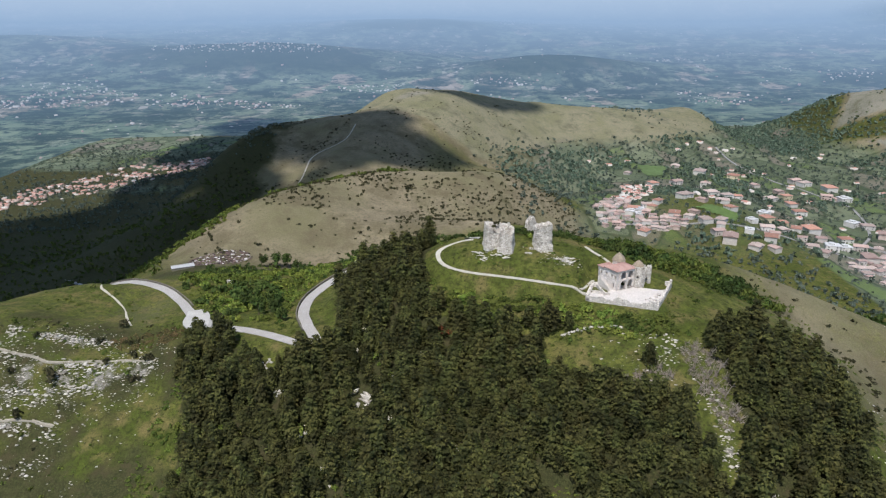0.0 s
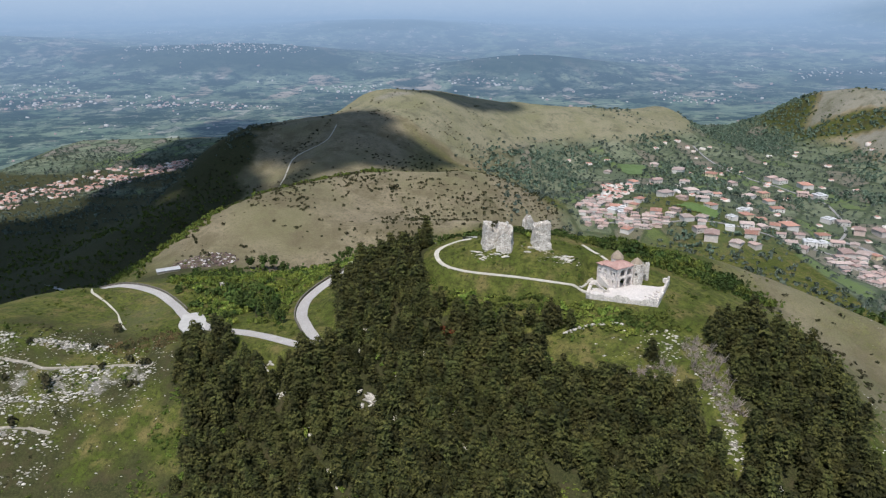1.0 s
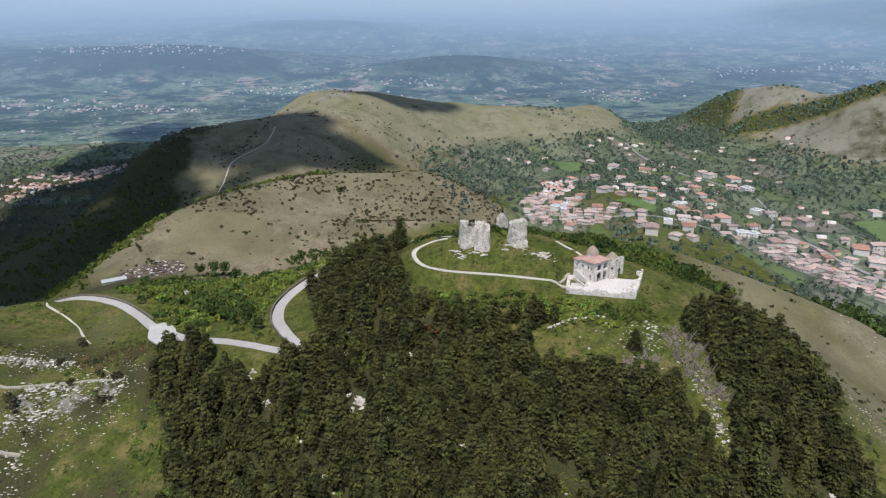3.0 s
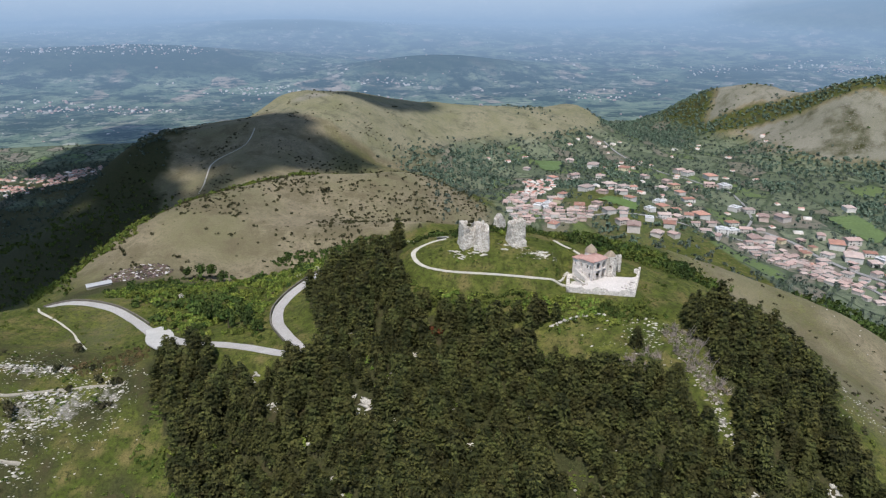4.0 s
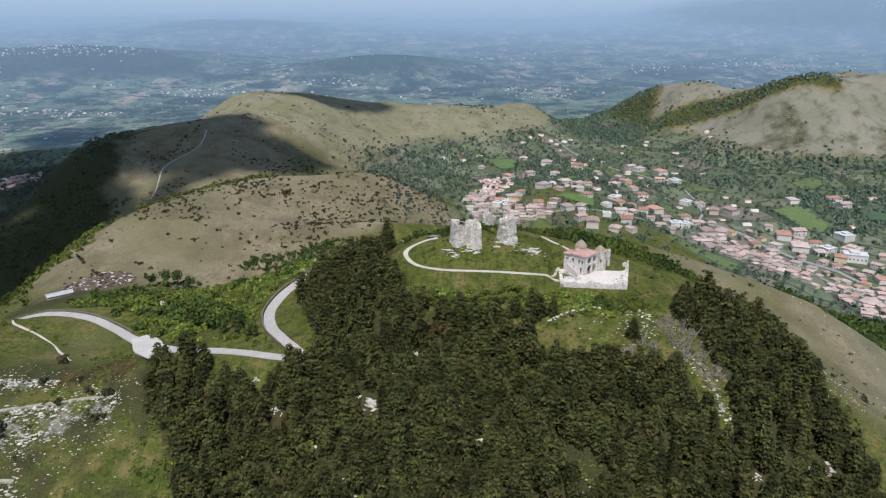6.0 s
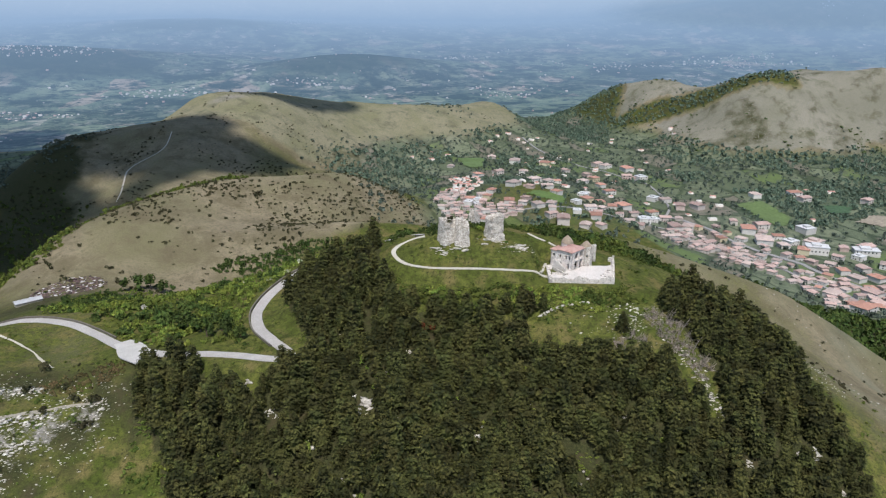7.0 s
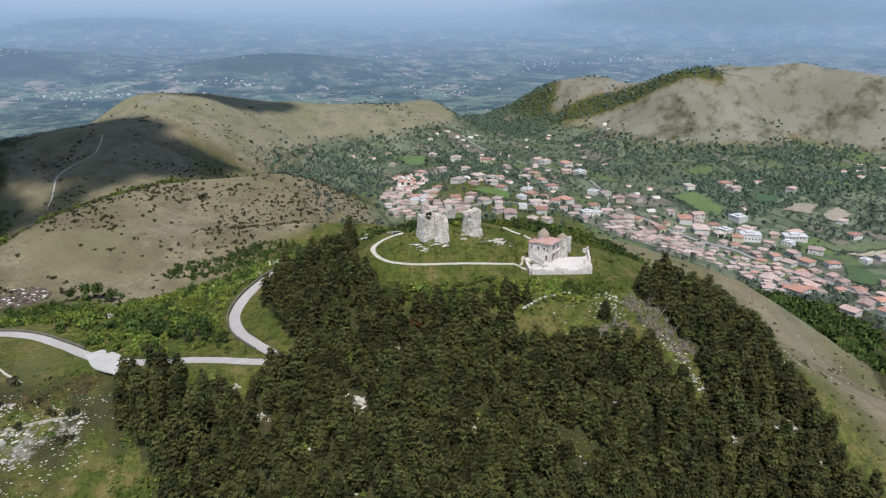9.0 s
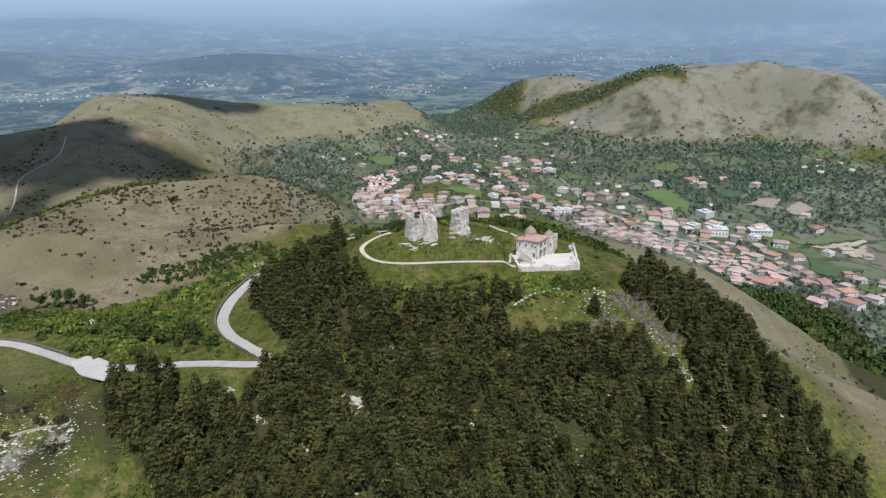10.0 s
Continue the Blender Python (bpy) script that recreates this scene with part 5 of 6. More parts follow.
bx, by = spread(-80, 106, 78, 200, 2.0, lambda x, y: (inside(x, y, FOREST) | inside(x, y, GROVE)) & (fbm(x, y, 8, 3, 71) > 0.4) & (fbm(x, y, 20, 2, 99) > 0.05), 71)
v, f = scattered(bx, by, rocks, 0.2, 0.9, 72, 0.0, (0.4, 0.9))
tagged(new("limestone_rubble", fast_mesh("limestone_rubble", v, f, ROCK)), "pale limestone outcrops in the gaps of the pine wood", "rocks", kind="stuff")


for x, y, s in OUTCROPS:
    k = np.random.default_rng(int(abs(x * 7)))
    crag = tagged(new("rock_outcrop"), "pale limestone outcrop in a gap between the pines", "rock", "outcrops in the pine wood")
    for _ in range(8):
        qx, qy, q = x + k.normal() * s * 0.8, y - 0.6 + k.normal() * s * 0.5, s * k.uniform(0.25, 0.7)
        p = part_mesh("rock", ROCKS[k.integers(5)], crag)
        p.matrix_basis = pose(qx, qy, z_at(qx, qy) + 0.1 * q, k.normal() * 25, k.normal() * 25, k.uniform(0, 360)) @ Matrix.Diagonal((q, q * 0.6, q * 1.1, 1))
EDGE = [(-78, 184), (-70, 184), (-65, 166), (-63, 140), (-58, 110), (-56, 86), (-70, 86), (-77, 120), (-78, 150), (-74, 166)]
bx, by = spread(-90, -52, 84, 190, 1.5, lambda x, y: inside(x, y, EDGE) & (fbm(x, y, 7, 3, 103) > 0.0), 73)
pick = fbm(bx, by, 12, 3, 104) + 0.012 * (140 - by)
for part_, leaf, words in ((pick > 0.1, BRACKEN, "brown old bracken along the edge of the wood"), (pick <= 0.1, LEAF, "green brambles along the edge of the wood")):
    v, f = scattered(bx[part_], by[part_], bushes, 0.2, 0.8, 74, squash=(0.5, 0.9))
    tagged(new("bracken", fast_mesh("bracken", v, f, leaf)), words, "shrubs", kind="stuff")
bx, by = spread(-104, -76, 180, 200, 1.3, lambda x, y: clear_of_roads(x, y, 3.6) & (hill(x, y, -87, 189, 1, 9, 4, 0.2) > 0.45) & (fbm(x, y, 5, 3, 105) > -0.2), 75)
v, f = scattered(bx, by, bushes, 0.2, 0.6, 76, squash=(0.5, 0.9))
tagged(new("bracken", fast_mesh("bracken", v, f, BRACKEN)), "dry brown bracken below the lay-by", "shrubs", kind="stuff")
for x, y, s, leaf, words in ((0.9, 166.0, 1.0, RUST, "small rust-brown dying pine at the wood's edge"), (2.4, 165.2, 0.8, RUST, "small rust-brown dying pine at the wood's edge")):
    tree = new("pine_tree")
    tagged(tree, words, "tree", "dying pines")
    v, f = bush_crown(int(x * 10), 3.4, 1.7, 150, 0.34)
    part_mesh("crown", fast_mesh("crown", v, f, leaf), tree)
    part_mesh("trunk", trunk_mesh("trunk", 2.6, 0.12, BARK, 3, 7), tree)
    tree.matrix_basis = pose(x, y, z_at(x, y), 0, 0, x * 40) @ Matrix.Scale(s, 4)
hut = new("stone_hut")
tagged(hut, "tiny pale stone hut among the scrub", "hut")
part("wall", strip_wall(3.0, 2.4, -0.8, 2.2, [(1.0, 1.9, 0.0, 1.8, False)]), WALLS, hut)
bm = bmesh.new()
box(bm, -0.2, 3.2, -0.25, 2.65, 2.2, 2.4)
part("roof", bm, STONE, hut, "flat stone-slab roof")
hut.matrix_basis = pose(-77.5, 234.1, z_at(-77.5, 234.1) - 0.3, 0, 0, -15) @ Matrix.Scale(0.62, 4)


def tufts(x, y):
    """Low plants on the open slopes of the castle hill."""
    open_ = ~inside(x, y, FOREST) & ~inside(x, y, GROVE) & clear_of_roads(x, y, 3.4)
    u, v = to_platform(x, y)
    off = (u < -1.5) | (u > 20) | (v < -1.5) | (v > 17)
    p = 0.12 + 0.4 * smooth(0.1, 0.4, fbm(x, y, 16, 3, 83))
    p = np.where((x > -6) & (x < 62) & (y > 160) & (y < 174), 0.6, p)
    return open_ & off & (np.random.default_rng(9).random(len(x)) < p)


bx, by = spread(-138, 120, 95, 232, 2.2, tufts, 25)
v, f = scattered(bx, by, small, 0.2, 0.75, 26, squash=(0.5, 1.0))
tagged(new("low_shrubs", fast_mesh("low_shrubs", v, f, LEAF)), "low green shrubs and tall weeds in the grass", "shrubs", kind="stuff")


bx, by = spread(-140, -78, 95, 200, 1.7, lambda x, y: clear_of_roads(x, y, 3.4) & (np.random.default_rng(27).random(len(x)) < 0.75 * smooth(0.12, 0.4, fbm(x * 0.5, y, 9, 3, 106))), 77)
v, f = scattered(bx, by, small, 0.15, 0.55, 78, squash=(0.35, 0.7))
tagged(new("low_scrub", fast_mesh("low_scrub", v, f, HEATH)), "low dark heathy scrub between the limestone ledges", "shrubs", kind="stuff")


def hill_scrub(x, y):
    q = hill(x, y, -20, 520, 1, 130, 62, 0.65)
    p = 0.6 * smooth(-0.05, 0.4, fbm(x, y, 55, 3, 84)) * smooth(0.35, 0.6, q) + 0.07 * (q > 0.3) + 0.45 * smooth(0.3, 0.7, hill(x, y, 95, 585, 1, 45, 65, -0.4))
    return np.random.default_rng(10).random(len(x)) < p


bx, by = spread(-160, 120, 390, 680, 4.2, hill_scrub, 27)
v, f = scattered(bx, by, small, 0.42, 1.5, 28)
tagged(new("hill_scrub", fast_mesh("hill_scrub", v, f, HEATH)), "dark scattered scrub on the brown hill", "shrubs", kind="stuff")


def high_scrub(x, y):
    c = fbm(x, y * 1.4, 46, 4, 120)
    shaded = smooth(0.25, 0.6, hill(x, y, -90, 830, 1, 170, 130, 0.0)) * (0.05 + 0.75 * smooth(0.08, 0.42, c))
    straw = smooth(0.3, 0.6, hill(x, y, 120, 1030, 1, 260, 110, 0.1)) * (0.02 + 0.3 * smooth(0.25, 0.5, c))
    return clear_of_roads(x, y, 5) & (np.random.default_rng(31).random(len(x)) < np.maximum(shaded, straw))


bx, by = spread(-330, 420, 690, 1140, 5.5, high_scrub, 87)
v, f = scattered(bx, by, clumps, 0.22, 0.62, 88, squash=(0.5, 0.9))
tagged(new("hill_scrub", fast_mesh("hill_scrub", v, f, HEATH)), "low dark scrub in drifts over the farther hills", "shrubs", kind="stuff")


def mountain_scrub(x, y):
    c = fbm(x * 1.3, y, 55, 4, 121)
    p = (0.015 + 0.5 * smooth(0.22, 0.5, c)) * smooth(-112, -98, bare(x, y)) + 0.5 * smooth(0.05, 0.3, c) * smooth(-85, -105, bare(x, y)) * smooth(-125, -112, bare(x, y))
    return np.random.default_rng(32).random(len(x)) < p


bx, by = spread(500, 1060, 600, 1180, 7.0, mountain_scrub, 89)
v, f = scattered(bx, by, clumps, 0.3, 0.95, 90, squash=(0.5, 0.9))
tagged(new("mountain_scrub", fast_mesh("mountain_scrub", v, f, BRUSH)), "dark green scrub in the folds of the bare mountain", "shrubs", kind="stuff")
for x, y, s in ((-88.5, 181, 1.3), (-96, 178, 0.9), (-84, 179, 1.0), (-107, 171, 1.5), (-118, 184, 1.0), (-101, 186, 0.9), (-113, 161, 1.4), (-92, 187, 0.8), (-119, 172, 0.8), (-99, 197.5, 1.2), (-26, 544, 2.6), (-86, 172, 1.1)):
    v, f = bushes[int(abs(x)) % 5]
    ob = new("round_shrub", fast_mesh("round_shrub", v, f, HEATH))
    ob.matrix_basis = pose(x, y, z_at(x, y) - 0.2, 0, 0, x * 7) @ Matrix.Scale(s, 4)
    tagged(ob, "dark rounded shrub standing alone in the pasture", "shrub", "single shrubs")


for x, y, s in ((-30, 231, 1.0), (-24, 236, 1.2), (-36, 228, 0.8), (-44, 240, 1.0), (-52, 262, 1.3), (-20, 246, 1.1), (-62, 250, 1.0), (2, 236, 1.2), (8, 231, 0.9), (-40, 256, 1.2)):
    v, f = bushes[int(abs(x + y)) % 5]
    ob = new("blossoming_shrub", fast_mesh("blossoming_shrub", v, f, BLOSSOM))
    ob.matrix_basis = pose(x, y, z_at(x, y) - 0.1, 0, 0, x * 7) @ Matrix.Scale(s * 0.8, 4)
    tagged(ob, "pale blossoming shrub among the green scrub", "shrub", "blossoming shrubs")


def dead_brush(x, y):
    q = hill(x, y, 61, 146, 1, 3.2, 7, 0.2) + 0.9 * hill(x, y, 47, 143.5, 1, 5, 2.5, 0.0) + hill(x, y, 61.5, 136, 1, 2.2, 6, 0.0)
    return np.random.default_rng(16).random(len(x)) < 0.85 * smooth(0.3, 0.8, q)


def bare_bush(seed):
    """A tangle of thin bare branches."""
    g = np.random.default_rng(seed)
    n = 40
    a = g.normal(size=(n, 3)) * np.array([0.25, 0.25, 0.1])
    d = unit(g.normal(size=(n, 3)) + np.array([0, 0, 0.7]))
    e = a + d * g.uniform(0.6, 1.6, (n, 1))
    w = unit(np.cross(d, g.normal(size=(n, 3)))) * 0.055
    v = np.stack([a - w, a + w, e], 1).reshape(-1, 3)
    return v, np.arange(n * 3).reshape(-1, 3)


bx, by = spread(36, 90, 95, 175, 1.5, dead_brush, 29)
v, f = scattered(bx, by, [bare_bush(k) for k in range(5)], 0.9, 2.0, 30, 0.0)
tagged(new("dead_brush", fast_mesh("dead_brush", v, f, TWIG)), "grey leafless brush on the stony slope", "shrubs", kind="stuff")
for x, y, s, t in ((61.5, 147, 1.0, 60), (62.5, 143, 1.2, 40), (62, 140, 0.9, 75), (63, 149, 0.8, 20), (62.5, 137, 1.0, 55), (61, 143, 0.9, 95), (62.5, 133, 0.8, 30)):
    ob = new("dead_tree", trunk_mesh("dead_tree", 5.0, 0.12, TWIG, 6, int(x + y)))
    ob.matrix_basis = pose(x, y, z_at(x, y), 0, 0, t) @ pose(0, 0, 0, 25, 0, 0) @ Matrix.Scale(s, 4)
    tagged(ob, "grey dead pine leaning on the slope", "tree", "dead trees by the clearing")


def broadleaf(x, y, s, seed, label):
    """A spreading tree: trunk with limbs and a crown in clumps."""
    tree = new("tree")
    tagged(tree, label, "tree", "single broad-leaved trees")
    v, f = bush_crown(seed, 5.0, 2.6, 230, 0.26)
    v = v + np.array([0, 0, 1.2])
    part_mesh("crown", fast_mesh("crown", v, f, BRUSH), tree)
    part_mesh("trunk", trunk_mesh("trunk", 3.4, 0.22, BARK, 4, seed), tree)
    tree.matrix_basis = pose(x, y, z_at(x, y), 0, 0, seed * 50) @ Matrix.Scale(s, 4)
    return tree


for i, (x, y, s) in enumerate(((-56, 196, 1.0), (-52, 199, 1.1), (-58, 203, 0.9), (-50, 193, 0.9), (-100, 392, 1.5), (-94, 396, 1.6), (-88, 392, 1.3), (-107, 388, 1.2), (-47, 187, 0.8), (-62, 208, 1.0))):
    broadleaf(x, y, s, 40 + i, "dark green broad-leaved tree beside the lane" if y < 300 else "dark green tree beside the farm yard")
for x, y, s in ((48.5, 147.5, 0.9), (28, 161, 1.0), (25.5, 160, 1.05), (22, 163, 0.9), (31.5, 160.0, 0.7), (27, 164, 0.8)):
    t = copy_thing(pines[int(x) % 6], pose(x, y, z_at(x, y), 0, 0, x * 31) @ Matrix.Scale(s, 4))
    t.matrix_basis = pose(x, y, z_at(x, y), 0, 0, x * 31) @ Matrix.Scale(s, 4)


def far_woods(x, y):
    """Trees of the upland valley, the mountain's foot and the plain."""
    z = bare(x, y)
    p = np.zeros(len(x))
    valley = (x > 70) & (y > 400) & (z < -106)
    rows = 0.5 + 0.5 * np.sin((x * 0.5 + y * 0.86) / 11 * 6.283 / 1.6)
    p = np.where(valley, 0.2 + 0.5 * smooth(-0.2, 0.35, fbm(x, y, 80, 4, 85)) + 0.22 * rows, p)
    foot = (x > 600) & (y > 420) & (z > -129) & (z < -112 + 14 * fbm(x, y, 70, 3, 89)) & (fbm(x, y, 120, 3, 86) > -0.2)
    p = np.where(foot, 0.95, p)
    p = np.where((x > 600) & (y < 640), 0.6, p)
    p = np.where((x > 490) & (x < 780) & (y > 425) & (y < 640) & (fbm(x, y, 70, 3, 115) > -0.25), np.maximum(p, 0.85), p)
    p = np.maximum(p, 0.9 * wooded_flank(x, y))
    gorge = hill(x, y, 165, 905, 1, 100, 40, 0.45) + hill(x, y, 20, 700, 1, 110, 28, 0.55)
    p = np.maximum(p, 0.8 * smooth(0.35, 0.7, gorge + 0.2 * fbm(x, y, 50, 3, 87)))
    lee = smooth(130, 190, x) * (1 - smooth(420, 500, y)) * smooth(-74, -86, z) * smooth(-139, -132, z)
    p = np.maximum(p, 0.95 * lee)
    p = np.maximum(p, 0.45 * smooth(0.3, 0.6, hill(x, y, 105, 590, 1, 32, 75, -0.5)))
    west = hill(x, y, -190, 560, 1, 60, 160, 0.25) + hill(x, y, -100, 645, 1, 130, 26, 0.5)
    p = np.maximum(p, 0.85 * smooth(0.4, 0.7, west) * (1 - smooth(0.3, 0.5, hill(x, y, -30, 520, 1, 135, 70, 0.65))))
    p = np.maximum(p, 0.55 * smooth(-185, -225, x) * (y > 440) * (y < 900) * smooth(-0.35, 0.1, fbm(x, y, 60, 3, 113)))
    p = np.maximum(p, 0.5 * hill(x, y, 292, 1120, 1, 24, 34, 0.3))
    flat = (z < -150) & (x < 0)
    p = np.where(flat, (0.3 + 0.5 * smooth(0.0, 0.4, fbm(x, y, 90, 4, 88))) * (1 - 0.7 * smooth(1180, 1420, y)), p)
    p = np.where((z > -112) & (x > 560) & (y > 560), np.maximum(p, 0.05 * smooth(-0.1, 0.3, fbm(x, y, 60, 3, 107))), p)
    for poly in FIELDS:
        p = np.where(inside(x, y, poly), 0.0, p)
    for q in BUILT:
        p = np.where(np.hypot(x - q[0], y - q[1]) < q[2], 0.0, p)
    for line, gap in ((STREET, 9), (HIGHWAY, 6)):
        d, _ = along(x, y, line)
        p = np.where(d < gap, 0, p)
    return p


# ---- villages ----
STREET = [(345, 535), (350, 507), (358, 484), (369, 460), (378, 438), (380, 418), (383, 400), (386, 382), (382, 362), (372, 345)]
HIGHWAY = [(370, 585), (388, 545), (389, 510), (391, 482), (398, 456), (405, 440), (409, 411), (414, 396), (418, 366), (410, 335), (409, 300), (420, 250)]
MIDWAY = [(204, 590), (250, 580), (300, 566), (345, 535)]
UPPER = [(216, 778), (216, 740), (190, 695), (166, 660), (158, 612), (190, 606), (212, 592)]
FIELDS = [[(463, 595), (494, 596), (492, 549), (467, 529), (457, 536)], [(538, 513), (572, 526), (581, 509), (551, 492)], [(560, 485), (592, 495), (585, 472), (555, 465)],
          [(484, 423), (559, 410), (553, 394), (487, 408)], [(491, 402), (552, 391), (545, 385), (502, 392)], [(511, 380), (542, 383), (511, 361), (500, 368)],
          [(464, 381), (470, 350), (488, 345), (441, 338), (436, 357)], [(544, 567), (573, 553), (552, 535), (533, 542)], [(258, 919), (295, 908), (273, 861), (253, 858)], [(246, 630), (265, 602), (253, 584), (232, 620)]]
FIELD_TONES = [(0.115, 0.165, 0.06), (0.3, 0.26, 0.2), (0.32, 0.28, 0.22), (0.13, 0.16, 0.08), (0.42, 0.38, 0.27), (0.4, 0.35, 0.25), (0.075, 0.12, 0.05), (0.06, 0.11, 0.055), (0.11, 0.165, 0.06), (0.11, 0.17, 0.05)]
BUILT = []
STREETS = plain("village_asphalt", (0.25, 0.245, 0.24), (0.31, 0.3, 0.285), 0.2)
WALL_TONES = [plain("house_plaster", a, tuple(v * 0.85 for v in a), 0.3, 0.85, vary=0.15) for a in ((0.64, 0.58, 0.53), (0.7, 0.67, 0.63), (0.6, 0.47, 0.41), (0.66, 0.58, 0.4))]
ROOF_TONES = [plain("roof_tiles", a, b, 0.4, 0.9, vary=0.25) for a, b in (((0.47, 0.34, 0.3), (0.36, 0.255, 0.22)), ((0.44, 0.24, 0.18), (0.33, 0.18, 0.135)), ((0.46, 0.37, 0.33), (0.36, 0.28, 0.245)))]
PALE_ROOF = plain("pale_flat_roof", (0.6, 0.6, 0.6), (0.5, 0.5, 0.51), 0.3, 0.8)
GLASS = plain("window_glass_dark", (0.03, 0.035, 0.04), (0.04, 0.045, 0.05), 1.0, 0.15, spec=0.5)
WIN = {}


def window_mesh():
    if "w" not in WIN:
        bm = boxed(-0.5, 0.5, -0.05, 0.03, 0.0, 1.4)
        me = bpy.data.meshes.new("window")
        bm.to_mesh(me)
        bm.free()
        me.materials.append(GLASS)
        WIN["w"] = me
    return WIN["w"]


def village_house(kind, wide, deep, high, wall, roof, flat=False, wing=False):
    h = new("house")
    tagged(h, "cream house with a red tiled roof in the valley village" if not flat else "pale flat-roofed house in the valley village", "house", "village houses")
    bm = boxed(-wide / 2, wide / 2, -deep / 2, deep / 2, -2.5, high)
    if wing:
        box(bm, wide / 2, wide / 2 + 4, -deep / 2, deep / 6, -2.5, high - 2.6)
    part("wall", bm, wall, h)
    bm = bmesh.new()
    e, rise = 0.5, deep * 0.22

    def pitched(x0, x1, y0, y1, z, rise, hip):
        q = [bm.verts.new((x, y, zz)) for zz in (z, z + 0.2) for x, y in ((x0, y0), (x1, y0), (x1, y1), (x0, y1))]
        ym = (y0 + y1) / 2
        r0, r1 = bm.verts.new((x0 + hip, ym, z + 0.2 + rise)), bm.verts.new((x1 - hip, ym, z + 0.2 + rise))
        a, b, c, d = q[4:]
        for f in ((a, b, r1, r0), (b, c, r1), (c, d, r0, r1), (d, a, r0), (q[3], q[2], q[1], q[0])):
            bm.faces.new(f)
        for i in range(4):
            bm.faces.new((q[i], q[(i + 1) % 4], q[4 + (i + 1) % 4], q[4 + i]))

    if flat:
        box(bm, -wide / 2 - 0.2, wide / 2 + 0.2, -deep / 2 - 0.2, deep / 2 + 0.2, high, high + 0.35)
        box(bm, -wide / 4, wide / 8, -deep / 4, deep / 4, high + 0.35, high + 2.4)
        part("roof", bm, PALE_ROOF, h)
    else:
        pitched(-wide / 2 - e, wide / 2 + e, -deep / 2 - e, deep / 2 + e, high, rise, wide * 0.3 if kind % 2 else 0.05)
        if wing:
            pitched(wide / 2 - 0.3, wide / 2 + 4.4, -deep / 2 - 0.4, deep / 6 + 0.4, high - 2.6, 0.9, 0.05)
        r = part("roof", bm, roof, h)
        part("chimney", boxed(wide * 0.2, wide * 0.2 + 0.6, 0.4, 1.0, high, high + rise + 0.9), wall, r)
    for y, turn in ((-deep / 2 - 0.01, 0),):
        for x in (-wide * 0.3, wide * 0.3):
            for z in ((0.9, 3.9) if high > 5 else (0.9,)):
                w = part_mesh("window", window_mesh(), h)
                w.matrix_basis = pose(x if turn == 0 else -x, y, z, 0, 0, turn)
    part("door", boxed(-wide * 0.12, -wide * 0.12 + 1.0, -deep / 2 - 0.06, -deep / 2, 0, 2.1), BARK, h)
    return h


kinds = [village_house(0, 10, 8, 6.2, WALL_TONES[0], ROOF_TONES[0]), village_house(1, 11, 9, 6.0, WALL_TONES[1], ROOF_TONES[1]), village_house(2, 8, 7, 5.6, WALL_TONES[2], ROOF_TONES[0], wing=True),
         village_house(3, 12, 10, 6.4, WALL_TONES[1], ROOF_TONES[2]), village_house(4, 9, 8, 3.6, WALL_TONES[0], ROOF_TONES[2], wing=True), village_house(5, 10, 9, 7.0, WALL_TONES[3], ROOF_TONES[1]), village_house(6, 10, 9, 6.2, WALL_TONES[1], PALE_ROOF, flat=True)]
used = set()
PLOTS = []


def put_house(k, x, y, turn, s=1.0, label="", tall=False):
    s *= 0.8 if not tall else 0.92
    BUILT.append((x, y, 7.5 * s * (1.35 if tall else 1.0)))
    PLOTS.append((k, x, y, turn, s, label))


def raise_house(k, x, y, turn, s, label):
    m = pose(x, y, z_at(x, y) + 0.2, 0, 0, turn) @ Matrix.Diagonal((s * 1.14, s * 1.14, s * 0.7, 1))
    if k in used:
        h = copy_thing(kinds[k], m)
    else:
        h = kinds[k]
        used.add(k)
    h.matrix_basis = m
    return tagged(h, label)


def free(x, y, gap):
    return all(math.hypot(x - a, y - b) > gap for a, b, _ in BUILT)


g = random.Random(5)


def along_street(line, gap, rows, spread_, tight, only=(0, 1, 2, 3, 4, 5), s=1.0, label=""):
    pts = curve(line, gap)
    d = np.gradient(pts, axis=0)
    for (x, y), (dx, dy) in zip(pts, d):
        n = math.hypot(dx, dy)
        turn = math.degrees(math.atan2(dy, dx))
        for off in rows:
            qx, qy = x - dy / n * off + g.gauss(0, spread_), y + dx / n * off + g.gauss(0, spread_)
            if free(qx, qy, tight):
                put_house(g.choice(only), qx, qy, turn + g.choice((0, 90, 90, 180)) + g.gauss(0, 14), s * g.uniform(0.8, 1.12), label)


# houses that stand out, by kind, place and breadth
UPLAND = [(3, 324, 870, 1.46), (5, 357, 845, 1.45), (0, 362, 794, 1.04), (3, 307, 801, 1.02), (0, 415, 810, 1.32), (3, 417, 791, 1.18), (1, 435, 769, 1.64), (2, 414, 735, 1.57), (6, 428, 725, 1.35), (2, 374, 759, 1.24), (5, 371, 736, 1.1), (1, 361, 703, 1.05),
          (3, 348, 722, 1.07), (1, 354, 671, 1.22), (3, 285, 685, 0.99), (1, 301, 697, 1.01), (3, 272, 692, 1.18), (3, 234, 660, 1.21), (0, 272, 800, 1.33), (3, 229, 587, 1.02), (3, 238, 575, 0.76), (0, 231, 562, 1.07)]
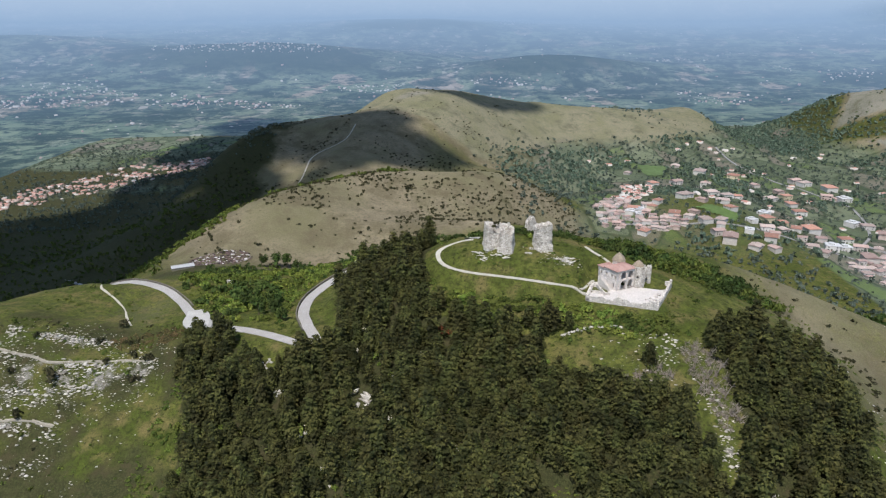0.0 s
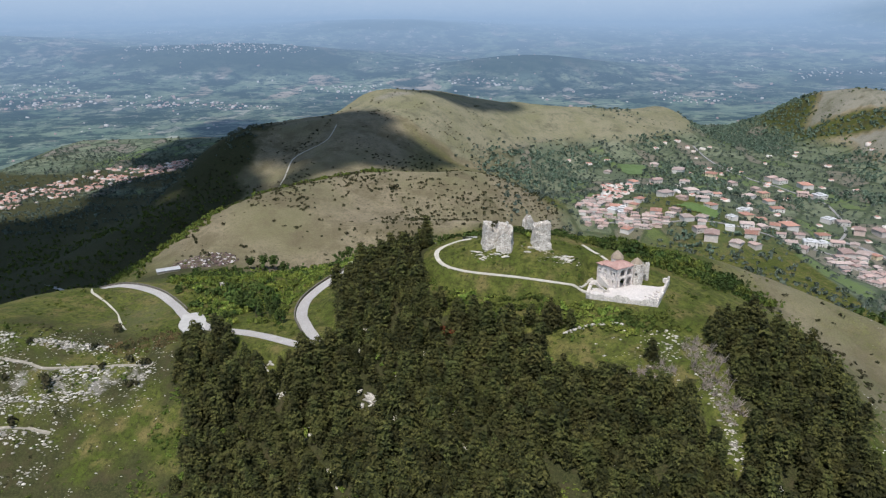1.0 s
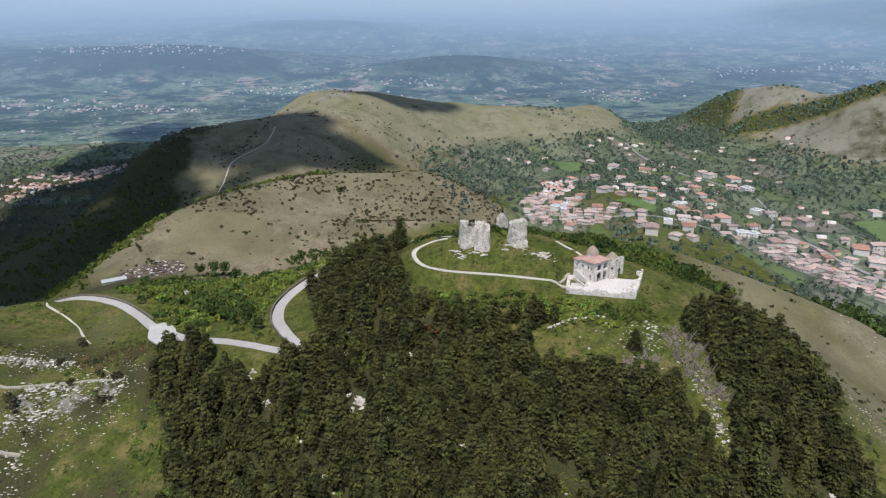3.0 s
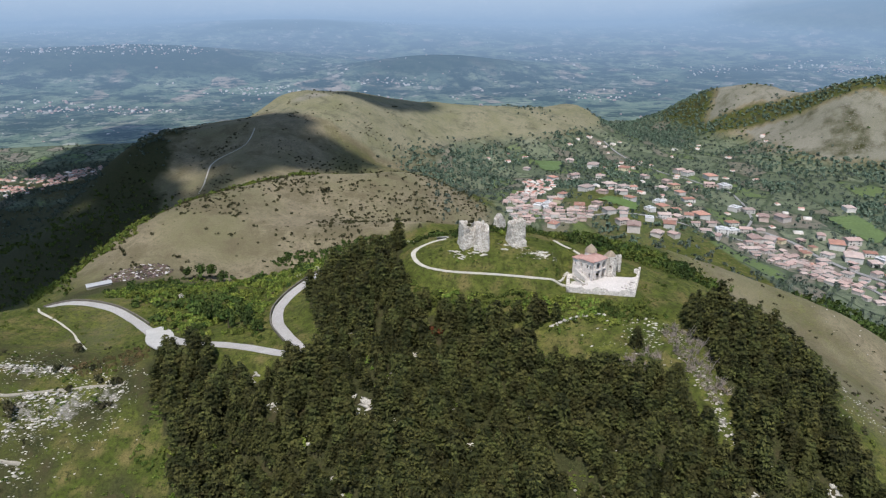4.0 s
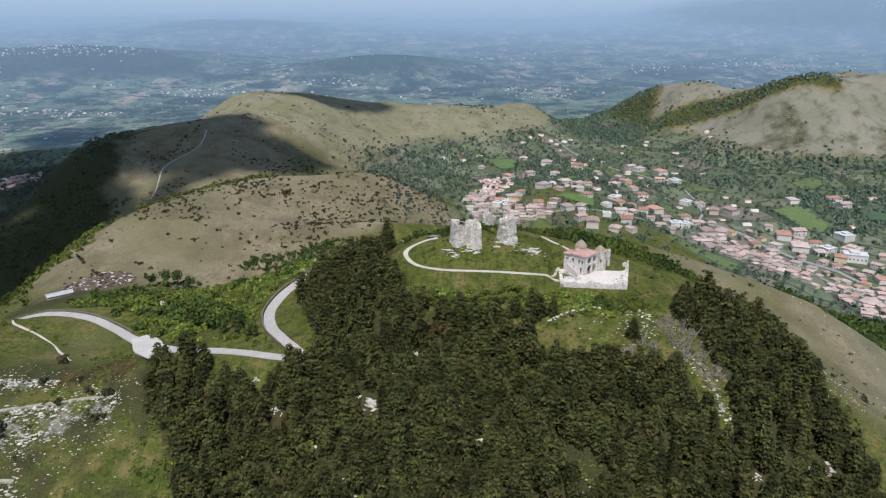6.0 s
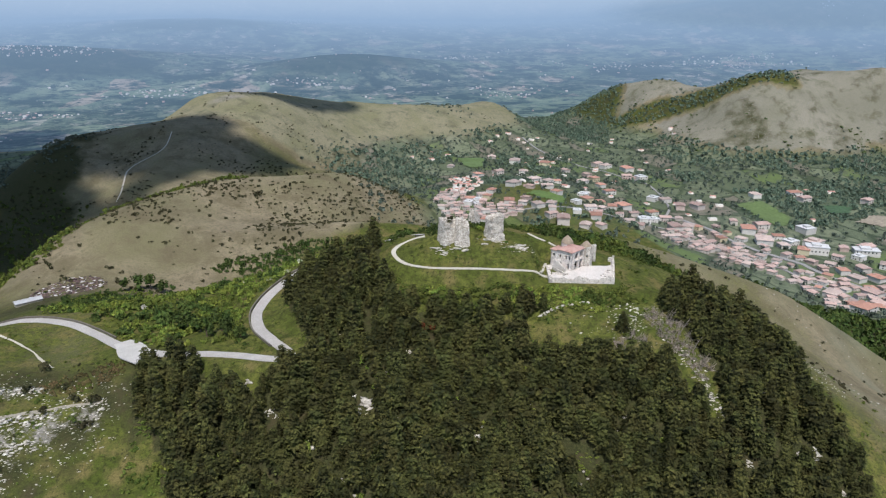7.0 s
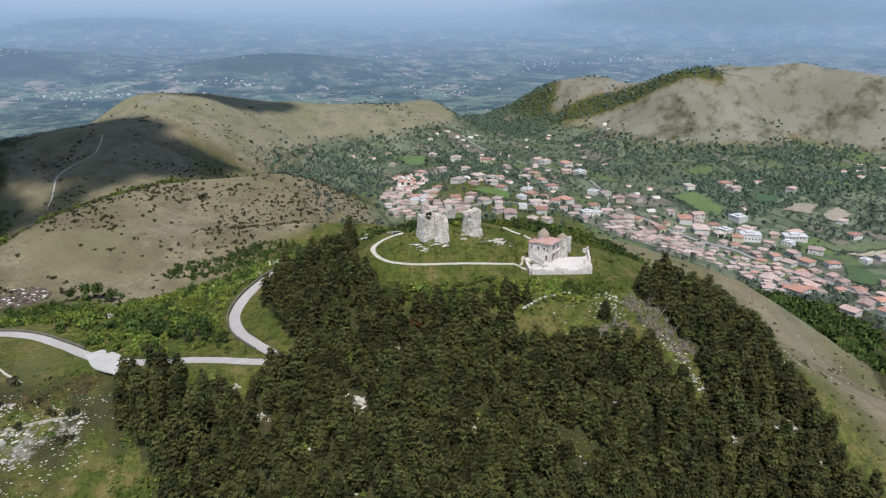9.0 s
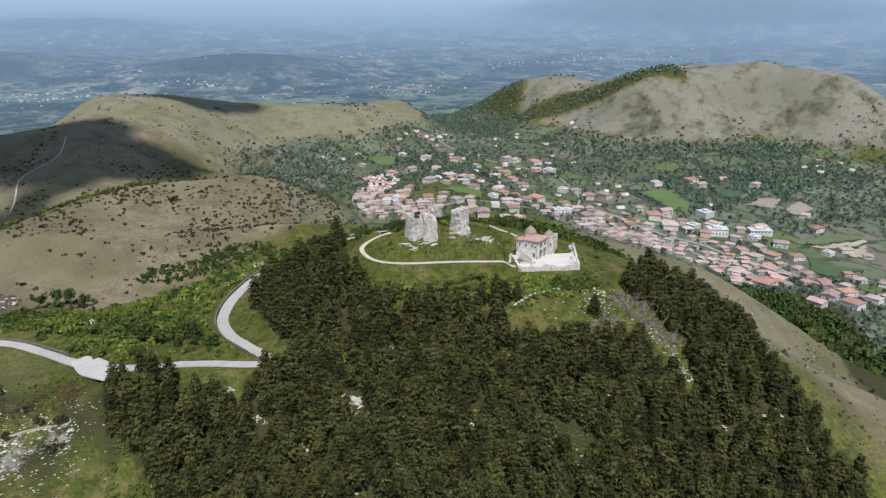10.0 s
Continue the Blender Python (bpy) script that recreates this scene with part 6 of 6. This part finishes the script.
MIDDLE = [(0, 236, 548, 1.6), (3, 280, 579, 1.04), (6, 259, 566, 0.93), (1, 273, 555, 1.18), (4, 299, 588, 0.98), (1, 335, 610, 1.41), (6, 389, 639, 1.21), (3, 400, 632, 1.01), (2, 399, 604, 1.4), (0, 417, 600, 1.39), (4, 253, 538, 1.2), (0, 268, 536, 0.95),
          (0, 360, 573, 1.2), (6, 343, 567, 1.09), (6, 328, 560, 1.2), (0, 349, 540, 1.4), (3, 367, 545, 1.1), (4, 234, 875, 1.07), (1, 241, 786, 1.08), (4, 305, 908, 1.38), (3, 502, 615, 1.06), (1, 549, 609, 1.37), (0, 545, 590, 1.34)]
LOWER = [(0, 598, 559, 1.23), (1, 421, 527, 1.49), (0, 442, 534, 1.41), (3, 414, 497, 1.5), (1, 439, 507, 1.03), (6, 438, 490, 1.24), (6, 476, 513, 1.66), (0, 484, 452, 1.4), (1, 440, 399, 1.14), (1, 453, 385, 1.04), (1, 426, 419, 0.94), (3, 425, 404, 1.03),
         (2, 398, 391, 0.98), (0, 401, 368, 1.35), (1, 364, 342, 1.4), (0, 386, 348, 1.11), (3, 561, 463, 0.87), (1, 400, 302, 1.08), (1, 376, 281, 1.2), (0, 373, 296, 1.21), (0, 341, 283, 1.13), (2, 403, 320, 1.11), (3, 410, 288, 0.9), (3, 375, 379, 1.1)]
for k, x, y, wide in UPLAND + MIDDLE + LOWER:
    put_house(k, x, y, g.choice((-20, 10, 60, 100)) + g.gauss(0, 8), min(wide, 1.5) * 0.86, tall=True)
NAMED = len(PLOTS)
along_street(STREET, 7.6, (-20, -12, -4, 4, 12), 2.4, 5.2, (0, 0, 0, 1, 2, 3, 3, 4, 4), 0.72)
along_street(UPPER, 7.8, (-13, -5, 3, 11), 2.0, 5.2, (0, 0, 2, 2, 3, 3, 4), 0.72)
along_street(MIDWAY, 22.0, (-8, 8), 5.0, 11.0)
along_street(HIGHWAY[1:-2], 14.0, (-9, 9), 3.0, 10.0, s=0.85)
for cx, cy, sx, sy, n in ((405, 755, 34, 32, 6), (325, 800, 32, 34, 5), (385, 895, 22, 30, 6), (395, 1005, 22, 14, 7), (172, 628, 12, 14, 16), (198, 604, 12, 8, 10), (290, 572, 30, 8, 8), (422, 617, 18, 10, 7), (330, 640, 40, 34, 9), (300, 600, 40, 14, 8), (380, 560, 24, 14, 5), (400, 480, 16, 20, 4), (440, 300, 20, 24, 6), (470, 300, 16, 20, 5), (432, 520, 14, 14, 4), (470, 455, 30, 22, 5), (420, 440, 14, 20, 5), (483, 526, 10, 8, 2), (560, 613, 16, 8, 3), (760, 590, 30, 14, 6), (270, 640, 24, 20, 5), (510, 960, 14, 8, 3), (224, 930, 20, 8, 4), (590, 890, 10, 6, 2), (500, 345, 18, 24, 4), (460, 830, 40, 50, 4), (445, 300, 16, 18, 8)):
    for _ in range(n * 4):
        if n <= 0:
            break
        x, y = g.gauss(cx, sx), g.gauss(cy, sy)
        if free(x, y, 14 if cx != 172 and cx != 198 else 6.6) and not any(inside(np.array([x]), np.array([y]), p)[0] for p in FIELDS):
            put_house(g.choice((0, 1, 1, 2, 3, 4, 5, 6)), x, y, g.uniform(0, 360), g.uniform(0.85, 1.15))
            n -= 1

PLOTS[NAMED:] = sorted(PLOTS[NAMED:], key=lambda p: math.hypot(p[1] + 30, p[2]))
for plot in PLOTS[:296]:
    raise_house(*plot)
OUTLYING = PLOTS[296:]

# larger buildings among the houses
def hall(x, y, wide, deep, high, turn, roof, label):
    h = new("hall")
    tagged(h, label, "building")
    bm = boxed(-wide / 2, wide / 2, -deep / 2, deep / 2, -2.5, high)
    part("wall", bm, WALL_TONES[1], h)
    bm = boxed(-wide / 2 - 0.4, wide / 2 + 0.4, -deep / 2 - 0.4, deep / 2 + 0.4, high, high + 0.5)
    box(bm, -wide / 4, wide / 6, -deep / 3, deep / 3, high + 0.5, high + 2.2)
    part("roof", bm, roof, h)
    for i in range(int(wide / 3)):
        w = part_mesh("window", window_mesh(), h)
        w.matrix_basis = pose(-wide / 2 + 1.6 + 3 * i, -deep / 2 - 0.01, 2.0)
    h.matrix_basis = pose(x, y, z_at(x, y), 0, 0, turn)
    BUILT.append((x, y, 20))


hall(440, 462, 18, 11, 6.5, -35, PALE_ROOF, "large modern grey and white building in the village")
hall(478, 446, 20, 11, 4, -30, PALE_ROOF, "low white-roofed hall beside a yard")
hall(452, 478, 16, 12, 6, 20, ROOF_TONES[2], "broad pale building among the houses")

for poly, tone in zip(FIELDS, FIELD_TONES):
    xs, ys = [p[0] for p in poly], [p[1] for p in poly]
    gx, gy = np.meshgrid(np.arange(min(xs), max(xs), 3.0), np.arange(min(ys), max(ys), 3.0))
    keep = inside(gx.ravel(), gy.ravel(), poly)
    bm = bmesh.new()
    for x, y in zip(gx.ravel()[keep], gy.ravel()[keep]):
        c = [(x, y), (x + 3, y), (x + 3, y + 3), (x, y + 3)]
        z = ground_z(np.array([p[0] for p in c]), np.array([p[1] for p in c])) + 0.9
        bm.faces.new([bm.verts.new((p[0], p[1], q)) for p, q in zip(c, z)])
    bmesh.ops.remove_doubles(bm, verts=bm.verts, dist=0.05)
    ob = part("field", bm, plain("field_crop", tone, tuple(v * 0.8 for v in tone), 0.05))
    tagged(ob, "open field between hedges", kind="structure")

for line, w in ((STREET, 6), (HIGHWAY, 9), (MIDWAY, 5), (UPPER, 5), ([(370, 585), (395, 620), (420, 700), (400, 800), (390, 900), (395, 1010)], 5), ([(452, 300), (470, 240), (500, 180)], 5)):
    ribbon("road", curve(line, 6.0), w * 0.5, STREETS, "grey village street", 0.5, 1.5)
ribbon("track", curve([(-153, 712), (-149, 728), (-148, 740), (-146, 762), (-139, 770), (-125, 776), (-115, 783), (-108, 800), (-104, 830)], 4.0), 1.0, GRAVEL, "pale dirt track up the shaded hill", 0.3, 0.8, wobble=0.5)

# farm shed in the hollow
shed = new("farm_shed")
tagged(shed, "long low farm shed with a pale metal roof", "shed")
part("wall", boxed(-6, 6, -2.6, 2.6, -1.5, 2.4), EARTH, shed)
bm = bmesh.new()
for a, b in ((-2.9, 0), (0, 2.9)):
    z0, z1 = (2.4, 3.3) if a < 0 else (3.3, 2.4)
    q = [bm.verts.new(p) for p in ((-6.4, a, z0), (6.4, a, z0), (6.4, b, z1), (-6.4, b, z1), (-6.4, a, z0 + 0.12), (6.4, a, z0 + 0.12), (6.4, b, z1 + 0.12), (-6.4, b, z1 + 0.12))]
    for f in ((3, 2, 1, 0), (4, 5, 6, 7), (0, 1, 5, 4), (2, 3, 7, 6), (1, 2, 6, 5), (3, 0, 4, 7)):
        bm.faces.new([q[i] for i in f])
part("roof", bm, SHEET, shed, "pale sheet-metal roof")
shed.matrix_basis = pose(-150, 378, z_at(-150, 378) - 0.9, 0, 0, 25)
BUILT.append((-150, 378, 9))
gx, gy = spread(-158, -108, 376, 424, 1.35, lambda x, y: hill(x, y, -135, 398, 1, 14, 10, 0.4) > 0.4, 33)
v, f = scattered(gx, gy, rocks, 0.3, 1.1, 34, 0.0, (0.5, 1.3))
tagged(new("scrap_heap", fast_mesh("scrap_heap", v, f, LITTER)), "reddish heap of farm scrap and rubble beside the shed", "heap", kind="stuff")

wx, wy = spread(-690, 1150, 200, 1440, 6.5, lambda x, y: np.random.default_rng(11).random(len(x)) < far_woods(x, y), 41)
dense = (far_woods(wx, wy) > 0.72) & (wx > 40) & (wy > 520)
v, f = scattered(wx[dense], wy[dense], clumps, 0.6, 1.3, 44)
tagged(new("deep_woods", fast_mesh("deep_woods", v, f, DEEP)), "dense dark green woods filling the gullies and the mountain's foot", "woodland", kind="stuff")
wx, wy = wx[~dense], wy[~dense]
close = ((wy < 520) | (wx < 40) & (wy < 760)) & ((wx < 40) | (wy < 420) & (wx < 330))
belt = close & (wx > 120) & (wy < 500)
v, f = scattered(wx[belt], wy[belt], clumps, 0.8, 1.35, 45)
tagged(new("valley_scrub", fast_mesh("valley_scrub", v, f, BRUSH)), "dense green woodland on the slope above the village", "woodland", kind="stuff")
west = close & ~belt
v, f = scattered(wx[west], wy[west], clumps, 0.25, 0.85, 43)
tagged(new("valley_scrub", fast_mesh("valley_scrub", v, f, LEAF)), "green scrub and small trees along the foot of the hills", "woodland", kind="stuff")
wx, wy = wx[~close], wy[~close]
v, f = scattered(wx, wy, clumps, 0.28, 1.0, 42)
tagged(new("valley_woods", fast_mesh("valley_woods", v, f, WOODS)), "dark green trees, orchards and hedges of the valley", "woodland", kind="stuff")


# ---- distant buildings, and clouds overhead ----
TOWNS = [(-600, 2900, 1, 110, 45, 0.1), (-212, 2355, 1, 130, 60, 0.1), (210, 2420, 1, 90, 50, 0.0), (-679, 2027, 1, 120, 50, 0.3), (-1140, 1969, 1, 140, 60, 0.2), (-478, 1961, 1, 70, 40, 0.0), (-900, 2900, 1, 200, 70, 0.0)]


def speck(x, y):
    p = 0.03 + 0.8 * smooth(0.35, 0.55, fbm(x, y, 420, 3, 95)) + 1.6 * smooth(0.3, 0.7, sum(hill(x, y, *q) for q in TOWNS))
    return (np.hypot(x, y) < 4600) & ((y > 1470) | (x < -720)) & (np.random.default_rng(14).random(len(x)) < p * 0.3)


sx, sy = spread(-3400, 3400, 700, 4300, 16, speck, 51)
block = (np.array([(-4, -5, -3), (4, -5, -3), (4, 5, -3), (-4, 5, -3), (-4, -5, 4), (4, -5, 4), (4, 5, 4), (-4, 5, 4), (0, -5, 5.6), (0, 5, 5.6)], float), np.array([(0, 1, 5), (0, 5, 4), (1, 2, 6), (1, 6, 5), (2, 3, 7), (2, 7, 6), (3, 0, 4), (3, 4, 7), (4, 5, 8), (6, 7, 9), (5, 6, 9), (5, 9, 8), (7, 4, 8), (7, 8, 9)]))
v, f = scattered(sx, sy, [block], 0.2, 0.85, 52, 0.0)
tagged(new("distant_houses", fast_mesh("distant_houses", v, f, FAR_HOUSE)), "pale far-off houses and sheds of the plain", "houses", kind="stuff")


n = Nodes("mixed_roof_tiles", 0.9)
tone = n.t.nodes.new("ShaderNodeNewGeometry").outputs["Random Per Island"]
island_roof = n.done(n.mix(n.step(tone, 0.75, 0.8), n.mix(tone, (0.34, 0.17, 0.13), (0.52, 0.31, 0.26)), (0.5, 0.48, 0.45)))


v, f = scattered([p[1] for p in OUTLYING], [p[2] for p in OUTLYING], [block], 0.5, 0.8, 55, 0.0, (0.55, 0.8))
me = fast_mesh("outlying_houses", v, f, WALL_TONES[0])
me.materials.append(island_roof)
me.polygons.foreach_set("material_index", np.tile([0] * 10 + [1] * 4, len(OUTLYING)).astype(np.int32))
tagged(new("outlying_houses", me), "small red-roofed houses at the far end of the valley", "houses", kind="stuff")


def lowland(x, y):
    d, _ = along(x, y, [(-640, 880), (-565, 945), (-520, 1015), (-465, 1105), (-400, 1165)])
    return (d < 55 + 40 * fbm(x, y, 50, 3, 96)) & (fbm(x, y, 30, 2, 101) > -0.3) & (np.random.default_rng(15).random(len(x)) < 0.75 - d / 120)


sx, sy = spread(-690, -340, 800, 1230, 7.6, lowland, 53, 0.4)
v, f = scattered(sx, sy, [block], 0.35, 0.8, 54, 0.0, (0.6, 0.9))
me = fast_mesh("lowland_village", v, f, WALL_TONES[2])
me.materials.append(island_roof)
me.polygons.foreach_set("material_index", np.tile([0] * 10 + [1] * 4, len(sx)).astype(np.int32))
tagged(new("lowland_village", me), "red-roofed pale houses crowded along the foot of the hills", "houses", kind="stuff")


def cloud(cx, cy, z, lumps, label):
    vs, fs, base = [], [], 0
    for x, y, r, q in lumps:
        bm = bmesh.new()
        bmesh.ops.create_icosphere(bm, subdivisions=3, radius=1.0)
        p = np.array([w.co[:] for w in bm.verts])
        f = np.array([[w.index for w in t.verts] for t in bm.faces])
        bm.free()
        p *= (1 + 0.22 * fbm(p[:, 0] * 3 + x, p[:, 1] * 3 + p[:, 2] * 2, 1.0, 4, int(abs(x)) + 1))[:, None]
        vs.append(p * np.array([r, r * q, r * 0.22]) + np.array([cx + x, cy + y, z + 0.1 * r]))
        fs.append(f + base)
        base += len(p)
    ob = new("cloud", fast_mesh("cloud", np.concatenate(vs), np.concatenate(fs), CLOUD))
    return tagged(ob, label, "cloud")


lift = 620.0
ox, oy = SUN.x / SUN.z * lift, SUN.y / SUN.z * lift
CLOUD_TOP = lift - 100
cloud(ox, oy, CLOUD_TOP, [(-110, 868, 76, 0.85), (-48, 822, 56, 0.65), (-2, 812, 38, 0.6), (-104, 806, 64, 0.75), (-42, 792, 50, 0.6), (-172, 838, 56, 0.95), (-228, 760, 44, 1.2), (-92, 756, 34, 0.7), (10, 800, 26, 0.7), (-205, 700, 34, 0.9), (-150, 695, 34, 0.6), (-122, 768, 46, 0.5), (-200, 795, 46, 0.7), (-55, 752, 42, 0.55), (-218, 725, 50, 0.7), (-115, 725, 40, 0.45), (-20, 770, 40, 0.5), (-70, 880, 40, 0.8), (-262, 805, 76, 1.1), (-255, 640, 74, 1.0), (-330, 560, 95, 1.1), (-400, 700, 110, 1.2), (-370, 930, 110, 1.2), (-300, 1040, 110, 1.2), (-430, 1250, 95, 2.0), (-460, 1560, 85, 1.5),
                         (-340, 1150, 85, 1.2), (-250, 950, 85, 1.0), (-175, 925, 60, 0.9), (-490, 670, 95, 1.2), (-430, 550, 90, 1.0), (-250, 500, 70, 1.0), (-240, 420, 50, 1.0), (-310, 430, 70, 1.0), (-520, 560, 80, 1.0)], "white cumulus cloud shading the hills below")
cloud(ox, oy, lift - 60, [(45, 1018, 52, 0.8), (98, 1052, 50, 0.75), (0, 1002, 30, 0.7)], "small white cumulus cloud shading a hilltop")
